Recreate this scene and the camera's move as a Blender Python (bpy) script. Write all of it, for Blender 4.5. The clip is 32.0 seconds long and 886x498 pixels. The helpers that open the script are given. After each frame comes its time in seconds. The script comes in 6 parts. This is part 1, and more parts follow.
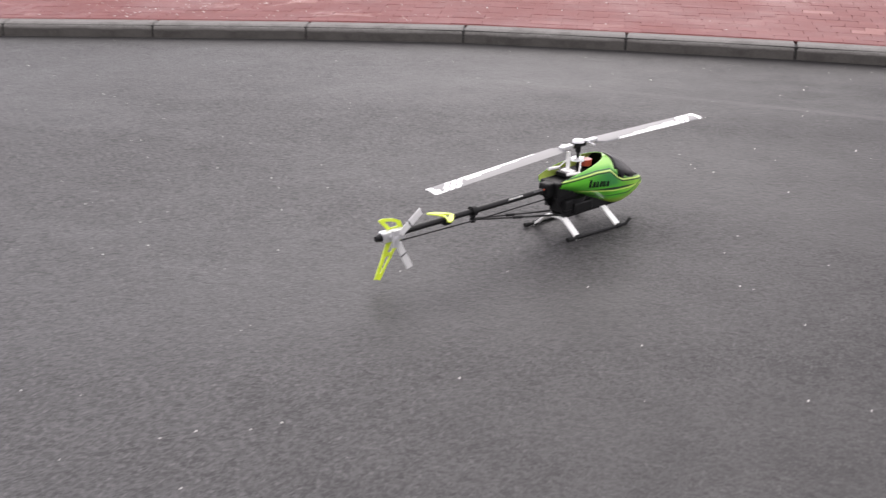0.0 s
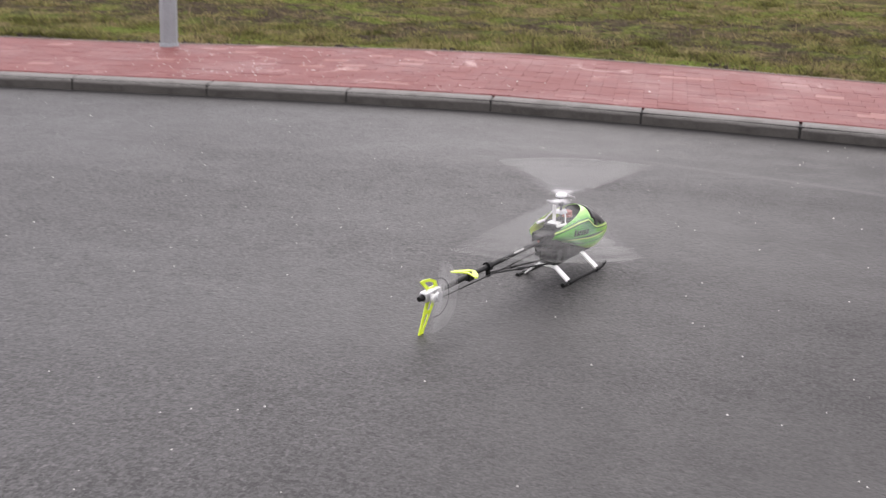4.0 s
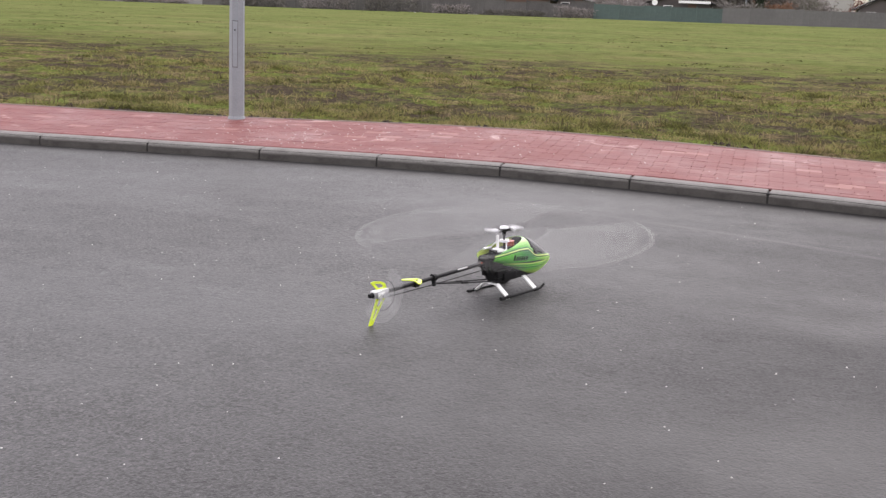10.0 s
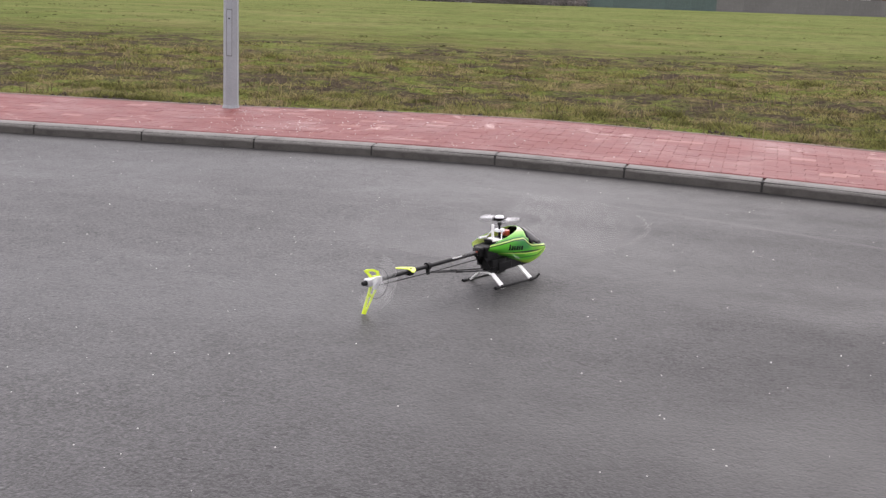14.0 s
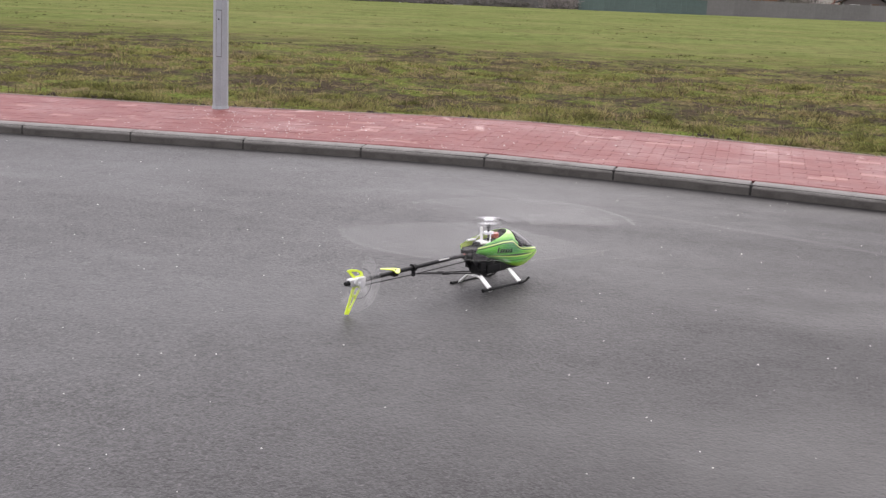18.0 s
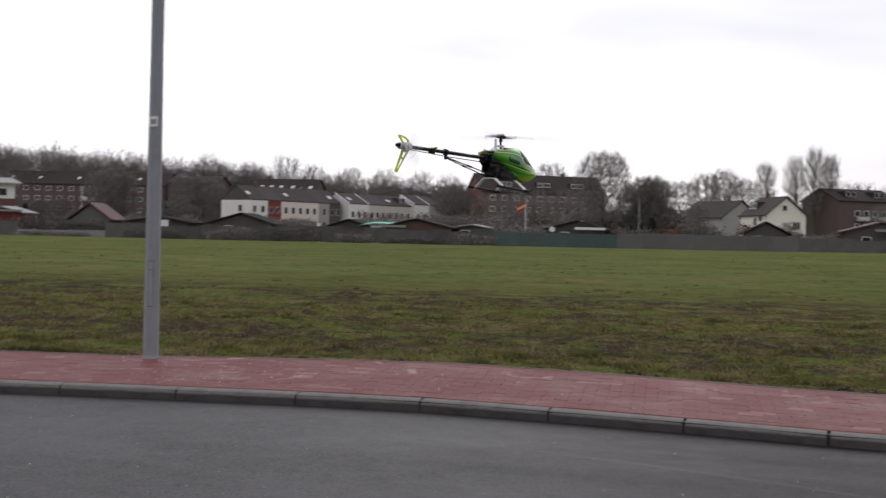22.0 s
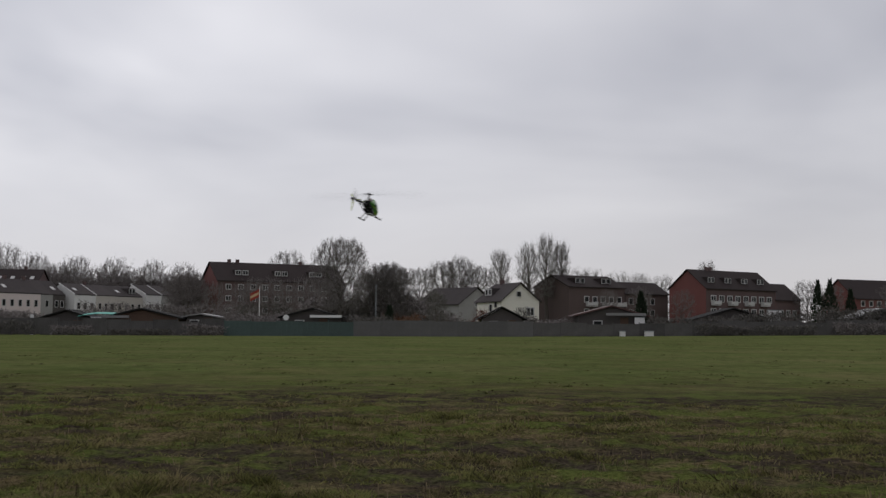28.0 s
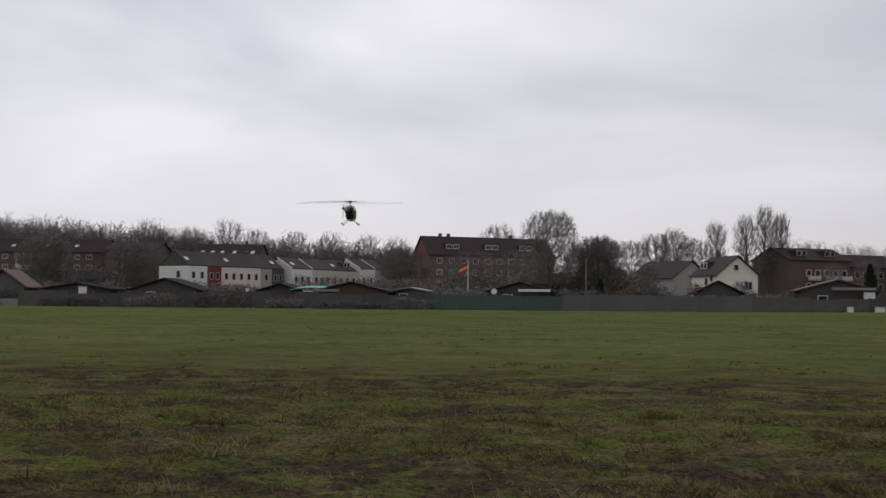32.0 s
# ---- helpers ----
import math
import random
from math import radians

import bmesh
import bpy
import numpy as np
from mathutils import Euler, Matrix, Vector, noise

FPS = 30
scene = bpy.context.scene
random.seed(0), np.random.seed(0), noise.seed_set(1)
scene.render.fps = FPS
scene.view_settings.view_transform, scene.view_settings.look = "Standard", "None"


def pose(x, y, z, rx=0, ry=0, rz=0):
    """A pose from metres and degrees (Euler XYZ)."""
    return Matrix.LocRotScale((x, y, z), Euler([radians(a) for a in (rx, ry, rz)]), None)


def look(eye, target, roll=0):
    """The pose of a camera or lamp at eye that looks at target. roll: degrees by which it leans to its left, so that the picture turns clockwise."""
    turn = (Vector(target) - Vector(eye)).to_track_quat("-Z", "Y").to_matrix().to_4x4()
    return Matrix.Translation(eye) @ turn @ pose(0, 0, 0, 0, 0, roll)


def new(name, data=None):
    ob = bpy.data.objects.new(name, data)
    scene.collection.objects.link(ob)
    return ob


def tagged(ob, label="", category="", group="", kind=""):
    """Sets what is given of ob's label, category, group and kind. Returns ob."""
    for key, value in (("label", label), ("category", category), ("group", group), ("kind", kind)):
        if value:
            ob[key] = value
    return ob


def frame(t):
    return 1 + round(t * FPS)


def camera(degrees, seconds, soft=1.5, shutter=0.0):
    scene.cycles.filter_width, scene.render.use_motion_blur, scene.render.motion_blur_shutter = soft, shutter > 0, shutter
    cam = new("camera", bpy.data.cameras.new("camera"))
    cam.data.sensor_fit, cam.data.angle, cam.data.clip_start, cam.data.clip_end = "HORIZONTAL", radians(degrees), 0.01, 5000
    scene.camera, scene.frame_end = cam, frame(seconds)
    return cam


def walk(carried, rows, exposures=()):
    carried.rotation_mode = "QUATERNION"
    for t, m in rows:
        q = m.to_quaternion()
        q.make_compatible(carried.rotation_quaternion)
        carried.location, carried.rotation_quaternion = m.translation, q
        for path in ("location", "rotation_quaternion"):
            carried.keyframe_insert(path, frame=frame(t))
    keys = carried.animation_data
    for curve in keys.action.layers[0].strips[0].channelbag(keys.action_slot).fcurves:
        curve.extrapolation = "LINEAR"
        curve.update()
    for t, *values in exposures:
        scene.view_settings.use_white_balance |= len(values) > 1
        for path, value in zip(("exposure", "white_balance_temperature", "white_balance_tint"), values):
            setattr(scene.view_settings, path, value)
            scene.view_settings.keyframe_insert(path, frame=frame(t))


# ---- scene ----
cam = camera(40.05, 32.0, 1.4, 0.8)

PATH = [
    (0, (0.744, -7.539, 1.315), (0.528, -5.665, 0.651), 0.1),
    (0.5, (0.742, -7.378, 1.342), (0.562, -5.509, 0.654), 0.7),
    (1, (0.816, -7.284, 1.339), (0.598, -5.424, 0.636), 1.7),
    (1.5, (0.884, -7.261, 1.332), (0.629, -5.411, 0.615), 1.7),
    (2, (0.926, -7.31, 1.338), (0.633, -5.462, 0.63), 0.6),
    (2.5, (0.935, -7.41, 1.344), (0.65, -5.532, 0.719), -0.2),
    (3, (0.85, -7.664, 1.317), (0.631, -5.764, 0.733), -1.7),
    (3.5, (0.909, -7.832, 1.33), (0.689, -5.93, 0.752), -0.2),
    (4, (1.092, -8.041, 1.305), (0.765, -6.142, 0.768), 1.8),
    (4.5, (1.233, -8.263, 1.29), (0.85, -6.364, 0.793), 0.6),
    (6.5, (1.84, -8.99, 1.269), (1.385, -7.096, 0.814), 3.0),
    (7, (1.925, -9.091, 1.284), (1.48, -7.189, 0.856), 3.5),
    (7.5, (2.028, -9.038, 1.289), (1.523, -7.148, 0.871), 3.3),
    (8, (2.012, -9.126, 1.305), (1.495, -7.237, 0.899), 2.0),
    (8.5, (1.991, -9.106, 1.307), (1.461, -7.219, 0.912), 2.3),
    (9, (1.976, -9.104, 1.308), (1.458, -7.211, 0.922), 2.6),
    (9.5, (1.989, -9.075, 1.297), (1.48, -7.181, 0.906), 2.5),
    (10, (1.982, -9.081, 1.3), (1.479, -7.186, 0.904), 2.2),
    (10.5, (1.998, -9.057, 1.287), (1.488, -7.163, 0.896), 1.9),
    (11, (1.987, -9.062, 1.297), (1.478, -7.168, 0.906), 1.9),
    (11.5, (1.979, -9.057, 1.279), (1.47, -7.162, 0.892), 1.8),
    (12, (1.975, -9.056, 1.286), (1.468, -7.162, 0.892), 2.1),
    (12.5, (1.987, -9.057, 1.29), (1.49, -7.163, 0.882), 2.1),
    (13, (1.976, -9.066, 1.297), (1.481, -7.172, 0.885), 2.5),
    (13.5, (1.99, -9.068, 1.3), (1.493, -7.176, 0.887), 2.2),
    (14, (1.978, -9.086, 1.304), (1.486, -7.193, 0.89), 2.2),
    (14.5, (1.993, -9.071, 1.285), (1.5, -7.177, 0.873), 2.2),
    (16.5, (1.999, -9.075, 1.295), (1.512, -7.18, 0.882), 2.0),
    (17, (1.994, -9.063, 1.29), (1.511, -7.166, 0.878), 1.9),
    (17.5, (2.0, -9.071, 1.293), (1.519, -7.174, 0.882), 2.4),
    (18, (1.986, -9.081, 1.3), (1.509, -7.182, 0.89), 2.5),
    (18.5, (1.988, -9.104, 1.288), (1.513, -7.203, 0.886), 3.6),
    (19, (2.001, -9.103, 1.287), (1.54, -7.195, 0.903), 3.4),
    (19.5, (1.988, -9.134, 1.309), (1.546, -7.212, 0.977), 3.5),
    (20, (1.968, -9.117, 1.345), (1.522, -7.178, 1.148), 3.5),
    (20.5, (1.952, -9.145, 1.369), (1.502, -7.197, 1.337), 3.4),
    (21, (1.929, -9.179, 1.367), (1.489, -7.228, 1.355), 2.6),
    (21.5, (1.909, -9.186, 1.375), (1.481, -7.232, 1.353), 2.2),
    (22, (1.883, -9.18, 1.384), (1.513, -7.215, 1.36), 1.4),
    (22.5, (1.862, -9.162, 1.398), (1.569, -7.184, 1.386), 0.1),
    (23, (1.855, -8.97, 1.4), (1.65, -6.981, 1.429), 1.4),
    (23.5, (1.858, -8.536, 1.397), (1.745, -6.542, 1.484), -0.2),
    (24, (1.825, -8.24, 1.398), (1.791, -6.242, 1.471), 0.9),
    (24.5, (1.737, -7.92, 1.422), (1.811, -5.923, 1.512), -1.1),
    (25, (1.756, -7.652, 1.435), (1.909, -5.665, 1.6), -2.7),
    (25.5, (1.828, -7.265, 1.384), (1.933, -5.283, 1.63), -1.4),
    (27.5, (2.14, -5.39, 1.248), (2.173, -3.394, 1.373), 0.4),
    (28, (2.13, -5.019, 1.242), (2.18, -3.024, 1.3725), 0.5),
    (28.5, (2.182, -4.652, 1.235), (2.184, -2.656, 1.369), -1.3),
    (29, (2.263, -4.321, 1.268), (2.086, -2.332, 1.377), 1.7),
    (29.5, (2.263, -3.981, 1.262), (2.116, -1.99, 1.382), 0.7),
    (30, (2.258, -3.692, 1.268), (2.084, -1.704, 1.387), -0.9),
    (30.5, (2.293, -3.361, 1.299), (1.969, -1.391, 1.417), 0.9),
    (31, (2.294, -3.052, 1.269), (2.007, -1.075, 1.366), 2.9),
    (31.5, (2.269, -2.753, 1.277), (1.994, -0.774, 1.37), 0.2),
    (32, (2.249, -2.32, 1.298), (1.953, -0.343, 1.382), 0.7),
]
# exposure follows the film camera's own metering
EXPOSURES = [(t, s, k, g) for t, s, k, g in (
    (0, 1.65, 6720, 17), (4, 1.66, 6720, 17), (9, 1.71, 6690, 17), (18.5, 1.72, 6690, 17), (20, 1.6, 6680, 16), (20.5, 1.0, 6600, 15), (21, 0.15, 6480, 13.5), (22, 0.44, 6520, 14.5), (23, 0.25, 6500, 14),
    (24, -0.05, 6450, 13.5), (25, -0.26, 6450, 13.5), (25.5, -0.35, 6430, 12.5), (27.5, -0.35, 6430, 12.5), (28, -0.27, 6430, 12.5), (29, -0.28, 6430, 12.5), (30.5, -0.2, 6470, 14), (32, -0.13, 6470, 14))]
walk(cam, [(t, look(eye, target, roll)) for t, eye, target, roll in PATH], EXPOSURES)


# ---- world and sun: overcast day ----
def node(nt, kind, **values):
    n = nt.nodes.new(kind)
    for key, value in values.items():
        if key in n.inputs:
            n.inputs[key].default_value = value
    return n


def overcast():
    world = bpy.data.worlds.new("world")
    scene.world = world
    world.use_nodes = True
    nt = world.node_tree
    nt.nodes.clear()
    out = nt.nodes.new("ShaderNodeOutputWorld")
    bg = nt.nodes.new("ShaderNodeBackground")
    sky = nt.nodes.new("ShaderNodeTexSky")
    sky.sky_type, sky.sun_disc = "NISHITA", False
    sky.sun_elevation, sky.sun_rotation = radians(42), radians(10)
    gain = nt.nodes.new("ShaderNodeVectorMath")
    gain.operation = "SCALE"
    gain.inputs["Scale"].default_value = 0.1
    nt.links.new(sky.outputs[0], gain.inputs[0])
    co = nt.nodes.new("ShaderNodeTexCoord")
    sep = nt.nodes.new("ShaderNodeSeparateXYZ")
    nt.links.new(co.outputs["Generated"], sep.inputs[0])
    up = nt.nodes.new("ShaderNodeMath")
    up.operation = "MAXIMUM"
    up.inputs[1].default_value = 0.0
    nt.links.new(sep.outputs[2], up.inputs[0])
    lift = nt.nodes.new("ShaderNodeMath")
    lift.operation = "ADD"
    lift.inputs[1].default_value = 0.22
    nt.links.new(up.outputs[0], lift.inputs[0])
    flat = nt.nodes.new("ShaderNodeCombineXYZ")
    for n in range(2):
        d = nt.nodes.new("ShaderNodeMath")
        d.operation = "DIVIDE"
        nt.links.new(sep.outputs[n], d.inputs[0])
        nt.links.new(lift.outputs[0], d.inputs[1])
        nt.links.new(d.outputs[0], flat.inputs[n])
    cloud = node(nt, "ShaderNodeTexNoise", Scale=0.9, Detail=4.0, Roughness=0.45, Distortion=0.3)
    nt.links.new(flat.outputs[0], cloud.inputs["Vector"])
    ramp = nt.nodes.new("ShaderNodeValToRGB")
    ramp.color_ramp.elements[0].position, ramp.color_ramp.elements[0].color = 0.35, (0.50, 0.51, 0.555, 1)
    ramp.color_ramp.elements[1].position, ramp.color_ramp.elements[1].color = 0.66, (0.89, 0.89, 0.905, 1)
    nt.links.new(cloud.outputs[0], ramp.inputs[0])
    # the low sky is a paler, even band
    low = nt.nodes.new("ShaderNodeMapRange")
    low.inputs["From Min"].default_value, low.inputs["From Max"].default_value = 0.02, 0.2
    nt.links.new(up.outputs[0], low.inputs[0])
    band = nt.nodes.new("ShaderNodeMix")
    band.data_type = "RGBA"
    nt.links.new(low.outputs[0], band.inputs[0])
    band.inputs[6].default_value = (0.65, 0.65, 0.675, 1)
    nt.links.new(ramp.outputs[0], band.inputs[7])
    mix = nt.nodes.new("ShaderNodeMix")
    mix.data_type = "RGBA"
    mix.inputs[0].default_value = 0.93
    nt.links.new(gain.outputs[0], mix.inputs[6])
    nt.links.new(band.outputs[2], mix.inputs[7])
    # brighter round the veiled sun ahead, duller behind and towards +x
    side = nt.nodes.new("ShaderNodeMapRange")
    side.inputs["From Min"].default_value, side.inputs["From Max"].default_value = -0.8, 0.7
    side.inputs["To Min"].default_value, side.inputs["To Max"].default_value = 0.72, 1.0
    nt.links.new(sep.outputs[1], side.inputs[0])
    across = nt.nodes.new("ShaderNodeMapRange")
    across.interpolation_type = "SMOOTHSTEP"
    across.inputs["From Min"].default_value, across.inputs["From Max"].default_value = -0.35, 0.45
    across.inputs["To Min"].default_value, across.inputs["To Max"].default_value = 0.95, 0.8
    nt.links.new(sep.outputs[0], across.inputs[0])
    both = nt.nodes.new("ShaderNodeMath")
    both.operation = "MULTIPLY"
    nt.links.new(side.outputs[0], both.inputs[0])
    nt.links.new(across.outputs[0], both.inputs[1])
    dim = nt.nodes.new("ShaderNodeVectorMath")
    dim.operation = "SCALE"
    nt.links.new(mix.outputs[2], dim.inputs[0])
    nt.links.new(both.outputs[0], dim.inputs["Scale"])
    nt.links.new(dim.outputs[0], bg.inputs[0])
    bg.inputs[1].default_value = 1.25
    nt.links.new(bg.outputs[0], out.inputs[0])
    sun = new("sun", bpy.data.lights.new("sun", "SUN"))
    sun.data.energy, sun.data.angle, sun.data.color = 0.35, radians(45), (1.0, 0.97, 0.93)
    sun.matrix_world = pose(0, 0, 50, -48, 0, -10)


overcast()


# ---- materials ----
def plain(name, colour, rough=0.6, metal=0.0, vary=0.12, scale=6.0, bump=0.0, bump_scale=60.0, spec=0.5, coat=0.0):
    """A surface with two scales of variation in colour and roughness, and fine relief."""
    m = bpy.data.materials.new(name)
    m.use_nodes = True
    nt = m.node_tree
    b = nt.nodes["Principled BSDF"]
    b.inputs["Metallic"].default_value = metal
    b.inputs["Specular IOR Level"].default_value = spec
    b.inputs["Coat Weight"].default_value = coat
    co = nt.nodes.new("ShaderNodeTexCoord")
    big = node(nt, "ShaderNodeTexNoise", Scale=scale, Detail=4.0)
    small = node(nt, "ShaderNodeTexNoise", Scale=scale * 9, Detail=3.0)
    info = nt.nodes.new("ShaderNodeObjectInfo")
    for n in (big, small):
        nt.links.new(co.outputs["Object"], n.inputs["Vector"])
    add = nt.nodes.new("ShaderNodeMath")
    add.operation = "ADD"
    nt.links.new(big.outputs[0], add.inputs[0])
    nt.links.new(small.outputs[0], add.inputs[1])
    add2 = nt.nodes.new("ShaderNodeMath")
    add2.operation = "MULTIPLY_ADD"
    add2.inputs[1].default_value = 0.5
    nt.links.new(info.outputs["Random"], add2.inputs[0])
    nt.links.new(add.outputs[0], add2.inputs[2])
    gain = nt.nodes.new("ShaderNodeMapRange")
    gain.inputs["From Min"].default_value, gain.inputs["From Max"].default_value = 0.6, 1.9
    gain.inputs["To Min"].default_value, gain.inputs["To Max"].default_value = 1 - vary, 1 + vary
    nt.links.new(add2.outputs[0], gain.inputs[0])
    tint = nt.nodes.new("ShaderNodeVectorMath")
    tint.operation = "SCALE"
    tint.inputs[0].default_value = colour
    nt.links.new(gain.outputs[0], tint.inputs["Scale"])
    nt.links.new(tint.outputs[0], b.inputs["Base Color"])
    r = nt.nodes.new("ShaderNodeMapRange")
    r.inputs["To Min"].default_value, r.inputs["To Max"].default_value = max(0.02, rough - 0.08), min(1, rough + 0.08)
    nt.links.new(big.outputs[0], r.inputs[0])
    nt.links.new(r.outputs[0], b.inputs["Roughness"])
    if bump:
        grain = node(nt, "ShaderNodeTexNoise", Scale=bump_scale, Detail=3.0)
        nt.links.new(co.outputs["Object"], grain.inputs["Vector"])
        bp = node(nt, "ShaderNodeBump", Strength=bump, Distance=0.01)
        nt.links.new(grain.outputs[0], bp.inputs["Height"])
        nt.links.new(bp.outputs[0], b.inputs["Normal"])
    return m


def math_node(nt, op, a, b=None, c=None):
    n = nt.nodes.new("ShaderNodeMath")
    n.operation = op
    for k, v in enumerate((a, b, c)):
        if v is None:
            continue
        if isinstance(v, (int, float)):
            n.inputs[k].default_value = v
        else:
            nt.links.new(v, n.inputs[k])
    return n.outputs[0]


def blend(nt, f, a, b):
    n = nt.nodes.new("ShaderNodeMix")
    n.data_type = "RGBA"
    for k, v in ((0, f), (6, a), (7, b)):
        if isinstance(v, (int, float)):
            n.inputs[k].default_value = v
        elif isinstance(v, tuple):
            n.inputs[k].default_value = (*v, 1)
        else:
            nt.links.new(v, n.inputs[k])
    return n.outputs[2]


def noise_out(nt, vector, scale, detail=4.0, rough=0.5, distortion=0.0):
    n = node(nt, "ShaderNodeTexNoise", Scale=scale, Detail=detail, Roughness=rough, Distortion=distortion)
    nt.links.new(vector, n.inputs["Vector"])
    return n.outputs[0]


def ranged(nt, v, a, b, lo=0.0, hi=1.0):
    n = nt.nodes.new("ShaderNodeMapRange")
    nt.links.new(v, n.inputs[0])
    for key, x in (("From Min", a), ("From Max", b), ("To Min", lo), ("To Max", hi)):
        n.inputs[key].default_value = x
    return n.outputs[0]


def fresh(name):
    m = bpy.data.materials.new(name)
    m.use_nodes = True
    nt = m.node_tree
    co = nt.nodes.new("ShaderNodeTexCoord")
    return m, nt, nt.nodes["Principled BSDF"], co.outputs["Object"]


def bumped(nt, b, height, strength, distance):
    bp = node(nt, "ShaderNodeBump", Strength=strength, Distance=distance)
    nt.links.new(height, bp.inputs["Height"])
    nt.links.new(bp.outputs[0], b.inputs["Normal"])


def asphalt_material():
    """Coarse chippings with dark pits between them, damp in broad patches."""
    m, nt, b, co = fresh("asphalt")
    stone = nt.nodes.new("ShaderNodeTexVoronoi")
    stone.inputs["Scale"].default_value = 95
    nt.links.new(co, stone.inputs["Vector"])
    pick = nt.nodes.new("ShaderNodeSeparateColor")
    nt.links.new(stone.outputs["Color"], pick.inputs[0])
    fine = noise_out(nt, co, 130, 3)
    pits = noise_out(nt, co, 46, 3, 0.66)
    along = nt.nodes.new("ShaderNodeMapping")
    along.inputs["Scale"].default_value = (1.0, 0.7, 1.0)
    nt.links.new(co, along.inputs["Vector"])
    grains = noise_out(nt, along.outputs[0], 78, 3, 0.6)
    mid = noise_out(nt, co, 5, 5, 0.6)
    stretch = nt.nodes.new("ShaderNodeMapping")
    stretch.inputs["Scale"].default_value = (0.35, 0.9, 1)
    nt.links.new(co, stretch.inputs["Vector"])
    wide = noise_out(nt, stretch.outputs[0], 0.9, 4, 0.5, 0.5)
    base = blend(nt, ranged(nt, grains, 0.40, 0.60), (0.011, 0.0105, 0.0107), (0.051, 0.0490, 0.0494))
    base = blend(nt, ranged(nt, pick.outputs[0], 0.7, 1.0, 0, 0.5), base, (0.045, 0.0435, 0.043))
    base = blend(nt, ranged(nt, math_node(nt, "MULTIPLY_ADD", ranged(nt, mid, 0.35, 0.65), 0.05, pits), 0.57, 0.645, 0, 0.92), base, (0.006, 0.0058, 0.0058))
    holes = noise_out(nt, co, 27, 2, 0.55)
    base = blend(nt, ranged(nt, holes, 0.615, 0.66, 0, 0.88), base, (0.004, 0.0038, 0.0038))
    # sparse pale chips, with the glints of wet ones painted in
    glint = noise_out(nt, along.outputs[0], 66, 2, 0.5)
    base = blend(nt, ranged(nt, glint, 0.63, 0.70, 0, 0.5), base, (0.120, 0.116, 0.115))
    base = blend(nt, ranged(nt, wide, 0.42, 0.64, 0, 0.45), base, (0.017, 0.0163, 0.0166))
    # darker and less glossy towards +x, with a ragged edge
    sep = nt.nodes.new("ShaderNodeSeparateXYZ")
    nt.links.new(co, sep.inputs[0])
    drab = ranged(nt, math_node(nt, "MULTIPLY_ADD", wide, 2.6, sep.outputs[0]), 0.9, 3.2)
    base = blend(nt, math_node(nt, "MULTIPLY", drab, 0.6), base, (0.009, 0.0086, 0.0088))
    # a faded pale arc worn into the surface, parallel to the kerb
    u = math_node(nt, "ADD", sep.outputs[0], 0.3)
    arc = math_node(nt, "MULTIPLY", u, math_node(nt, "MULTIPLY_ADD", u, 0.0475, 0.094))
    off = math_node(nt, "ABSOLUTE", math_node(nt, "ADD", math_node(nt, "ADD", sep.outputs[1], 0.9), arc))
    trace = math_node(nt, "MULTIPLY", ranged(nt, off, 0.05, 0.015), ranged(nt, sep.outputs[0], -0.4, 0.6))
    trace = math_node(nt, "MULTIPLY", trace, ranged(nt, mid, 0.35, 0.6, 0.1, 0.6))
    base = blend(nt, trace, base, (0.050, 0.0485, 0.048))
    # washed-in dirt along the foot of the kerb
    k = math_node(nt, "MAXIMUM", math_node(nt, "ADD", sep.outputs[0], 0.6), 0.0)
    gutter = math_node(nt, "MULTIPLY_ADD", math_node(nt, "MULTIPLY", k, k), 0.021, sep.outputs[1])
    gutter = math_node(nt, "MULTIPLY_ADD", mid, 0.16, gutter)
    base = blend(nt, ranged(nt, gutter, -0.20, 0.04, 0, 0.75), base, (0.012, 0.0112, 0.0108))
    nt.links.new(base, b.inputs["Base Color"])
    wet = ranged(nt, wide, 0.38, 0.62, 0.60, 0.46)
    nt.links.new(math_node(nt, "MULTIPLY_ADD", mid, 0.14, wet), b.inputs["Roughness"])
    nt.links.new(ranged(nt, drab, 0, 1, 0.42, 0.25), b.inputs["Specular IOR Level"])
    h = math_node(nt, "MULTIPLY_ADD", stone.outputs["Distance"], 0.6, math_node(nt, "MULTIPLY_ADD", fine, 0.5, math_node(nt, "MULTIPLY_ADD", pits, -1.5, math_node(nt, "MULTIPLY", ranged(nt, holes, 0.6, 0.68), -0.5))))
    bumped(nt, b, h, 0.35, 0.0055)
    return m


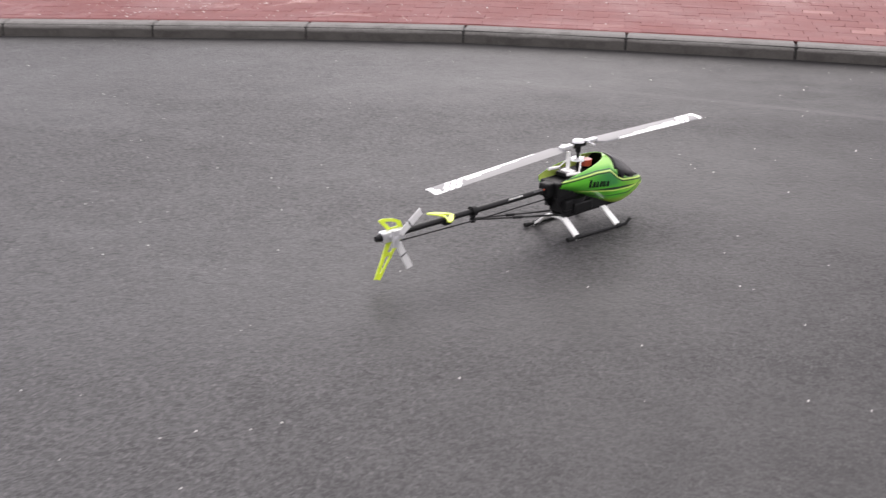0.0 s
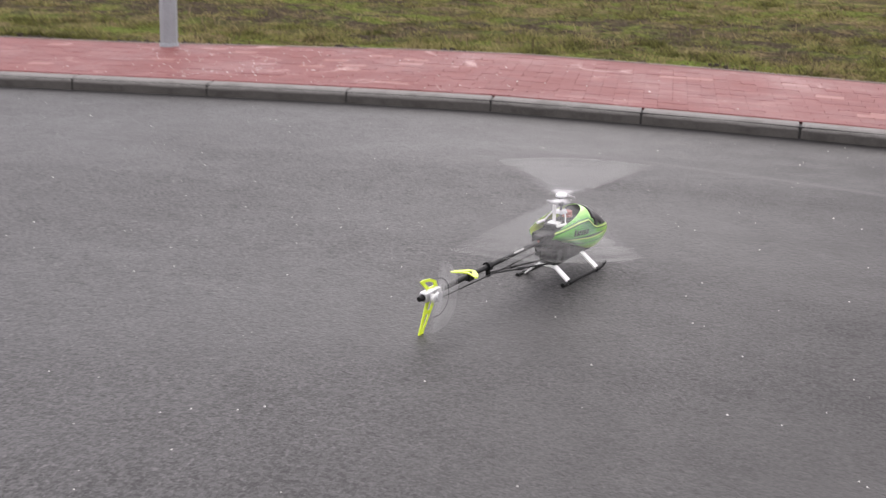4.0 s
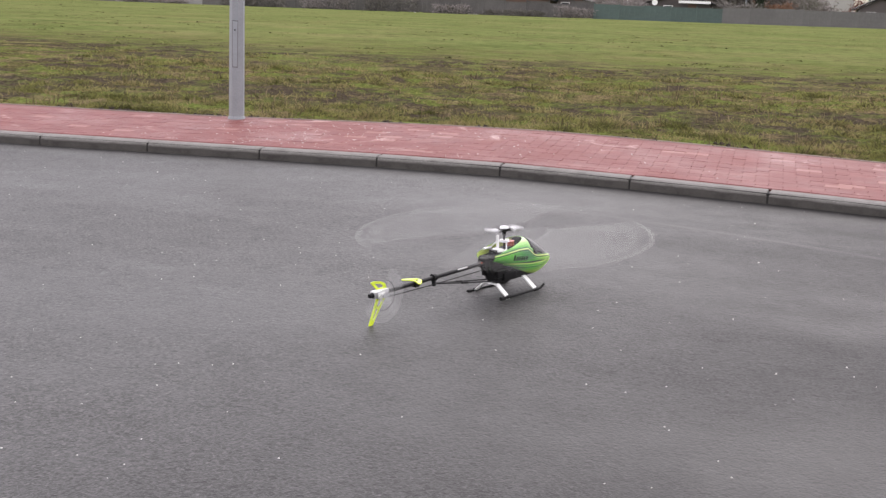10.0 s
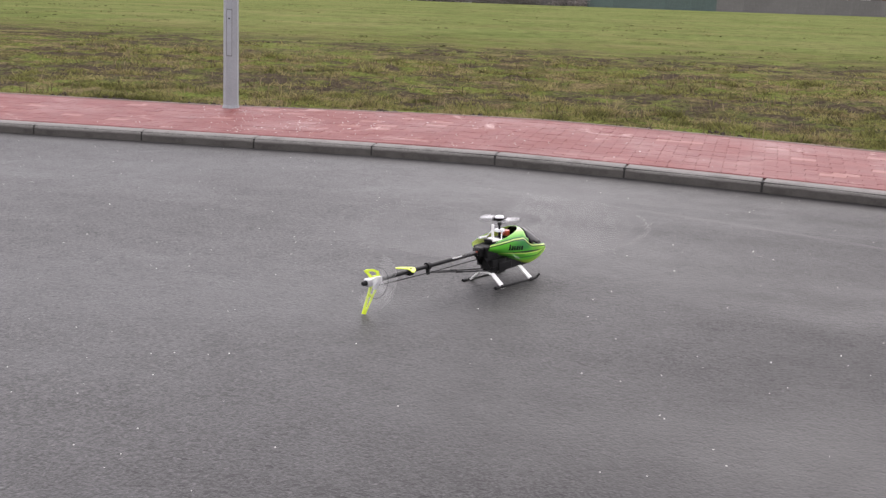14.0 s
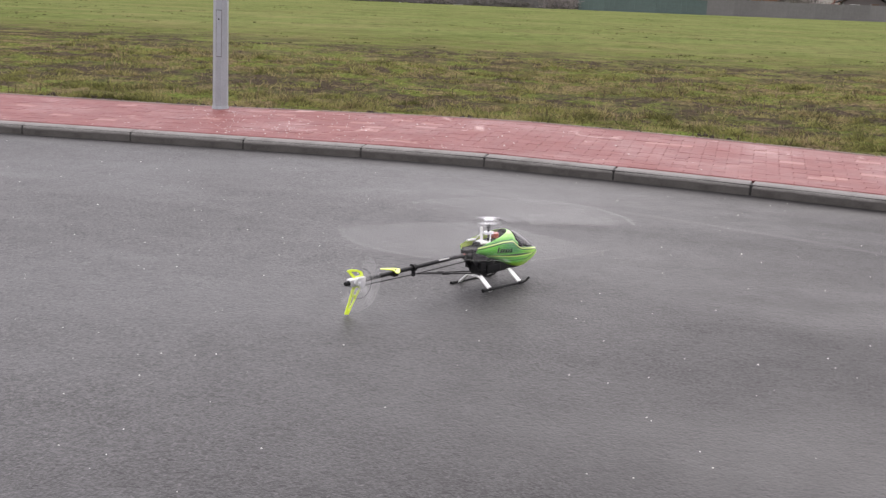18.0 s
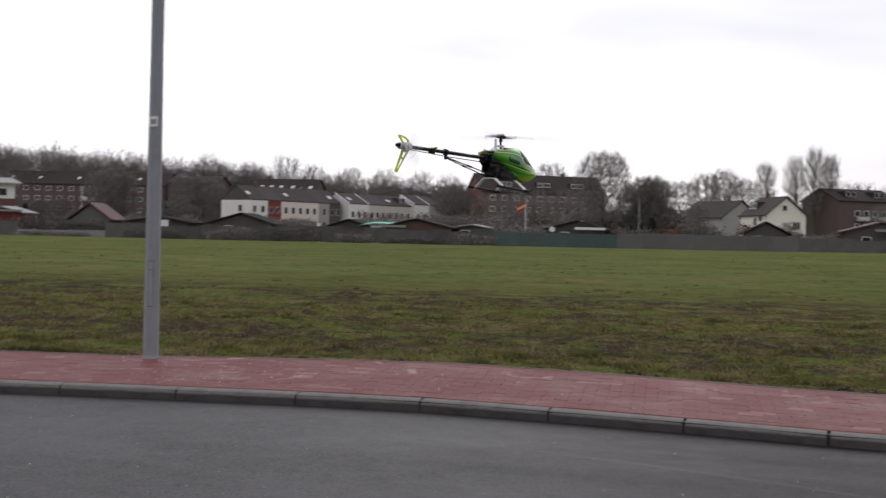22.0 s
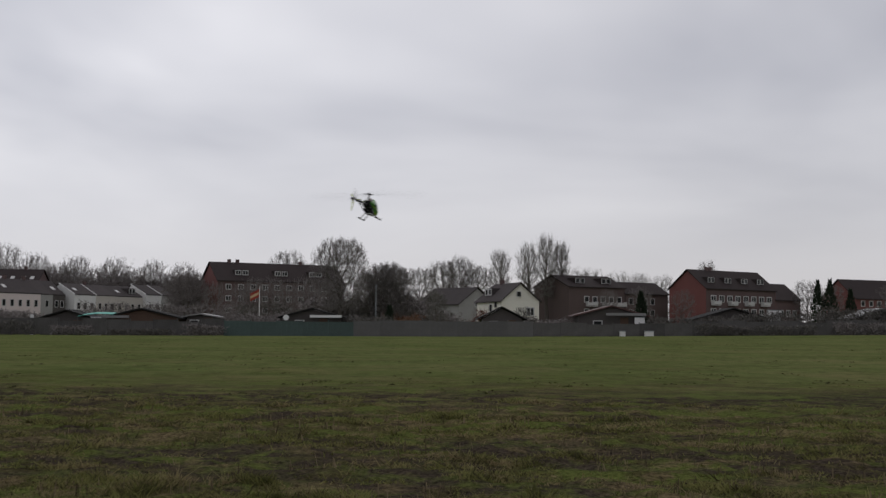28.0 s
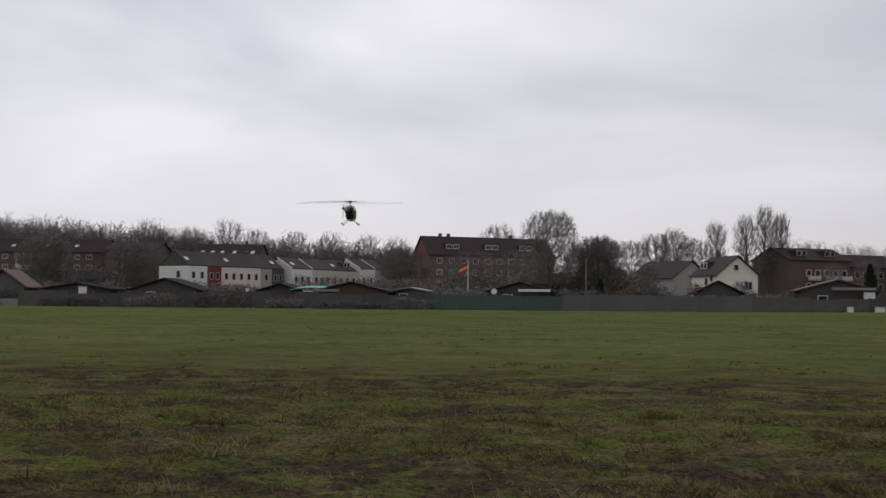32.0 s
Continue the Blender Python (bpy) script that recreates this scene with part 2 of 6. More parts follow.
def soil_grass_material():
    """Rough meadow: green, straw and mud, the mud in worn bands along the field."""
    m, nt, b, co = fresh("meadow")
    sep = nt.nodes.new("ShaderNodeSeparateXYZ")
    nt.links.new(co, sep.inputs[0])
    y = sep.outputs[1]
    fine = noise_out(nt, co, 22, 5, 0.7)
    tuft = noise_out(nt, co, 3.2, 5, 0.62)
    clump = noise_out(nt, co, 1.1, 4, 0.6)
    stretch = nt.nodes.new("ShaderNodeMapping")
    stretch.inputs["Scale"].default_value = (0.42, 0.5, 1)
    nt.links.new(co, stretch.inputs["Vector"])
    streak = noise_out(nt, stretch.outputs[0], 1.5, 6, 0.62, 0.5)
    broad = noise_out(nt, stretch.outputs[0], 0.42, 4, 0.55, 0.3)
    rut = noise_out(nt, stretch.outputs[0], 4.5, 4, 0.6)

    def hump(lo, hi, soft):
        return math_node(nt, "MULTIPLY", ranged(nt, y, lo - soft, lo + soft), ranged(nt, y, hi + soft, hi - soft))

    speck = ranged(nt, fine, 0.34, 0.66)
    shift = nt.nodes.new("ShaderNodeMapping")
    shift.inputs["Location"].default_value = (13.0, 7.0, 0)
    nt.links.new(co, shift.inputs["Vector"])
    second = noise_out(nt, shift.outputs[0], 1.7, 5, 0.62)
    third = noise_out(nt, shift.outputs[0], 3.6, 4, 0.6)
    # near the path: dull olive thatch, green clumps and bleached straw
    base = blend(nt, speck, (0.021, 0.020, 0.010), (0.138, 0.122, 0.052))
    base = blend(nt, ranged(nt, clump, 0.47, 0.53, 0, 0.9), base, blend(nt, speck, (0.036, 0.050, 0.012), (0.160, 0.185, 0.052)))
    base = blend(nt, ranged(nt, second, 0.52, 0.58, 0, 0.72), base, blend(nt, speck, (0.050, 0.037, 0.021), (0.265, 0.200, 0.116)))
    base = blend(nt, math_node(nt, "MULTIPLY", ranged(nt, third, 0.54, 0.60), ranged(nt, y, 9, 3, 0.2, 0.9)), base, blend(nt, speck, (0.040, 0.058, 0.012), (0.175, 0.210, 0.056)))
    # out on the field the turf is more even: green with yellowish drifts
    drift = noise_out(nt, co, 0.09, 5, 0.6)
    fleck = noise_out(nt, shift.outputs[0], 0.36, 6, 0.62)
    turf = blend(nt, ranged(nt, drift, 0.36, 0.64), (0.098, 0.125, 0.040), (0.140, 0.158, 0.059))
    turf = blend(nt, ranged(nt, fleck, 0.46, 0.64, 0.0, 0.42), turf, (0.074, 0.090, 0.032))
    turf = blend(nt, ranged(nt, fleck, 0.52, 0.34, 0, 0.4), turf, (0.150, 0.165, 0.062))
    turf = blend(nt, ranged(nt, tuft, 0.52, 0.72, 0, 0.2), turf, (0.060, 0.080, 0.022))
    straw = noise_out(nt, shift.outputs[0], 0.22, 6, 0.66)
    turf = blend(nt, math_node(nt, "MULTIPLY", ranged(nt, straw, 0.47, 0.64, 0, 0.5), ranged(nt, y, 75, 25, 0.45, 1.0)), turf, (0.205, 0.172, 0.086))
    long = nt.nodes.new("ShaderNodeMapping")
    long.inputs["Scale"].default_value = (0.9, 0.5, 1.0)
    nt.links.new(co, long.inputs["Vector"])
    tip = noise_out(nt, long.outputs[0], 3.4, 5, 0.68)
    turf = blend(nt, ranged(nt, tip, 0.52, 0.68, 0, 0.6), turf, (0.052, 0.058, 0.024))
    turf = blend(nt, ranged(nt, tip, 0.46, 0.34, 0, 0.5), turf, (0.180, 0.196, 0.074))
    base = blend(nt, math_node(nt, "MULTIPLY_ADD", math_node(nt, "SUBTRACT", broad, 0.5), 1.6, ranged(nt, y, 10, 26)), base, turf)
    soil = blend(nt, speck, (0.015, 0.0121, 0.0098), (0.095, 0.074, 0.058))
    far_band = math_node(nt, "MULTIPLY", hump(11.5, 17.0, 1.8), ranged(nt, streak, 0.45, 0.49))
    near_band = math_node(nt, "MULTIPLY", hump(3.9, 7.4, 0.9), ranged(nt, streak, 0.43, 0.47))
    loose = math_node(nt, "MULTIPLY", ranged(nt, streak, 0.545, 0.58), ranged(nt, y, 24, 14))
    mud = math_node(nt, "MAXIMUM", math_node(nt, "MAXIMUM", far_band, near_band), loose)
    mud = math_node(nt, "MULTIPLY", math_node(nt, "MULTIPLY", mud, ranged(nt, tuft, 0.68, 0.52, 0.4, 1.0)), ranged(nt, third, 0.40, 0.52, 0.25, 1.0))
    spots = math_node(nt, "MULTIPLY", ranged(nt, rut, 0.66, 0.71), ranged(nt, y, 60, 20, 0.0, 0.6))
    mud = math_node(nt, "MAXIMUM", mud, spots)
    base = blend(nt, math_node(nt, "MULTIPLY", mud, 0.96), base, soil)
    # trodden soil in a ragged strip along the edge of the path
    u = math_node(nt, "ADD", sep.outputs[0], 0.6)
    bow = math_node(nt, "MULTIPLY", math_node(nt, "MULTIPLY", u, u), 0.021)
    away = math_node(nt, "ADD", math_node(nt, "ADD", y, bow), -1.96)
    rim = ranged(nt, math_node(nt, "MULTIPLY_ADD", second, -0.9, away), -0.08, -0.30)
    base = blend(nt, math_node(nt, "MULTIPLY", rim, 0.85), base, soil)
    nt.links.new(base, b.inputs["Base Color"])
    b.inputs["Roughness"].default_value = 0.92
    b.inputs["Specular IOR Level"].default_value = 0.0
    h = math_node(nt, "MULTIPLY_ADD", tuft, 2.2, math_node(nt, "MULTIPLY_ADD", mud, -0.5, fine))
    bumped(nt, b, h, 0.8, 0.05)
    return m


def islands(name, a, b_, rough=0.8, third=None, thin=0.0):
    """Colour that differs from island to island of a joined mesh."""
    m, nt, b, co = fresh(name)
    geo = nt.nodes.new("ShaderNodeNewGeometry")
    r = geo.outputs["Random Per Island"]
    c = blend(nt, r, a, b_)
    if third:
        # patches of dead straw, and a few dead blades everywhere
        patch = ranged(nt, noise_out(nt, co, 1.4, 4, 0.65), 0.48, 0.58, 0.05, 0.8)
        c = blend(nt, patch, c, blend(nt, r, tuple(v * 0.55 for v in third), third))
        # lusher and duller clumps
        lush = noise_out(nt, co, 2.7, 4, 0.6)
        c = blend(nt, ranged(nt, lush, 0.52, 0.64, 0, 0.6), c, tuple(v * 1.35 for v in b_))
        c = blend(nt, ranged(nt, lush, 0.47, 0.38, 0, 0.8), c, tuple(v * 0.45 for v in a))
        c = blend(nt, ranged(nt, r, 0.2, 0.24, 0.75, 0), c, (0.050, 0.044, 0.026))
    nt.links.new(c, b.inputs["Base Color"])
    b.inputs["Roughness"].default_value = rough
    b.inputs["Specular IOR Level"].default_value = 0.05
    if thin:
        # light shines through thin leaves
        glow = nt.nodes.new("ShaderNodeBsdfTranslucent")
        nt.links.new(c, glow.inputs[0])
        mix = nt.nodes.new("ShaderNodeMixShader")
        mix.inputs[0].default_value = thin
        nt.links.new(b.outputs[0], mix.inputs[1])
        nt.links.new(glow.outputs[0], mix.inputs[2])
        nt.links.new(mix.outputs[0], nt.nodes["Material Output"].inputs[0])
    return m


def brick_material(name, joined):
    m, nt, b, co = fresh(name)
    if joined:
        r = nt.nodes.new("ShaderNodeNewGeometry").outputs["Random Per Island"]
    else:
        r = nt.nodes.new("ShaderNodeObjectInfo").outputs["Random"]
    world_co = nt.nodes.new("ShaderNodeNewGeometry").outputs["Position"]
    fine = noise_out(nt, world_co, 120, 4, 0.6)
    wide = noise_out(nt, world_co, 1.3, 4, 0.6)
    c = blend(nt, r, (0.146, 0.048, 0.046), (0.178, 0.063, 0.060))
    c = blend(nt, ranged(nt, r, 0.97, 0.98), c, (0.24, 0.115, 0.105))
    c = blend(nt, ranged(nt, fine, 0.4, 0.75, 0, 0.35), c, (0.15, 0.06, 0.055))
    c = blend(nt, ranged(nt, wide, 0.5, 0.75, 0, 0.4), c, (0.205, 0.096, 0.088))
    # pale lime scuffs
    scuff = math_node(nt, "MULTIPLY", ranged(nt, noise_out(nt, world_co, 2.1, 5, 0.7, 0.6), 0.60, 0.70), ranged(nt, fine, 0.35, 0.6, 0.2, 0.8))
    c = blend(nt, scuff, c, (0.46, 0.33, 0.31))
    nt.links.new(c, b.inputs["Base Color"])
    nt.links.new(ranged(nt, wide, 0.3, 0.7, 0.45, 0.75), b.inputs["Roughness"])
    b.inputs["Specular IOR Level"].default_value = 0.1
    bumped(nt, b, fine, 0.4, 0.003)
    return m


def kerb_material():
    """Weathered concrete; the lower face's shade and splashed road dirt are painted in dark."""
    m, nt, b, co = fresh("kerb_concrete")
    place = nt.nodes.new("ShaderNodeNewGeometry").outputs["Position"]
    fine = noise_out(nt, place, 130, 4, 0.6)
    wide = noise_out(nt, place, 5.0, 6, 0.7)
    c = blend(nt, ranged(nt, fine, 0.3, 0.7), (0.115, 0.110, 0.103), (0.225, 0.216, 0.204))
    c = blend(nt, ranged(nt, wide, 0.50, 0.68, 0, 0.6), c, (0.075, 0.071, 0.064))
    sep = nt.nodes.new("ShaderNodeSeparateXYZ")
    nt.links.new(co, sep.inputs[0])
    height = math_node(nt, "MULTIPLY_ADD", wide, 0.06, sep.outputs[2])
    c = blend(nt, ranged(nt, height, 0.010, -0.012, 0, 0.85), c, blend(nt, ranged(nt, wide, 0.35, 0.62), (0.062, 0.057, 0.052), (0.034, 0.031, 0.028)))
    nt.links.new(c, b.inputs["Base Color"])
    b.inputs["Roughness"].default_value = 0.85
    b.inputs["Specular IOR Level"].default_value = 0.2
    bumped(nt, b, fine, 0.4, 0.003)
    return m


def bent(nt, x, points):
    """Height of a line through the points, as a function of x."""
    total = points[0][1]
    for (xa, za), (xb, zb) in zip(points, points[1:]):
        step = ranged(nt, x, xa, xb, 0.0, zb - za)
        total = math_node(nt, "ADD", step, total)
    return total


def canopy_material():
    """Painted shell: green, running to yellow at the nose and belly, with dark and pale swept stripes."""
    m, nt, b, co = fresh("canopy_paint")
    sep = nt.nodes.new("ShaderNodeSeparateXYZ")
    nt.links.new(co, sep.inputs[0])
    x, z = sep.outputs[0], sep.outputs[2]
    stretch = nt.nodes.new("ShaderNodeMapping")
    stretch.inputs["Rotation"].default_value = (0, radians(18), 0)
    stretch.inputs["Scale"].default_value = (4, 4, 26)
    nt.links.new(co, stretch.inputs["Vector"])
    streak = noise_out(nt, stretch.outputs[0], 1.0, 3)
    c = blend(nt, ranged(nt, streak, 0.36, 0.64), (0.032, 0.25, 0.014), (0.105, 0.50, 0.028))
    arch = bent(nt, x, ((-0.18, 0.212), (0.0, 0.218), (0.075, 0.212), (0.115, 0.180), (0.148, 0.163), (0.31, 0.134)))
    over = math_node(nt, "SUBTRACT", z, arch)
    waist = bent(nt, x, ((-0.17, 0.176), (-0.03, 0.158), (0.09, 0.142), (0.31, 0.118)))
    under = math_node(nt, "SUBTRACT", z, waist)
    # deep teal field behind the lettering, between the arch and the waist
    field = math_node(nt, "MULTIPLY", ranged(nt, over, 0.0, -0.008), ranged(nt, under, 0.002, 0.018))
    field = math_node(nt, "MULTIPLY", field, math_node(nt, "MULTIPLY", ranged(nt, x, -0.05, 0.06), ranged(nt, x, 0.15, 0.11)))
    c = blend(nt, math_node(nt, "MULTIPLY", field, 0.85), c, (0.016, 0.17, 0.045))
    # yellow along the belly and at the nose
    low = bent(nt, x, ((-0.17, 0.158), (-0.04, 0.128), (0.06, 0.104), (0.20, 0.094), (0.32, 0.120)))
    c = blend(nt, ranged(nt, math_node(nt, "SUBTRACT", z, low), 0.0, -0.024), c, (0.36, 0.58, 0.04))
    c = blend(nt, ranged(nt, x, 0.13, 0.28, 0, 0.75), c, (0.34, 0.62, 0.035))
    # above the arch the hood is paler
    c = blend(nt, math_node(nt, "MULTIPLY", ranged(nt, over, 0.014, 0.026), ranged(nt, x, -0.12, 0.02, 0.2, 0.75)), c, (0.32, 0.62, 0.12))

    def stripe(c, of, at, wide, colour):
        d = math_node(nt, "ABSOLUTE", math_node(nt, "SUBTRACT", of, at))
        return blend(nt, ranged(nt, d, wide, wide * 0.6), c, colour)

    c = stripe(c, over, -0.0050, 0.0028, (0.012, 0.020, 0.012))
    c = stripe(c, over, 0.0010, 0.0030, (0.62, 0.76, 0.22))
    c = stripe(c, over, 0.0075, 0.0028, (0.015, 0.075, 0.020))
    # a dark wedge that thins out towards the nose and the tail
    half = bent(nt, x, ((-0.06, 0.0), (0.02, 0.0025), (0.10, 0.005), (0.20, 0.003), (0.25, 0.0)))
    d = math_node(nt, "SUBTRACT", math_node(nt, "ABSOLUTE", math_node(nt, "ADD", under, 0.002)), half)
    c = blend(nt, ranged(nt, d, 0.0012, -0.0012), c, (0.010, 0.020, 0.011))
    pale = math_node(nt, "ABSOLUTE", math_node(nt, "ADD", math_node(nt, "ADD", under, half), 0.0055))
    c = blend(nt, math_node(nt, "MULTIPLY", ranged(nt, pale, 0.003, 0.0015), ranged(nt, x, -0.13, -0.02)), c, (0.58, 0.75, 0.16))
    sweep = math_node(nt, "SUBTRACT", z, low)
    c = stripe(c, sweep, 0.009, 0.0035, (0.020, 0.14, 0.02))
    nt.links.new(c, b.inputs["Base Color"])
    b.inputs["Roughness"].default_value = 0.3
    b.inputs["Coat Weight"].default_value = 0.5
    b.inputs["Coat Roughness"].default_value = 0.1
    return m


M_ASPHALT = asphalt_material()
M_MEADOW = soil_grass_material()
M_BLADE = islands("grass_blade", (0.108, 0.116, 0.032), (0.205, 0.202, 0.070), 0.75, (0.32, 0.245, 0.138), 0.5)
M_CLOD = plain("soil_clods", (0.044, 0.035, 0.029), 0.95, vary=0.4, scale=30, bump=0.5, bump_scale=80, spec=0.1)
M_TUSSOCK = islands("far_tussocks", (0.060, 0.076, 0.024), (0.180, 0.185, 0.070), 0.8, (0.20, 0.18, 0.09), 0.4)
M_STALK = islands("dead_stalks", (0.050, 0.038, 0.025), (0.27, 0.21, 0.13), 0.85)
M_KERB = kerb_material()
M_EDGING = plain("edging_concrete", (0.165, 0.128, 0.114), 0.9, vary=0.35, scale=9, bump=0.3, spec=0.1)
M_BRICK = brick_material("paving_brick", False)
M_BRICKS = brick_material("paving_bricks", True)
M_SAND = plain("joint_sand", (0.135, 0.047, 0.045), 0.95, vary=0.3, scale=20, bump=0.4)
M_GALV = plain("galvanised_steel", (0.250, 0.266, 0.282), 0.6, 0.1, vary=0.22, scale=7, bump=0.12)
M_WHITE = plain("white_paint", (0.78, 0.78, 0.76), 0.45, vary=0.05)
M_BLACK = plain("black_plastic", (0.0045, 0.0045, 0.0048), 0.5, vary=0.2, scale=30, spec=0.2)
M_CARBON = plain("carbon_fibre", (0.006, 0.006, 0.0064), 0.45, vary=0.3, scale=180, spec=0.25)
M_ALU = plain("brushed_aluminium", (0.58, 0.58, 0.59), 0.38, 0.6, vary=0.08, scale=40)
M_NEON = plain("fluorescent_yellow", (0.62, 0.78, 0.035), 0.4, vary=0.06, scale=12, coat=0.3)
M_CANOPY = canopy_material()
M_SCREEN = plain("smoked_screen", (0.006, 0.006, 0.007), 0.3, vary=0.1, spec=0.25)
M_MARK = plain("faded_lettering", (0.07, 0.07, 0.072), 0.5, vary=0.3, scale=40)
M_BLADEGREY = plain("blade_grey", (0.125, 0.125, 0.128), 0.4, vary=0.15, scale=14)
M_INNER = plain("canopy_inside", (0.50, 0.64, 0.12), 0.7, vary=0.15, scale=20)
M_TAILBLADE = plain("tail_blade_white", (0.60, 0.60, 0.59), 0.5, vary=0.08, scale=20)
M_RED = plain("red_can", (0.35, 0.06, 0.03), 0.35, vary=0.1, scale=30)
M_GLASS = plain("window_glass", (0.018, 0.019, 0.02), 0.25, vary=0.3, scale=0.7, spec=0.35)
M_FRAME = plain("window_frame_white", (0.56, 0.55, 0.54), 0.55, vary=0.08, scale=1)
M_BRICKWALL = plain("brick_facade_dark", (0.122, 0.080, 0.077), 0.85, vary=0.25, scale=0.6, bump=0.3, bump_scale=8)
M_BRICKRED = plain("brick_facade_red", (0.170, 0.062, 0.055), 0.85, vary=0.2, scale=0.6, bump=0.3, bump_scale=8)
M_BRICKDULL = plain("brick_facade_dull", (0.135, 0.066, 0.060), 0.85, vary=0.25, scale=0.6, bump=0.3, bump_scale=8)
M_BROWNWALL = plain("brown_facade", (0.109, 0.077, 0.071), 0.85, vary=0.2, scale=0.6)
M_RENDER = plain("white_render", (0.74, 0.73, 0.72), 0.8, vary=0.1, scale=0.5)
M_REDRENDER = plain("red_render", (0.17, 0.034, 0.034), 0.8, vary=0.1, scale=0.5)
M_PINK = plain("pale_pink_render", (0.70, 0.61, 0.59), 0.8, vary=0.1, scale=0.5)
M_GREYR = plain("grey_render", (0.32, 0.313, 0.30), 0.8, vary=0.12, scale=0.5)
M_BEIGE = plain("beige_render", (0.56, 0.52, 0.475), 0.8, vary=0.1, scale=0.5)
M_CREAM = plain("cream_render", (0.78, 0.75, 0.67), 0.8, vary=0.08, scale=0.4)
M_ROOF = plain("dark_roof_tiles", (0.066, 0.057, 0.056), 0.9, spec=0.15, vary=0.25, scale=0.8, bump=0.4, bump_scale=6)
M_ROOFBROWN = plain("brown_roof_tiles", (0.042, 0.033, 0.032), 0.9, spec=0.15, vary=0.25, scale=0.8, bump=0.3, bump_scale=6)
M_ROOFRED = plain("red_roof_tiles", (0.098, 0.052, 0.046), 0.75, vary=0.25, scale=0.8, bump=0.4, bump_scale=6)
M_ROOFPALE = plain("pale_sheet_roof", (0.24, 0.235, 0.23), 0.6, vary=0.2, scale=0.8)
M_SHED = plain("dark_shed_wood", (0.074, 0.064, 0.060), 0.85, vary=0.35, scale=1.2, bump=0.4, bump_scale=12)
M_TAR = plain("tarred_roof_felt", (0.027, 0.026, 0.025), 0.9, vary=0.3, scale=1.5, spec=0.1)
M_SHEDBROWN = plain("brown_shed_wood", (0.102, 0.062, 0.043), 0.85, vary=0.3, scale=1.2)
M_FENCE = plain("dark_fence_boards", (0.091, 0.086, 0.083), 0.85, vary=0.55, scale=1.0, bump=0.4, bump_scale=10)
M_FENCEGREY = plain("grey_fence_boards", (0.127, 0.123, 0.121), 0.85, vary=0.25, scale=0.7, bump=0.3, bump_scale=10)
M_FENCEGREEN = plain("green_windbreak_mesh", (0.065, 0.095, 0.089), 0.8, vary=0.3, scale=0.6)
M_TURQ = plain("turquoise_tarpaulin", (0.10, 0.42, 0.34), 0.6, vary=0.15, scale=1)
M_BARK = plain("winter_bark", (0.098, 0.083, 0.070), 0.9, vary=0.3, scale=2.0)
M_TWIG = islands("winter_twigs", (0.156, 0.143, 0.137), (0.273, 0.252, 0.239), 0.9)
M_TWIGPALE = islands("poplar_twigs", (0.172, 0.163, 0.149), (0.287, 0.270, 0.247), 0.9)
M_WOOD = islands("wood_mass", (0.155, 0.140, 0.134), (0.270, 0.243, 0.231), 0.95)
M_CONIFER = islands("conifer_sprays", (0.022, 0.032, 0.022), (0.045, 0.058, 0.038), 0.9)
M_BUSHRED = islands("reddish_bush", (0.102, 0.042, 0.036), (0.168, 0.084, 0.066), 0.9)
M_BUSHTAN = islands("tan_hedge", (0.13, 0.075, 0.05), (0.20, 0.12, 0.08), 0.9)
M_BUSHGREY = islands("grey_willow", (0.12, 0.115, 0.10), (0.22, 0.21, 0.18), 0.9)
M_HEDGE = islands("dark_hedge", (0.098, 0.094, 0.085), (0.176, 0.161, 0.146), 0.95)
M_STONE = plain("pale_grit", (0.52, 0.51, 0.48), 0.8, vary=0.35, scale=60)
M_CLOTH_RED = plain("flag_red", (0.33, 0.045, 0.03), 0.8, vary=0.1)
M_CLOTH_GOLD = plain("flag_gold", (0.58, 0.42, 0.24), 0.8, vary=0.1)
M_MORTAR = plain("dark_joint", (0.020, 0.019, 0.018), 0.95, vary=0.3, scale=20)


# ---- mesh helpers ----
def mesh_of(name, bm, material, smooth=False):
    me = bpy.data.meshes.new(name)
    bmesh.ops.recalc_face_normals(bm, faces=bm.faces)
    bm.to_mesh(me)
    bm.free()
    for mat in material if isinstance(material, (list, tuple)) else [material]:
        me.materials.append(mat)
    if smooth:
        me.polygons.foreach_set("use_smooth", [True] * len(me.polygons))
    return me


def part(name, bm, material, parent, label="", smooth=False):
    ob = new(name, mesh_of(name, bm, material, smooth))
    ob.parent = parent
    if label:
        ob["label"] = label
    return ob


def share(name, me, parent, m=None):
    ob = new(name, me)
    ob.parent = parent
    if m is not None:
        ob.matrix_basis = m
    return ob


def thing(name, m, label, category, group="", kind=""):
    ob = new(name)
    ob.empty_display_size = 0.1
    ob.matrix_basis = m
    return tagged(ob, label, category, group, kind)


def box(bm, x0, x1, y0, y1, z0, z1, m=None):
    vs = [bm.verts.new((x, y, z)) for x in (x0, x1) for y in (y0, y1) for z in (z0, z1)]
    for f in ((0, 1, 3, 2), (4, 6, 7, 5), (0, 4, 5, 1), (2, 3, 7, 6), (0, 2, 6, 4), (1, 5, 7, 3)):
        bm.faces.new([vs[n] for n in f])
    if m is not None:
        bmesh.ops.transform(bm, matrix=m, verts=vs)
    return vs


def bevelled(bm, width, segments=2):
    bmesh.ops.bevel(bm, geom=list(bm.edges), offset=width, segments=segments, affect="EDGES", profile=0.5)
    return bm


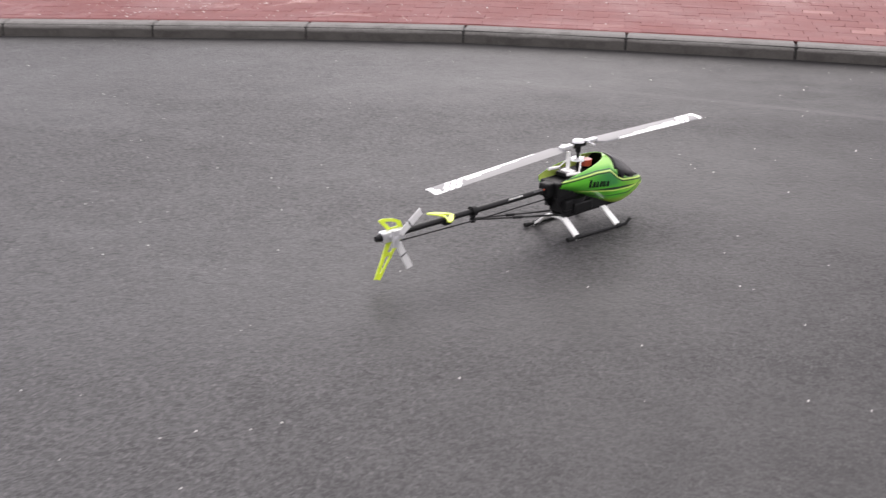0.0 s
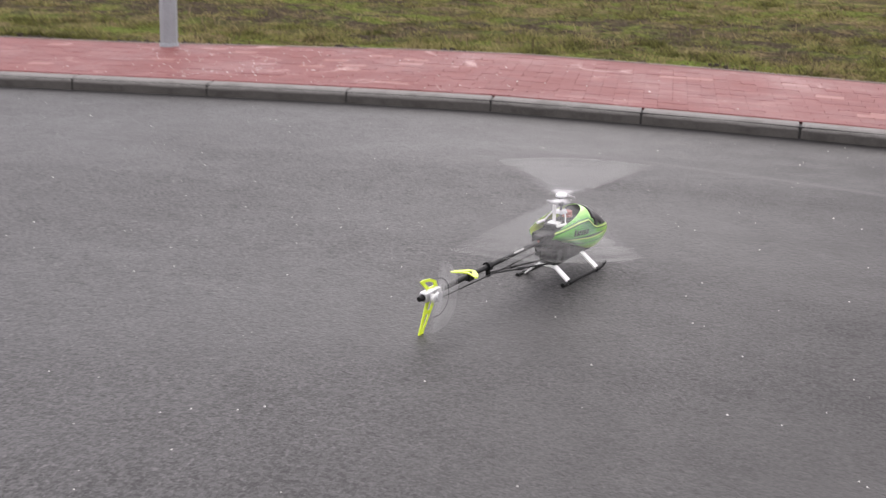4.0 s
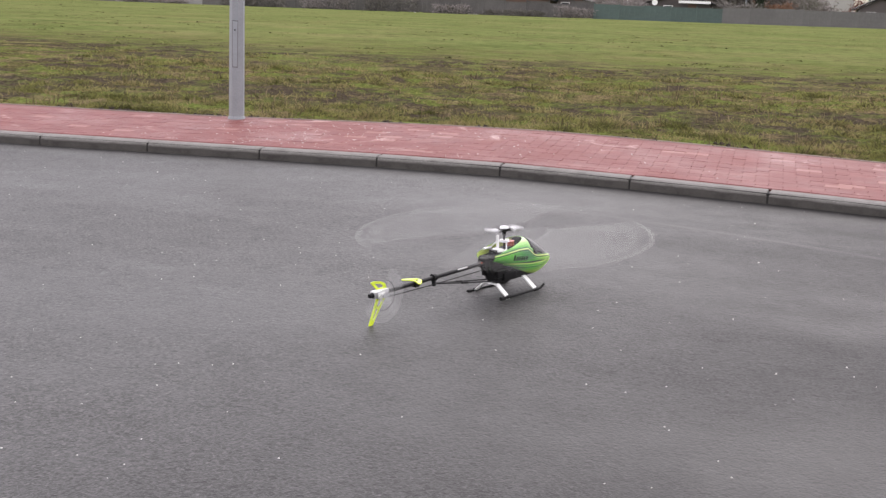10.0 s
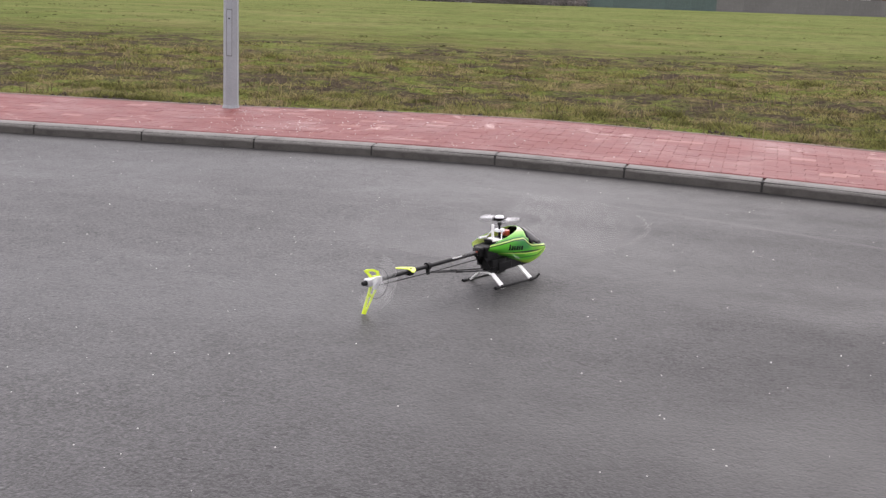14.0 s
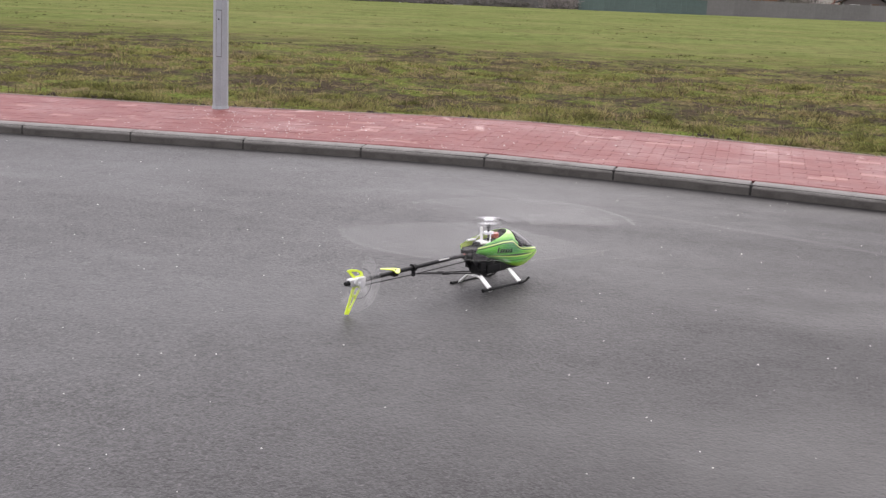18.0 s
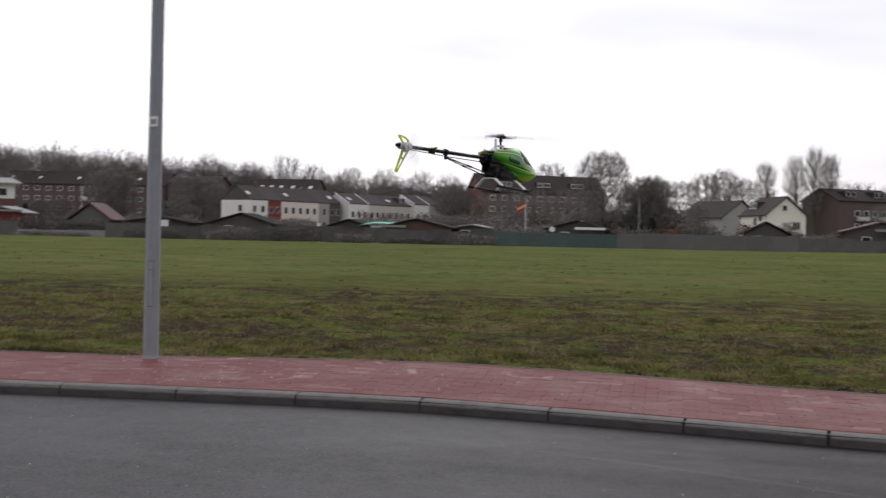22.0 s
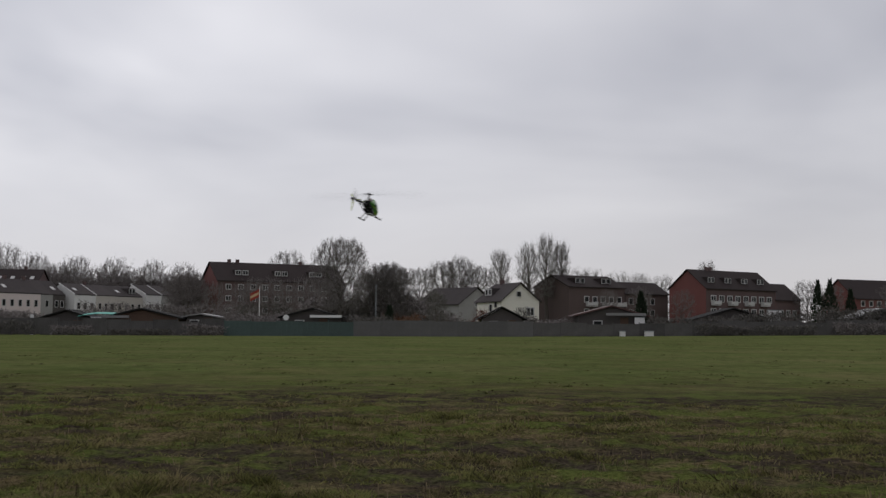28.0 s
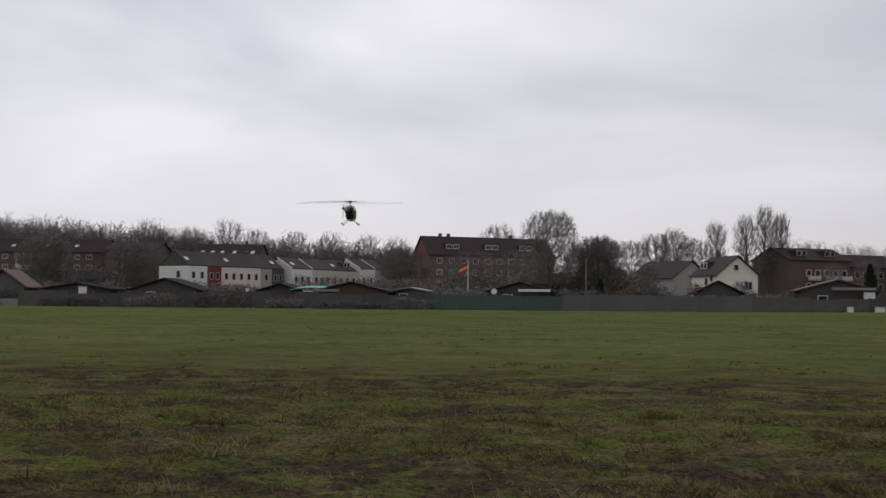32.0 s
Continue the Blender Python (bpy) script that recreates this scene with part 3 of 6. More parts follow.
def tube(bm, points, radii, n=10, caps=True):
    """A round bar along a line of points."""
    points = [Vector(p) for p in points]
    if isinstance(radii, (int, float)):
        radii = [radii] * len(points)
    rings, side = [], None
    for k, p in enumerate(points):
        way = (points[min(k + 1, len(points) - 1)] - points[max(k - 1, 0)]).normalized()
        if side is None:
            side = way.orthogonal().normalized()
        side = (side - way * side.dot(way)).normalized()
        other = way.cross(side)
        rings.append([bm.verts.new(p + (side * math.cos(a) + other * math.sin(a)) * radii[k]) for a in (math.tau * j / n for j in range(n))])
    for a, b in zip(rings, rings[1:]):
        for j in range(n):
            bm.faces.new((a[j], a[(j + 1) % n], b[(j + 1) % n], b[j]))
    if caps:
        bm.faces.new(rings[0][::-1])
        bm.faces.new(rings[-1])


def plate(bm, outline, thick, axis="y", at=0.0, holes=()):
    """A flat plate of that outline (pairs of numbers), thick along one axis; each hole is an inner ring with as many corners."""
    def place(u, v, w):
        return {"y": (u, w, v), "z": (u, v, w), "x": (w, u, v)}[axis]
    lo, hi = at - thick / 2, at + thick / 2
    if not holes:
        a = [bm.verts.new(place(u, v, lo)) for u, v in outline]
        b = [bm.verts.new(place(u, v, hi)) for u, v in outline]
        bm.faces.new(a[::-1])
        bm.faces.new(b)
        for k in range(len(a)):
            bm.faces.new((a[k], a[(k + 1) % len(a)], b[(k + 1) % len(a)], b[k]))
        return
    inner = holes[0]
    sets = [[bm.verts.new(place(u, v, w)) for u, v in ring] for ring in (outline, inner) for w in (lo, hi)]
    oa, ob_, ia, ib = sets
    n = len(oa)
    for k in range(n):
        j = (k + 1) % n
        bm.faces.new((oa[k], ia[k], ia[j], oa[j]))
        bm.faces.new((ob_[k], ob_[j], ib[j], ib[k]))
        bm.faces.new((oa[k], oa[j], ob_[j], ob_[k]))
        bm.faces.new((ia[k], ib[k], ib[j], ia[j]))


def raw(name, verts, faces, material, parent=None, smooth=False):
    me = bpy.data.meshes.new(name)
    me.from_pydata(verts if isinstance(verts, list) else verts.tolist(), [], faces if isinstance(faces, list) else faces.tolist())
    me.materials.append(material)
    me.update()
    if smooth:
        me.polygons.foreach_set("use_smooth", [True] * len(me.polygons))
    ob = new(name, me)
    ob.parent = parent
    return ob


# ---- the lie of the land ----
def kerb_y(x):
    return 0.0 - 0.021 * max(0.0, x + 0.6) ** 2 - 0.004 * min(0.0, x + 1.0) ** 2 if abs(x) < 7 else kerb_y(math.copysign(6.999, x)) - (0.25 if x > 0 else 0.03) * (abs(x) - 7)


def kerb_z(x):
    return float(np.interp(x, [-14, -4, -1, 0, 3, 14], [0.055, 0.077, 0.1, 0.1, 0.046, 0.03]))


def road_z(x, y):
    d = min(0.0, max(y - kerb_y(x), -14))
    return kerb_z(x) - 0.1 + 0.025 * d + 0.012 * math.exp(d / 0.4)


def pave_width(x):
    return float(np.interp(x, [-3.2, -1.0, 0.0, 1.5, 3.0, 5.0], [1.68, 1.92, 1.98, 1.97, 1.92, 1.88]))


def edge_y(x):
    return kerb_y(x) + pave_width(x)


def field_z(x, y):
    d = max(0.0, y - edge_y(x))
    far = min(1.0, max(0.0, y - 4) / 104)
    swell = 0.02 * noise.noise((x * 0.35, y * 0.35, 3.0)) * min(1, d)
    if d < 16 and abs(x) < 16:
        rough = min(1, d / 0.4) * min(1, (16 - d) / 5)
        swell += rough * (0.042 * noise.noise((x * 2.2, y * 2.2, 7.0)) + 0.030 * noise.noise((x * 5.5, y * 5.5, 2.0)) + 0.010 * noise.noise((x * 13, y * 13, 4.0)))
    else:
        swell += min(1, (d - 9) / 10) * (0.03 * noise.noise((x * 0.09, y * 0.12, 8.0)) + 0.014 * noise.noise((x * 0.3, y * 0.4, 1.0))) * max(0.0, min(1.0, (100 - y) / 60)) if d > 9 else 0.0
    return 0.085 + (kerb_z(x) - 0.04) * math.exp(-d / 1.2) + far * float(np.interp(x, [-90, -60, -35, 0, 15, 40, 60], [0.05, 0.15, 0.22, 0.38, 0.48, 0.82, 1.1])) + swell


def ground_sheet():
    """One sheet to the horizon; under the road and pavement it runs below them."""
    xs = [-1800, -700, -300, -180, -120, -100] + [-90 + 2 * k for k in range(36)] + [-19, -18, -17, -16, -15, -14, -13, -12, -11] + [x * 0.09 for x in range(-112, 113)] + [11, 12, 13, 14, 15, 16, 17, 18, 19] + [20 + 2 * k for k in range(36)] + [100, 120, 180, 300, 700, 1800]
    offs = [-1500, -400, -100, -40, -16, -8, -4, -2.4, -1.2, -0.06, 0.0]
    step = 0.06
    while offs[-1] < 16:
        offs.append(offs[-1] + step)
        step *= 1.008
    offs += [16.6 + 0.62 * k for k in range(20)] + [29 + 1.25 * k for k in range(60)] + [104, 112, 120, 150, 200, 300, 500, 900, 1800]
    verts, faces = [], []
    for o in offs:
        for x in xs:
            y = edge_y(max(-14, min(14, x))) + o
            if o < -0.01:
                z = min(road_z(x, y), kerb_z(x)) - 0.3
            else:
                z = field_z(x, y)
            verts.append((x, y, z))
    n = len(xs)
    for a in range(len(offs) - 1):
        for b in range(n - 1):
            faces.append((a * n + b, a * n + b + 1, (a + 1) * n + b + 1, (a + 1) * n + b))
    ob = raw("ground", verts, faces, M_MEADOW, smooth=True)
    tagged(ob, "wide rough winter meadow, green with muddy worn bands", "field", kind="structure")


def road_sheet():
    xs = [-40, -25, -18] + [x * 0.5 for x in range(-28, 29)] + [18, 25, 40]
    ds = [0, 0.15, 0.4, 0.8, 1.5, 2.5, 4, 6, 9, 14, 24, 40]
    verts = [(x, kerb_y(x) - d + 0.02, road_z(x, kerb_y(x) - d)) for d in ds for x in xs]
    n = len(xs)
    faces = [(a * n + b, (a + 1) * n + b, (a + 1) * n + b + 1, a * n + b + 1) for a in range(len(ds) - 1) for b in range(n - 1)]
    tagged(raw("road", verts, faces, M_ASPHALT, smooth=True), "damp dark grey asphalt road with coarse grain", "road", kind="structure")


def kerb_frame(x):
    """Place and heading along the kerb at x."""
    d = Vector((1.0, (kerb_y(x + 0.02) - kerb_y(x - 0.02)) / 0.04, (kerb_z(x + 0.2) - kerb_z(x - 0.2)) / 0.4)).normalized()
    return Vector((x, kerb_y(x), kerb_z(x))), d


def kerb():
    root = thing("kerb", pose(0, 0, 0), "grey concrete kerb of metre-long stones along the road", "kerb", kind="structure")
    bm = bmesh.new()
    prof = [(0.0, -0.22), (0.0, -0.034), (0.006, -0.019), (0.020, -0.007), (0.042, 0.0), (0.135, 0.002), (0.15, -0.002), (0.15, -0.22)]
    half = 0.4955
    rings = [[bm.verts.new((x, y, z)) for y, z in prof] for x in (-half, -half + 0.006, half - 0.006, half)]
    for k, ring in enumerate(rings):
        if k in (0, 3):
            for v, (y, z) in zip(ring, prof):
                v.co.y = 0.005 + y * 0.94
                v.co.z = z - 0.004
    for a, b in zip(rings, rings[1:]):
        for j in range(len(prof)):
            i = (j + 1) % len(prof)
            bm.faces.new((a[j], a[i], b[i], b[j]))
    bm.faces.new(rings[0])
    bm.faces.new(rings[-1][::-1])
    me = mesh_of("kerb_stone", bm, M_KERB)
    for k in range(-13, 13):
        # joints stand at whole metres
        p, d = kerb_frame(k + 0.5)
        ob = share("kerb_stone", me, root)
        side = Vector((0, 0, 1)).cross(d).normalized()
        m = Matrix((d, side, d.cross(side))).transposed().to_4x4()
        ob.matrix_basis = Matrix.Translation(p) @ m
    bm = bmesh.new()
    for k in range(-26, 26):
        p, d = kerb_frame(k * 0.5)
        q, e = kerb_frame(k * 0.5 + 0.5)
        vs = [bm.verts.new(v) for v in ((p.x, p.y + 0.012, p.z - 0.012), (q.x, q.y + 0.012, q.z - 0.012), (q.x, q.y + 0.14, q.z - 0.012), (p.x, p.y + 0.14, p.z - 0.012))]
        bm.faces.new(vs)
        ws = [bm.verts.new(v) for v in ((p.x, p.y + 0.012, p.z - 0.25), (q.x, q.y + 0.012, q.z - 0.25))]
        bm.faces.new((ws[0], ws[1], vs[1], vs[0]))
    part("joint_mortar", bm, M_MORTAR, root)


def pavement():
    """Red clinker bricks in running bond, laid along the kerb, on a bed of sand."""
    root = thing("pavement", pose(0, 0, 0), "red brick footpath in running bond beside the meadow", "pavement", kind="structure")
    verts, faces = [], []
    xs = [x * 0.25 for x in range(-52, 53)]
    for x in xs:
        y, w = kerb_y(x), pave_width(x)
        for d, dz in ((0.13, -0.0035), (w + 0.0, -0.0035), (w + 0.01, -0.25)):
            verts.append((x, y + d, kerb_z(x) + 0.045 * min(d, w) + dz))
    for k in range(len(xs) - 1):
        for j in range(2):
            a = k * 3 + j
            faces.append((a, a + 3, a + 4, a + 1))
    raw("sand_bed", verts, faces, M_SAND, root)
    # slim edging stones against the meadow
    bm = bmesh.new()
    box(bm, -0.247, 0.247, -0.05, 0.0, -0.2, 0.004)
    edge = mesh_of("edging_stone", bevelled(bm, 0.005, 1), M_EDGING)
    for k in range(-26, 26):
        x = k * 0.5 + 0.25
        slope = (edge_y(x + 0.25) - edge_y(x - 0.25)) / 0.5
        dz = (kerb_z(x + 0.25) - kerb_z(x - 0.25)) / 0.5
        share("edging_stone", edge, root, pose(x, edge_y(x) + 0.012, kerb_z(x) + 0.045 * pave_width(x) - 0.003, 0, -math.degrees(dz), math.degrees(math.atan(slope))))
    # one brick, chamfered on top
    bm = bmesh.new()
    box(bm, -0.0984, 0.0984, -0.0499, 0.0499, -0.05, 0.0)
    top = [e for e in bm.edges if all(v.co.z > -0.01 for v in e.verts)]
    bmesh.ops.bevel(bm, geom=top, offset=0.0008, segments=1, affect="EDGES")
    me = mesh_of("brick", bm, M_BRICK)
    bv = np.array([v.co for v in me.vertices])
    bf = [list(p.vertices) for p in me.polygons]
    rng = random.Random(5)
    joined_v, joined_f, made = [], [], 0
    length = 0.2
    for row in range(24):
        d = 0.15 + 0.052 + row * 0.1
        x = -12.8 + (0.1 if row % 2 else 0.0)
        while x < 12.8:
            if d < pave_width(x) - 0.095:
                slope = (kerb_y(x + 0.05) - kerb_y(x - 0.05)) / 0.1
                dz = (kerb_z(x + 0.1) - kerb_z(x - 0.1)) / 0.2
                m = pose(x, kerb_y(x) + d, kerb_z(x) + 0.045 * d + rng.uniform(-0.0012, 0.0012),
                         math.degrees(0.045) + rng.uniform(-0.12, 0.12), -math.degrees(dz) + rng.uniform(-0.3, 0.3), math.degrees(math.atan(slope)) + rng.uniform(-0.5, 0.5))
                if -1.1 < x < 2.4 and d < 1.95 and made < 300:
                    share("brick", me, root, m)
                    made += 1
                else:
                    a = np.array(m)
                    base = sum(len(v) for v in joined_v)
                    joined_v.append(bv @ a[:3, :3].T + a[:3, 3])
                    joined_f += [[i + base for i in f] for f in bf]
            x += length
    ob = raw("paving_bricks", np.concatenate(joined_v), joined_f, M_BRICKS, root)
    ob["kind"] = "stuff"


def grass():
    """Tufts of blades and dead stalks standing on the near meadow."""
    rng = np.random.default_rng(4)
    tufts = 66000
    d = 0.03 + 13.0 * rng.random(tufts) ** 1.5
    spread = 6.5 + 0.5 * d
    x = 0.8 + (rng.random(tufts) * 2 - 1) * spread
    live = []
    for k in range(tufts):
        v = noise.noise((x[k] * 0.55, d[k] * 1.3, 1.0)) + 0.6 * noise.noise((x[k] * 2.4, d[k] * 2.4, 5.0))
        bare = 0.22 if 2.3 < d[k] < 5.6 else (0.3 if d[k] > 9.3 else 0.0)
        if d[k] < 0.24 + 0.45 * noise.noise((x[k] * 1.6, 0.0, 11.0)):
            bare = 0.9
        live.append(v > bare + 0.02 or rng.random() < 0.05)
    x, d = x[live], d[live]
    each = 6
    n = len(x) * each
    size = np.array([0.45 + 2.2 * max(0.0, noise.noise((a * 1.7, b * 2.2, 9.0)) + 0.1) for a, b in zip(x, d)]) * np.where(d < 2.4, 1.35, 1.15) * np.clip(0.4 + d * 1.6, 0.4, 1.0)
    x, d, size = np.repeat(x, each), np.repeat(d, each), np.repeat(size, each)
    x = x + rng.normal(0, 0.045, n)
    d = np.maximum(-0.02, d - 0.02 + rng.normal(0, 0.03, n))
    y = np.array([edge_y(max(-14, min(14, a))) for a in x]) + d
    z = np.array([field_z(a, b) for a, b in zip(x, y)])
    h = (0.014 + 0.034 * rng.random(n) ** 1.6) * size * np.where(rng.random(n) < 0.02, 1.8, 1)
    w = (0.0035 + 0.0065 * rng.random(n)) * (1 + d * 0.08)
    a = rng.random(n) * math.tau
    lean = (0.4 + rng.random(n) * 1.5) * h
    b = rng.random(n) * math.tau
    base = np.stack([x, y, z - 0.006], 1)
    side = np.stack([np.cos(a) * w, np.sin(a) * w, np.zeros(n)], 1)
    tip = base + np.stack([np.cos(b) * lean, np.sin(b) * lean, h], 1)
    verts = np.stack([base - side, base + side, tip], 1).reshape(-1, 3)
    faces = np.arange(3 * n).reshape(-1, 3)
    ob = raw("grass", verts, faces, M_BLADE)
    tagged(ob, "short rough winter grass with straw-coloured stalks", "grass", kind="stuff")


def stalks():
    """Dead brown stems that stand up from the grass in loose clumps."""
    rng = np.random.default_rng(31)
    m = 2600
    d = 0.08 + 9.5 * rng.random(m) ** 1.4
    x = 0.8 + (rng.random(m) * 2 - 1) * (6.2 + 0.5 * d)
    keep = np.array([noise.noise((a * 0.8, b * 0.9, 15.0)) + 0.5 * noise.noise((a * 2.6, b * 2.6, 4.0)) > 0.08 for a, b in zip(x, d)])
    x, d = np.repeat(x[keep], 3), np.repeat(d[keep], 3)
    n = len(x)
    x, d = x + rng.normal(0, 0.03, n), np.maximum(0.02, d + rng.normal(0, 0.03, n))
    y = np.array([edge_y(max(-14, min(14, a))) for a in x]) + d
    z = np.array([field_z(a, b) for a, b in zip(x, y)])
    h = (0.025 + 0.070 * rng.random(n) ** 1.8) * (0.75 + 0.5 * rng.random(n))
    w = 0.0022 + 0.003 * rng.random(n) + 0.0004 * d
    a, b = rng.random(n) * math.tau, rng.random(n) * math.tau
    base = np.stack([x, y, z - 0.008], 1)
    side = np.stack([np.cos(a) * w, np.sin(a) * w, 0 * a], 1)
    lean = h * 0.45 * rng.random(n)
    top = base + np.stack([np.cos(b) * lean, np.sin(b) * lean, h], 1)
    verts = np.stack([base - side, base + side, top + side * 0.8, top - side * 0.8], 1).reshape(-1, 3)
    ob = raw("dead_stalks", verts, np.arange(4 * n).reshape(-1, 4), M_STALK)
    tagged(ob, "thin dead brown weed stalks among the grass", "dead stalks", kind="stuff")


def tussocks():
    """Coarser tufts standing here and there on the turf, out to the fences."""
    rng = np.random.default_rng(14)
    n = 4500
    y = 14 + 96 * rng.random(n) ** 1.25
    x = 0.0 + (rng.random(n) * 2 - 1) * (10 + 0.62 * y)
    keep = np.array([noise.noise((a * 0.12, b * 0.10, 2.0)) + 0.5 * noise.noise((a * 0.5, b * 0.4, 6.0)) > -0.05 for a, b in zip(x, y)])
    x, y = x[keep], y[keep]
    each = 7
    size = np.repeat(0.5 + rng.random(len(x)) ** 2, each)
    x, y = np.repeat(x, each), np.repeat(y, each)
    n = len(x)
    x, y = x + rng.normal(0, 0.12, n) * size, y + rng.normal(0, 0.12, n) * size
    z = np.array([field_z(a, b) for a, b in zip(x, y)])
    h = (0.010 + 0.022 * rng.random(n)) * size
    w = (0.03 + 0.06 * rng.random(n)) * size
    a = rng.random(n) * math.tau
    base = np.stack([x, y, z - 0.01], 1)
    side = np.stack([np.cos(a) * w, np.sin(a) * w, 0 * a], 1)
    tip = base + np.stack([rng.normal(0, 0.5, n) * h, rng.normal(0, 0.5, n) * h, h], 1)
    ob = raw("tussocks", np.stack([base - side, base + side, tip], 1).reshape(-1, 3), np.arange(3 * n).reshape(-1, 3), M_TUSSOCK)
    tagged(ob, "scattered coarse grass tussocks on the turf", "grass", kind="stuff")


def grit():
    rng = random.Random(8)
    v, f = [], []
    for k in range(640):
        x, y = rng.uniform(-4.5, 5.0), rng.uniform(-7.5, -0.05)
        y = kerb_y(x) + y
        s = rng.uniform(0.0013, 0.0036) * (1.5 if rng.random() < 0.1 else 1)
        c = Vector((x, y, road_z(x, y) + 0.001))
        o = len(v)
        for dx, dy, dz in ((-1, -0.6, 0), (0.9, -0.8, 0), (0.7, 1, 0), (-0.8, 0.8, 0), (0.1, 0, 1.1)):
            v.append((c.x + dx * s * rng.uniform(0.7, 1.3), c.y + dy * s * rng.uniform(0.7, 1.3), c.z + dz * s))
        f += [(o, o + 1, o + 4), (o + 1, o + 2, o + 4), (o + 2, o + 3, o + 4), (o + 3, o, o + 4)]
    # a sprinkle of pale mortar crumbs round the foot of the lamp post
    for k in range(240):
        x, d = rng.gauss(-2.2, 0.6), rng.uniform(0.2, 1.65)
        if rng.random() < 0.3:
            x = rng.gauss(-0.9, 1.2)
        s = rng.uniform(0.002, 0.008)
        y = kerb_y(x) + d
        c = (x, y, kerb_z(x) + 0.045 * d + 0.003)
        o = len(v)
        for dx, dy, dz in ((-1, -0.6, 0), (0.9, -0.8, 0), (0.7, 1, 0), (-0.8, 0.8, 0), (0.1, 0, 0.5)):
            v.append((c[0] + dx * s * rng.uniform(0.6, 1.5), c[1] + dy * s * rng.uniform(0.6, 1.5), c[2] + dz * s))
        f += [(o, o + 1, o + 4), (o + 1, o + 2, o + 4), (o + 2, o + 3, o + 4), (o + 3, o, o + 4)]
    tagged(raw("grit", v, f, M_STONE), "pale grit and crumbs scattered on road and path", "grit", kind="stuff")


def clods():
    """Lumps of dug soil lying on the grass along the path."""
    rng = random.Random(21)
    v, f = [], []
    for k in range(1500):
        x = rng.uniform(-5, 5.5)
        if noise.noise((x * 1.6, 0.0, 11.0)) < -0.15 and rng.random() < 0.8:
            continue
        y = edge_y(x) + abs(rng.gauss(0.02, 0.14))
        s = rng.uniform(0.008, 0.032)
        c = Vector((x, y, field_z(x, y) + s * 0.2))
        o, n = len(v), 6
        for ring, (r, h) in enumerate(((1.0, -0.3), (1.05, 0.25), (0.6, 0.7))):
            for j in range(n):
                a = math.tau * (j + 0.5 * ring) / n
                q = r * rng.uniform(0.75, 1.25)
                v.append((c.x + math.cos(a) * s * q, c.y + math.sin(a) * s * q, c.z + h * s * rng.uniform(0.7, 1.3)))
        for ring in range(2):
            for j in range(n):
                a, b = o + ring * n + j, o + ring * n + (j + 1) % n
                f.append((a, b, b + n, a + n))
        f.append(tuple(range(o + 2 * n, o + 3 * n)))
    tagged(raw("soil_clods", v, f, M_CLOD), "dark lumps of soil along the edge of the path", "soil", kind="stuff")


def lamp_post():
    x, y = -2.91, 1.545
    z = kerb_z(x) + 0.045 * (y - kerb_y(x)) - 0.01
    root = thing("lamp_post", pose(x, y, z, 0, 0, 8), "grey galvanised octagonal steel lamp post at the path's edge", "lamp post")
    bm = bmesh.new()
    n = 8
    rings = [[bm.verts.new((r * math.cos(math.tau * (k + 0.5) / n), r * math.sin(math.tau * (k + 0.5) / n), h)) for k in range(n)] for h, r in ((0.0, 0.073), (1.2, 0.0695), (7.0, 0.040))]
    for a, b in zip(rings, rings[1:]):
        for k in range(n):
            bm.faces.new((a[k], a[(k + 1) % n], b[(k + 1) % n], b[k]))
    bm.faces.new(rings[-1])
    part("mast", bm, M_GALV, root)
    bm = bmesh.new()
    tube(bm, [(0, 0, 0), (0, 0, 0.035)], [0.084, 0.077], 16)
    part("foot_collar", bm, M_GALV, root)
    m = pose(0, 0, 0, 0, 0, 0)
    bm = bmesh.new()
    box(bm, -0.022, 0.026, -0.0715, -0.061, 0.50, 0.92)
    bevelled(bm, 0.004)
    gap = bmesh.new()
    box(gap, -0.0250, 0.0290, -0.0692, -0.061, 0.494, 0.926)
    part("door_gap", gap, M_MARK, root)
    door = part("service_door", bm, M_GALV, root, "small flush service door")
    bm = bmesh.new()
    tube(bm, [(0.002, -0.069, 0.84), (0.002, -0.0775, 0.84)], 0.008, 8)
    part("lock", bm, M_BLACK, door)
    bm = bmesh.new()
    box(bm, -0.034, 0.034, -0.0675, -0.053, 2.18, 2.275)
    label = part("label_plate", bm, M_WHITE, root, "white label plate with unreadable dark marks")
    bm = bmesh.new()
    for a, b in ((-0.022, -0.008), (0.004, 0.018)):
        box(bm, a, b, -0.0695, -0.066, 2.20, 2.25)
    part("marks", bm, M_BLACK, label)


# ---- the model helicopter; its space: x ahead, y to its left, z up, skids at z = 0 ----
SHELL_X = [-0.172, -0.14, -0.10, -0.06, -0.02, 0.02, 0.06, 0.08, 0.10, 0.12, 0.14, 0.16, 0.18, 0.20, 0.22, 0.24, 0.258, 0.275, 0.29, 0.305, 0.325, 0.336]
SHELL_TOP = [0.236, 0.249, 0.258, 0.264, 0.267, 0.268, 0.266, 0.264, 0.261, 0.256, 0.248, 0.237, 0.225, 0.212, 0.198, 0.184, 0.171, 0.160, 0.1505, 0.1425, 0.131, 0.122]
SHELL_BOT = [0.180, 0.169, 0.155, 0.140, 0.125, 0.110, 0.094, 0.085, 0.077, 0.068, 0.061, 0.0565, 0.055, 0.057, 0.061, 0.067, 0.074, 0.081, 0.088, 0.095, 0.106, 0.113]

HOOD = [80, 66, 52, 32, 0]


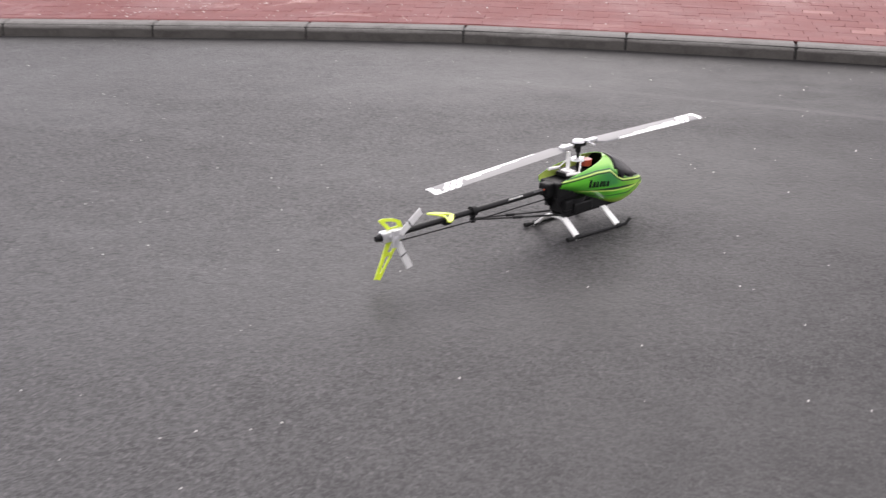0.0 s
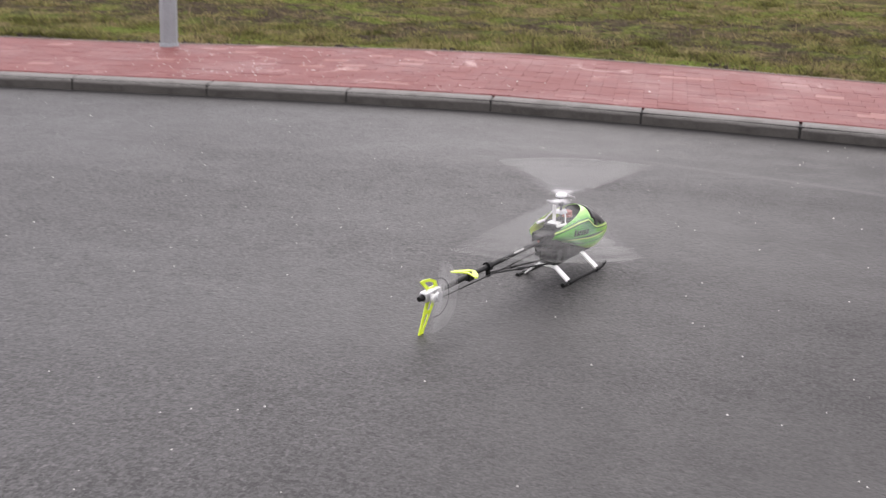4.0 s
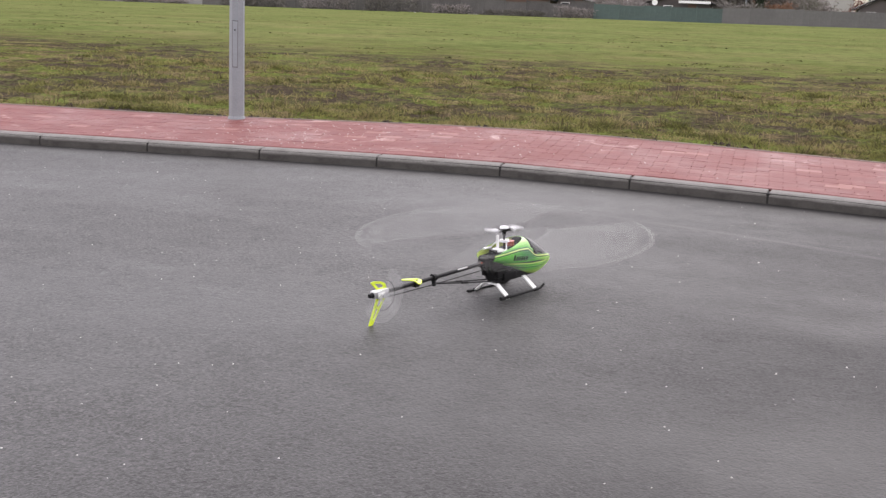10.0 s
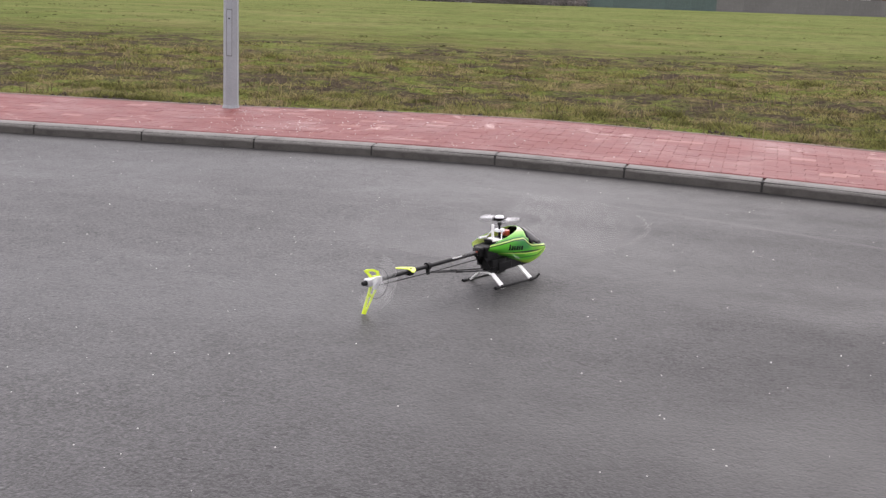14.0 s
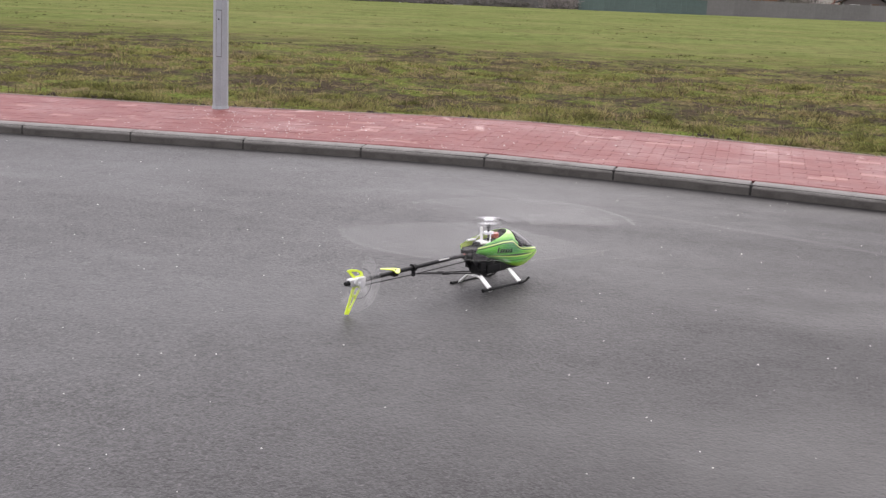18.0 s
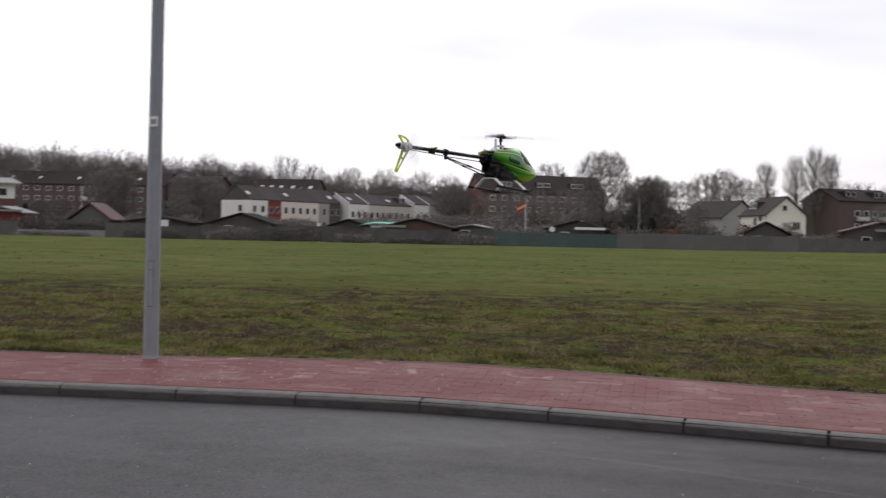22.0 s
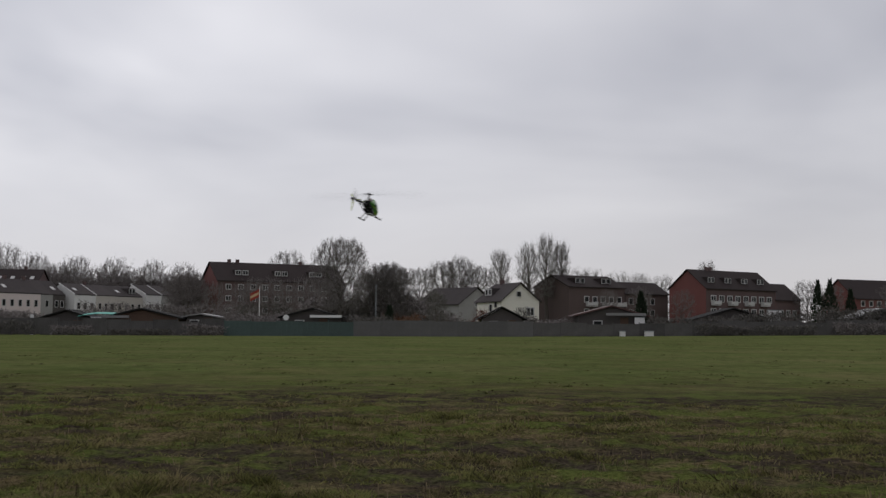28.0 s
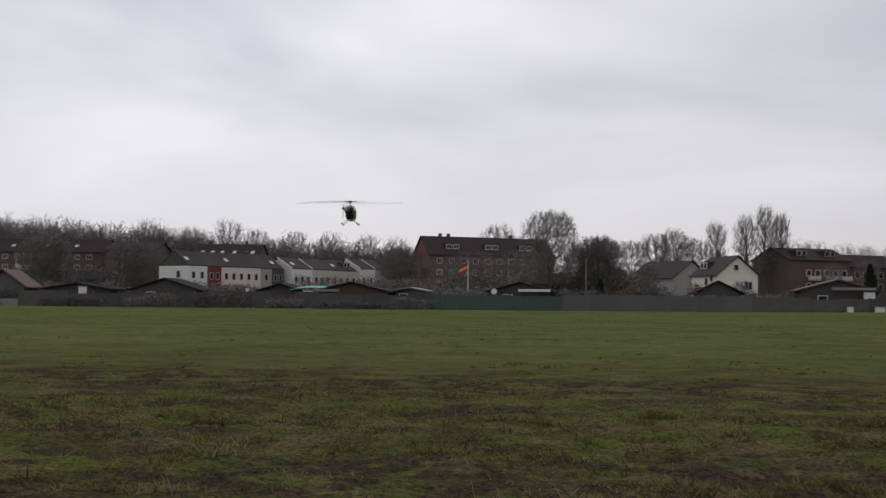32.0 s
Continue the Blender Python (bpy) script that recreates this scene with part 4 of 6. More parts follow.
def canopy_rings(hood=False):
    """Rings round the shell; with hood they leave out the opening over the mechanics, wide at the rear."""
    xs, top, bot = SHELL_X, SHELL_TOP, SHELL_BOT
    half = [0.058, 0.064, 0.069, 0.072, 0.074, 0.075, 0.075, 0.0745, 0.0735, 0.072, 0.070, 0.068, 0.065, 0.062, 0.058, 0.054, 0.049, 0.044, 0.039, 0.033, 0.020, 0.006]
    n, rings = 44, []
    for x, t, b, w in zip(xs, top, bot, half):
        c, h, ring = (t + b) / 2, (t - b) / 2, []
        away = float(np.interp(x, [-0.172, -0.10, -0.02, 0.055, 0.098], HOOD))
        for k in range(n + 1 if hood else n):
            a = radians(90 + away + (360 - 2 * away) * k / n) if hood else math.tau * k / n
            u, v = math.cos(a), math.sin(a)
            ring.append((x, w * math.copysign(abs(u) ** 0.8, u), c + h * math.copysign(abs(v) ** 0.85, v)))
        rings.append(ring)
    return xs, rings, n


def flank(x, z):
    """Half the canopy's width at that place."""
    xs, rings, n = canopy_rings()
    for a, b, ring, after in zip(xs, xs[1:], rings, rings[1:]):
        if a <= x <= b:
            f = (x - a) / (b - a)
            side = [(p[2] + (q[2] - p[2]) * f, p[1] + (q[1] - p[1]) * f) for p, q in zip(ring[:12], after[:12])]
            return float(np.interp(z, [u for u, v in side], [v for u, v in side]))
    return 0.07


def in_screen(p):
    return 0.095 < p.x < 0.29 and p.z > np.interp(p.x, [0.095, 0.13, 0.20, 0.29], [0.240, 0.178, 0.161, 0.147])


def canopy(parent):
    xs, rings, n = canopy_rings(True)
    for name, material, label in (("canopy", M_CANOPY, "glossy green and yellow painted shell with dark stripes"), ("windscreen", M_SCREEN, "smoked dark windscreen")):
        bm = bmesh.new()
        vs = [[bm.verts.new(p) for p in ring] for ring in rings]
        for i in range(len(xs) - 1):
            for k in range(n):
                corners = (vs[i][k], vs[i][k + 1], vs[i + 1][k + 1], vs[i + 1][k])
                if in_screen(sum((v.co for v in corners), Vector()) / 4) == (name == "windscreen"):
                    bm.faces.new(corners)
        if name == "canopy":
            bm.faces.new(vs[-1][:-1])
        bmesh.ops.remove_doubles(bm, verts=bm.verts[:], dist=0.00005)
        bmesh.ops.delete(bm, geom=[v for v in bm.verts if not v.link_faces], context="VERTS")
        ob = part(name, bm, material, parent, label, True)
        mod = ob.modifiers.new("shell", "SOLIDIFY")
        mod.thickness, mod.offset = 0.0022, -1
        if name == "canopy":
            ob.data.materials.append(M_INNER)
            mod.material_offset = 1
        if name == "canopy":
            sub = ob.modifiers.new("smooth", "SUBSURF")
            sub.levels = sub.render_levels = 1
    # dark bars where the maker's lettering stands, on both flanks
    for side in (-1, 1):
        bm = bmesh.new()
        for k in range(6):
            x = -0.040 + k * 0.0185
            wide = 0.0105 if k % 2 else 0.0085
            lift = 0.008 if k == 0 else 0
            foot = 0.1715 - 0.15 * (x + 0.04)
            quad = [(x, foot), (x + wide, foot - 0.0015), (x + wide + 0.004, foot + 0.0185 + lift), (x + 0.004, foot + 0.020 + lift)]
            vs = [bm.verts.new((u, side * (flank(u, v) + 0.0016), v)) for u, v in quad]
            ws = [bm.verts.new((u, side * (flank(u, v) - 0.003), v)) for u, v in quad]
            bm.faces.new(vs)
            bm.faces.new(ws[::-1])
            for i in range(4):
                bm.faces.new((vs[i], vs[(i + 1) % 4], ws[(i + 1) % 4], ws[i]))
        part("lettering_bars", bm, M_BLACK, parent, "dark slanted bars of a maker's mark")


def blade_mesh():
    """A main blade along +x: carbon grey with white stripes and a white tip; an aerofoil with rounded nose."""
    bm = bmesh.new()
    xs = [0.085, 0.11] + [0.12 + 0.01 * k for k in range(61)] + [0.728, 0.735]
    ys = [0.024, 0.018, 0.012, 0.006, -0.001, -0.008, -0.015, -0.022, -0.028, -0.031]
    thick = [0.0, 0.0009, 0.0017, 0.0024, 0.0029, 0.0033, 0.0035, 0.0032, 0.0022, 0.0]
    rings = []
    for x in xs:
        s = 0.55 if x < 0.1 else (0.8 if x < 0.12 else (0.86 if x > 0.73 else 1.0))
        up = [bm.verts.new((x, y * s, t)) for y, t in zip(ys, thick)]
        down = [bm.verts.new((x, y * s, -0.75 * t)) for y, t in zip(ys[1:-1], thick[1:-1])]
        rings.append(up + down[::-1])
    n = len(rings[0])
    for i in range(len(xs) - 1):
        x = (xs[i] + xs[i + 1]) / 2
        for k in range(n):
            f = bm.faces.new((rings[i][k], rings[i][(k + 1) % n], rings[i + 1][(k + 1) % n], rings[i + 1][k]))
            y = sum(v.co.y for v in f.verts) / 4
            # a white cap, a wedge that widens outwards along the leading edge, and two slashes beyond it
            wedge = 0.20 < x < 0.575 and y < -0.026 + 0.026 * (x - 0.2) / 0.36
            slash = any(abs(x - at - 1.1 * (0.018 + y)) < 0.010 for at in (0.585, 0.615, 0.645))
            f.material_index = 1 if x > 0.704 - 0.3 * y or wedge or slash or 0.155 < x < 0.163 and y > 0.004 else 0
    bm.faces.new(rings[0])
    bm.faces.new(rings[-1][::-1])
    return mesh_of("rotor_blade", bm, [M_BLADEGREY, M_WHITE])


TAIL_AT = (-0.919, -0.026, 0.1785)


def helicopter():
    h = thing("model_helicopter", pose(0, 0, 0), "green and black radio-controlled model helicopter with yellow fins", "model helicopter")
    canopy(h)
    # frame plates
    side = [(-0.165, 0.205), (-0.06, 0.215), (0.04, 0.20), (0.10, 0.165), (0.175, 0.085), (0.165, 0.066), (0.02, 0.062), (-0.115, 0.064), (-0.145, 0.110), (-0.178, 0.15)]
    for y in (-0.03, 0.03):
        bm = bmesh.new()
        plate(bm, side, 0.0025, "y", y)
        part("side_plate", bm, M_CARBON, h, "black carbon side plate")
    bm = bmesh.new()
    plate(bm, [(-0.128, -0.034), (0.17, -0.034), (0.17, 0.034), (-0.128, 0.034)], 0.006, "z", 0.066)
    part("base_plate", bm, M_BLACK, h)
    bm = bmesh.new()
    box(bm, 0.02, 0.16, -0.026, 0.026, 0.072, 0.118)
    bevelled(bm, 0.006)
    part("battery", bm, M_BLACK, h)
    bm = bmesh.new()
    tube(bm, [(-0.02, 0, 0.16), (-0.02, 0, 0.225)], 0.028, 18)
    part("motor", bm, M_BLACK, h)
    bm = bmesh.new()
    tube(bm, [(0.012, -0.004, 0.232), (0.012, -0.004, 0.254)], 0.022, 16)
    part("motor_cap", bm, M_RED, h, "dull red round cap")
    bm = bmesh.new()
    tube(bm, [(-0.07, 0, 0.118), (-0.07, 0, 0.136)], 0.062, 40)
    part("main_gear", bm, M_BLACK, h)
    for x, z in ((-0.12, 0.115), (-0.05, 0.205)):
        for y in (-0.042, 0.042):
            bm = bmesh.new()
            box(bm, x - 0.02, x + 0.02, y - 0.011, y + 0.011, z - 0.018, z + 0.018)
            bevelled(bm, 0.003, 1)
            part("servo", bm, M_BLACK, h)
    bm = bmesh.new()
    plate(bm, [(-0.11, -0.03), (0.02, -0.03), (0.02, 0.03), (-0.11, 0.03)], 0.014, "z", 0.218)
    part("bearing_block", bm, M_BLACK, h)
    # stack of electronics and gears behind the shell
    for x0, x1, y1, z0, z1 in ((-0.175, -0.09, 0.046, 0.150, 0.205), (-0.128, -0.085, 0.040, 0.078, 0.118), (-0.085, 0.015, 0.047, 0.072, 0.112)):
        bm = bmesh.new()
        box(bm, x0, x1, -y1, y1, z0, z1)
        bevelled(bm, 0.006)
        part("gear_housing", bm, M_BLACK, h)
    bm = bmesh.new()
    tube(bm, [(-0.028, 0, 0.12), (-0.028, 0, 0.31)], 0.0055, 12)
    part("main_shaft", bm, M_BLACK, h, "dark steel main shaft")
    bm = bmesh.new()
    tube(bm, [(-0.028, 0, 0.256), (-0.028, 0, 0.266)], [0.026, 0.022], 20)
    for a in (0, 120, 240):
        c, s = math.cos(radians(a)), math.sin(radians(a))
        tube(bm, [(-0.028 + 0.02 * c, 0.02 * s, 0.260), (-0.028 + 0.036 * c, 0.036 * s, 0.261)], 0.0035, 8)
    part("swashplate", bm, M_ALU, h, "silver swashplate")
    bm = bmesh.new()
    box(bm, -0.084, -0.074, -0.006, 0.006, 0.222, 0.298)
    box(bm, -0.094, -0.062, -0.024, 0.024, 0.222, 0.229)
    bevelled(bm, 0.001, 1)
    part("anti_rotation_guide", bm, M_WHITE, h, "white anti-rotation bracket")
    for y in (-0.05, 0.05):
        bm = bmesh.new()
        tube(bm, [(-0.075, y, 0.225), (-0.045, y * 0.6, 0.258)], 0.0025, 8)
        tube(bm, [(-0.13, y * 0.9, 0.232), (-0.07, y, 0.226)], 0.006, 8)
        part("control_arm", bm, M_WHITE, h, "white control arm")
    # tail
    bm = bmesh.new()
    tube(bm, [(-0.13, 0, 0.178), (-0.909, 0, 0.1785)], 0.0105, 18)
    part("tail_boom", bm, M_CARBON, h, "black carbon tail boom")
    for x, w, count, paint in ((-0.385, 0.009, 6, M_FRAME), (-0.262, 0.012, 3, M_MARK), (-0.215, 0.012, 2, M_RED)):
        bm = bmesh.new()
        for k in range(count):
            at = x + k * w * 1.3
            arc = [(0.0112 * math.cos(radians(a)), 0.1782 + 0.0112 * math.sin(radians(a))) for a in (128, 143, 158)]
            for (y0, z0), (y1, z1) in zip(arc, arc[1:]):
                bm.faces.new([bm.verts.new(p) for p in ((at, y0, z0), (at + w, y0, z0), (at + w, y1, z1), (at, y1, z1))])
        part("boom_marking", bm, paint, h, "small bars of unreadable lettering")
    bm = bmesh.new()
    box(bm, -0.205, -0.15, -0.024, 0.024, 0.156, 0.204)
    bevelled(bm, 0.006)
    part("boom_clamp", bm, M_BLACK, h)
    bm = bmesh.new()
    tube(bm, [(-0.540, 0, 0.178), (-0.558, 0, 0.178)], 0.018, 14)
    box(bm, -0.556, -0.542, -0.006, 0.006, 0.138, 0.172)
    part("brace_clamp", bm, M_BLACK, h)
    for y in (-0.03, 0.03):
        bm = bmesh.new()
        tube(bm, [(-0.549, y * 0.25, 0.150), (-0.13, y, 0.078)], 0.0036, 8)
        brace = part("boom_brace", bm, M_CARBON, h)
        bm = bmesh.new()
        tube(bm, [(-0.37, y * 0.57, 0.1192), (-0.33, y * 0.642, 0.1124)], 0.006, 8)
        part("brace_sleeve", bm, M_BLACK, brace)
    bm = bmesh.new()
    tube(bm, [(-0.15, -0.016, 0.150), (-0.549, -0.019, 0.152), (-0.887, -0.022, 0.161)], 0.0024, 6)
    part("tail_pushrod", bm, M_BLACK, h)
    at = pose(0.011, 0, -0.0215)
    bm = bmesh.new()
    box(bm, -0.962, -0.902, -0.016, 0.014, 0.182, 0.218)
    bevelled(bm, 0.005)
    box(bm, -0.917, -0.877, -0.018, 0.018, 0.184, 0.217)
    for z in (0.190, 0.210):
        tube(bm, [(-0.907, -0.021, z), (-0.907, 0.021, z)], 0.0032, 8)
    gear = part("tail_gearbox", bm, M_ALU, h, "silver tail gearbox")
    gear.matrix_basis = at
    bm = bmesh.new()
    tube(bm, [(-0.958, 0, 0.2), (-0.982, 0, 0.2)], [0.014, 0.009], 12)
    part("gearbox_cap", bm, M_BLACK, gear)
    # vertical fin, with a long slot in its lower blade
    outer = [(-0.867, 0.188), (-0.927, 0.188), (-0.940, 0.16), (-0.984, 0.062), (-0.962, 0.055), (-0.945, 0.082), (-0.902, 0.14), (-0.874, 0.175)]
    inner = [(-0.897, 0.170), (-0.917, 0.170), (-0.925, 0.155), (-0.964, 0.078), (-0.958, 0.078), (-0.944, 0.096), (-0.912, 0.142), (-0.900, 0.162)]
    bm = bmesh.new()
    plate(bm, outer, 0.004, "y", 0.006, [inner])
    plate(bm, [(-0.924, 0.128), (-0.914, 0.138), (-0.937, 0.145), (-0.947, 0.132)], 0.0035, "y", 0.006)
    part("vertical_fin", bm, M_NEON, h, "fluorescent yellow slotted fin").matrix_basis = at
    bm = bmesh.new()
    plate(bm, [(-0.867, 0.214), (-0.927, 0.214), (-0.967, 0.256), (-0.947, 0.259), (-0.907, 0.252), (-0.877, 0.238)], 0.004, "y", 0.006,
          [[(-0.887, 0.222), (-0.917, 0.222), (-0.942, 0.247), (-0.937, 0.248), (-0.912, 0.243), (-0.892, 0.234)]])
    part("upper_fin", bm, M_NEON, h).matrix_basis = at
    # horizontal stabiliser across the boom
    bm = bmesh.new()
    wing = [(-0.600, 0.0), (-0.606, -0.020), (-0.650, -0.062), (-0.684, -0.078), (-0.690, -0.066), (-0.668, -0.034), (-0.660, -0.018)]
    slot = [(-0.616, 0.0), (-0.619, -0.010), (-0.640, -0.040), (-0.655, -0.052), (-0.658, -0.048), (-0.650, -0.032), (-0.645, -0.012)]
    full = wing + [(-0.658, 0.0)] + [(u, -v) for u, v in wing[:0:-1]]
    cut = slot + [(-0.640, 0.0)] + [(u, -v) for u, v in slot[:0:-1]]
    plate(bm, [(-0.645 + (u + 0.6) * 0.7, v * 0.76) for u, v in full], 0.004, "z", 0.1895, [[(-0.645 + (u + 0.6) * 0.7, v * 0.40) for u, v in cut]])
    part("stabiliser", bm, M_NEON, h, "fluorescent yellow horizontal stabiliser")
    bm = bmesh.new()
    box(bm, -0.688, -0.656, -0.015, 0.015, 0.160, 0.1875)
    bevelled(bm, 0.003, 1)
    part("stabiliser_mount", bm, M_BLACK, h)
    # landing gear
    for name, x, xt in (("rear_strut", -0.123, -0.128), ("front_strut", 0.095, 0.084)):
        bm = bmesh.new()
        pts = [(-0.108, 0.006), (-0.100, 0.016), (-0.040, 0.066), (-0.02, 0.0685), (0.02, 0.0685), (0.04, 0.066), (0.100, 0.016), (0.108, 0.006)]
        low = [(y * 0.97, z - 0.006) for y, z in pts]
        rows = []
        for dx in (-0.013, 0.013):
            rows.append([bm.verts.new((x + dx + (xt - x) * min(1, z / 0.07), y, z)) for y, z in pts] + [bm.verts.new((x + dx + (xt - x) * min(1, max(0, z) / 0.07), y, z)) for y, z in low[::-1]])
        bm.faces.new(rows[0])
        bm.faces.new(rows[1][::-1])
        for k in range(len(rows[0])):
            j = (k + 1) % len(rows[0])
            bm.faces.new((rows[0][k], rows[0][j], rows[1][j], rows[1][k]))
        part(name, bm, M_WHITE, h, "white bow-shaped strut")
    for y in (-0.105, 0.105):
        bm = bmesh.new()
        tube(bm, [(-0.172, y, 0.0125), (0.115, y, 0.0025), (0.140, y, 0.005), (0.162, y, 0.018)], 0.006, 10)
        skid = part("skid", bm, M_BLACK, h, "black skid tube with upturned tip")
        for x in (-0.170, -0.123, 0.095):
            bm = bmesh.new()
            z = 0.0075 - 0.035 * x
            tube(bm, [(x - 0.012, y, z), (x + 0.012, y, z)], 0.0092, 10)
            part("skid_clamp", bm, M_BLACK, skid)
    # main rotor
    bm = bmesh.new()
    tube(bm, [(0, 0, -0.03), (0, 0, 0.008)], 0.010, 14)
    box(bm, -0.034, 0.034, -0.010, 0.010, -0.009, 0.007)
    rotor = part("main_rotor", bm, M_BLACK, h, "black rotor hub")
    bm = bmesh.new()
    tube(bm, [(0, 0, 0.008), (0, 0, 0.016)], [0.023, 0.020], 22)
    part("head_button", bm, M_ALU, rotor, "round silver head button")
    bm = bmesh.new()
    box(bm, 0.038, 0.098, -0.012, 0.012, -0.007, 0.008)
    bevelled(bm, 0.003, 1)
    tube(bm, [(0.045, -0.010, 0), (0.045, -0.040, -0.004)], 0.004, 8)
    grip = mesh_of("blade_grip", bm, M_ALU)
    for a in (0, 180):
        share("blade_grip", grip, rotor, pose(0, 0, 0, 0, 0, a))
    rotor.matrix_basis = pose(-0.028, 0, 0.316)
    me = blade_mesh()
    blades = []
    for a in (0, 180):
        m = pose(0, 0, 0, 0, 0, a) @ pose(0, 0, 0, -5 if a else 11, 1.7, 0)
        blades.append((share("rotor_blade", me, rotor, m), m))
    bm = bmesh.new()
    tube(bm, [(0, 0.01, 0), (0, -0.02, 0)], 0.009, 12)
    box(bm, -0.012, 0.012, -0.016, -0.004, -0.028, 0.028)
    tail = part("tail_rotor", bm, M_ALU, h, "silver tail rotor hub")
    tail.matrix_basis = pose(*TAIL_AT)
    bm = bmesh.new()
    plate(bm, [(-0.010, 0.020), (0.010, 0.020), (0.012, 0.055), (0.0125, 0.064), (0.0125, 0.071), (0.0115, 0.122), (-0.0115, 0.128), (-0.0125, 0.071), (-0.0125, 0.064), (-0.011, 0.055)], 0.003, "y", -0.012)
    # a dark band round the blade
    box(bm, -0.0128, 0.0128, -0.0142, -0.0098, 0.065, 0.070)
    bm.faces.ensure_lookup_table()
    for f in list(bm.faces)[-6:]:
        f.material_index = 1
    me = mesh_of("tail_blade", bm, [M_TAILBLADE, M_MARK])
    fins = []
    for a in (56, 153):
        m = pose(0, 0, 0, 0, a, 0)
        fins.append((share("tail_blade", me, tail, m), m))
    return h, rotor, tail, blades, fins


HELI_ROWS = [
    (0, 0.756, -3.234, -0.095, 1.2, -0.6, 48.9),
    (1.4, 0.756, -3.234, -0.095, 1.2, -0.6, 48.9),
    (2, 0.778, -3.275, -0.093, -0.2, -3.4, 58.9),
    (3, 0.774, -3.275, -0.094, 1.3, -3.5, 64.6),
    (4, 0.771, -3.281, -0.095, -0.3, -3.5, 64.4),
    (7, 0.790, -3.292, -0.095, -0.6, -3.6, 65.0),
    (9, 0.782, -3.273, -0.094, -0.4, -3.4, 64.2),
    (13, 0.781, -3.274, -0.095, -0.6, -3.0, 63.0),
    (17, 0.795, -3.311, -0.096, -0.4, -2.5, 62.1),
    (18.5, 0.790, -3.301, -0.095, -0.7, -2.7, 60.6),
    (18.8, 0.763, -3.302, 0.003, 1.5, -2.5, 61.1),
    (19, 0.663, -3.145, 0.070, 1.9, -0.9, 60.1),
    (19.5, 0.624, -3.248, 0.463, 5.2, -0.2, 61.0),
    (20, 0.652, -3.066, 0.984, 1.1, -0.2, 60.5),
    (20.5, 0.681, -2.908, 1.364, 1.3, -0.3, 60.5),
    (21, 0.710, -2.639, 1.499, 1.0, 0.6, 60.3),
    (21.5, 0.759, -2.279, 1.603, 2.8, 1.0, 61.7),
    (22, 0.887, -2.058, 1.650, -0.3, 1.3, 62.5),
    (22.5, 0.993, -1.394, 1.717, 4.3, 1.7, 61.8),
    (23, 1.270, -0.864, 1.619, 4.1, 1.4, 64.9),
    (23.5, 1.586, -0.034, 1.584, -1.6, 2.6, 64.0),
    (24, 1.794, 0.877, 1.682, -2.8, -1.0, 66.7),
    (24.5, 1.889, 2.157, 2.153, 3.2, 0.6, 65.9),
    (25, 2.039, 3.008, 2.736, 2.5, 1.0, 66.8),
    (25.5, 2.138, 4.291, 2.745, -0.1, 1.0, 74.6),
    (27.5, 1.964, 9.205, 2.448, -1.4, 0.4, 83.8),
    (28, 1.594, 10.152, 2.593, -1.7, -0.6, 79.3),
    (28.5, 1.111, 11.036, 2.700, -1.9, -1.5, 76.3),
    (29, 0.501, 11.779, 2.775, 2.4, -1.6, 76.0),
    (29.5, 0.030, 12.430, 2.836, 3.6, -1.6, 75.2),
    (30, -0.489, 13.357, 2.892, 3.3, -1.6, 74.5),
    (30.5, -0.800, 13.554, 2.699, 4.1, -1.7, 74.8),
    (31, -0.923, 13.629, 2.436, 2.2, -1.4, 80.7),
    (31.5, -1.085, 13.871, 2.431, -2.0, -1.3, 89.6),
    (32, -1.457, 13.878, 2.307, -1.1, -1.3, 97.3),
]


# degrees a thirtieth of a second by which the rotors turn, from their start to full speed
MAIN_SPEED = [(0, 0), (0.9, 0), (1, 2), (2, 31.2), (3, 46.3), (4, 69.2), (5, 100), (6.5, 145), (8, 172), (40, 172)]
TAIL_SPEED = [(0, 0), (0.85, 0), (1.2, 40), (1.8, 80), (4, 110), (6, 165), (40, 165)]


def turned(t, speed, most):
    """Degrees turned by t: what the hub makes, and what the blades turn beyond that once it is at its most."""
    total = over = 0.0
    for (a, u), (b, v) in zip(speed, speed[1:]):
        n = 24
        for k in range(n):
            e0, e1 = a + (b - a) * k / n, a + (b - a) * (k + 1) / n
            if t <= e0:
                break
            e = min(t, e1)
            w = u + (v - u) * ((e0 + e) / 2 - a) / (b - a)
            total += w * (e - e0) * FPS
            over += max(0.0, w - most) * (e - e0) * FPS
    return total - over, over


def motions():
    walk(HELI, [(t, pose(x, y, z, rx, ry, rz)) for t, x, y, z, rx, ry, rz in HELI_ROWS])
    steps = [k / FPS for k in range(32 * FPS + 1)]
    main = [(t, *turned(t, MAIN_SPEED, 86)) for t in steps]
    tail = [(t, *turned(t, TAIL_SPEED, 83)) for t in steps]
    walk(MAIN, [(t, pose(-0.028, 0, 0.316, 0, 0, 2 - a)) for t, a, b in main])
    walk(TAIL, [(t, pose(*TAIL_AT, 0, -a, 0)) for t, a, b in tail])
    for ob, m in BLADES:
        walk(ob, [(t, pose(0, 0, 0, 0, 0, -b) @ m) for t, a, b in main])
    for ob, m in TAIL_BLADES:
        walk(ob, [(t, pose(0, 0, 0, 0, -b, 0) @ m) for t, a, b in tail])


# ---- far side of the field: sheds, fences, houses, trees ----
def base_z(x, y=110):
    return field_z(x, min(y, 112))


WINDOWS = {}


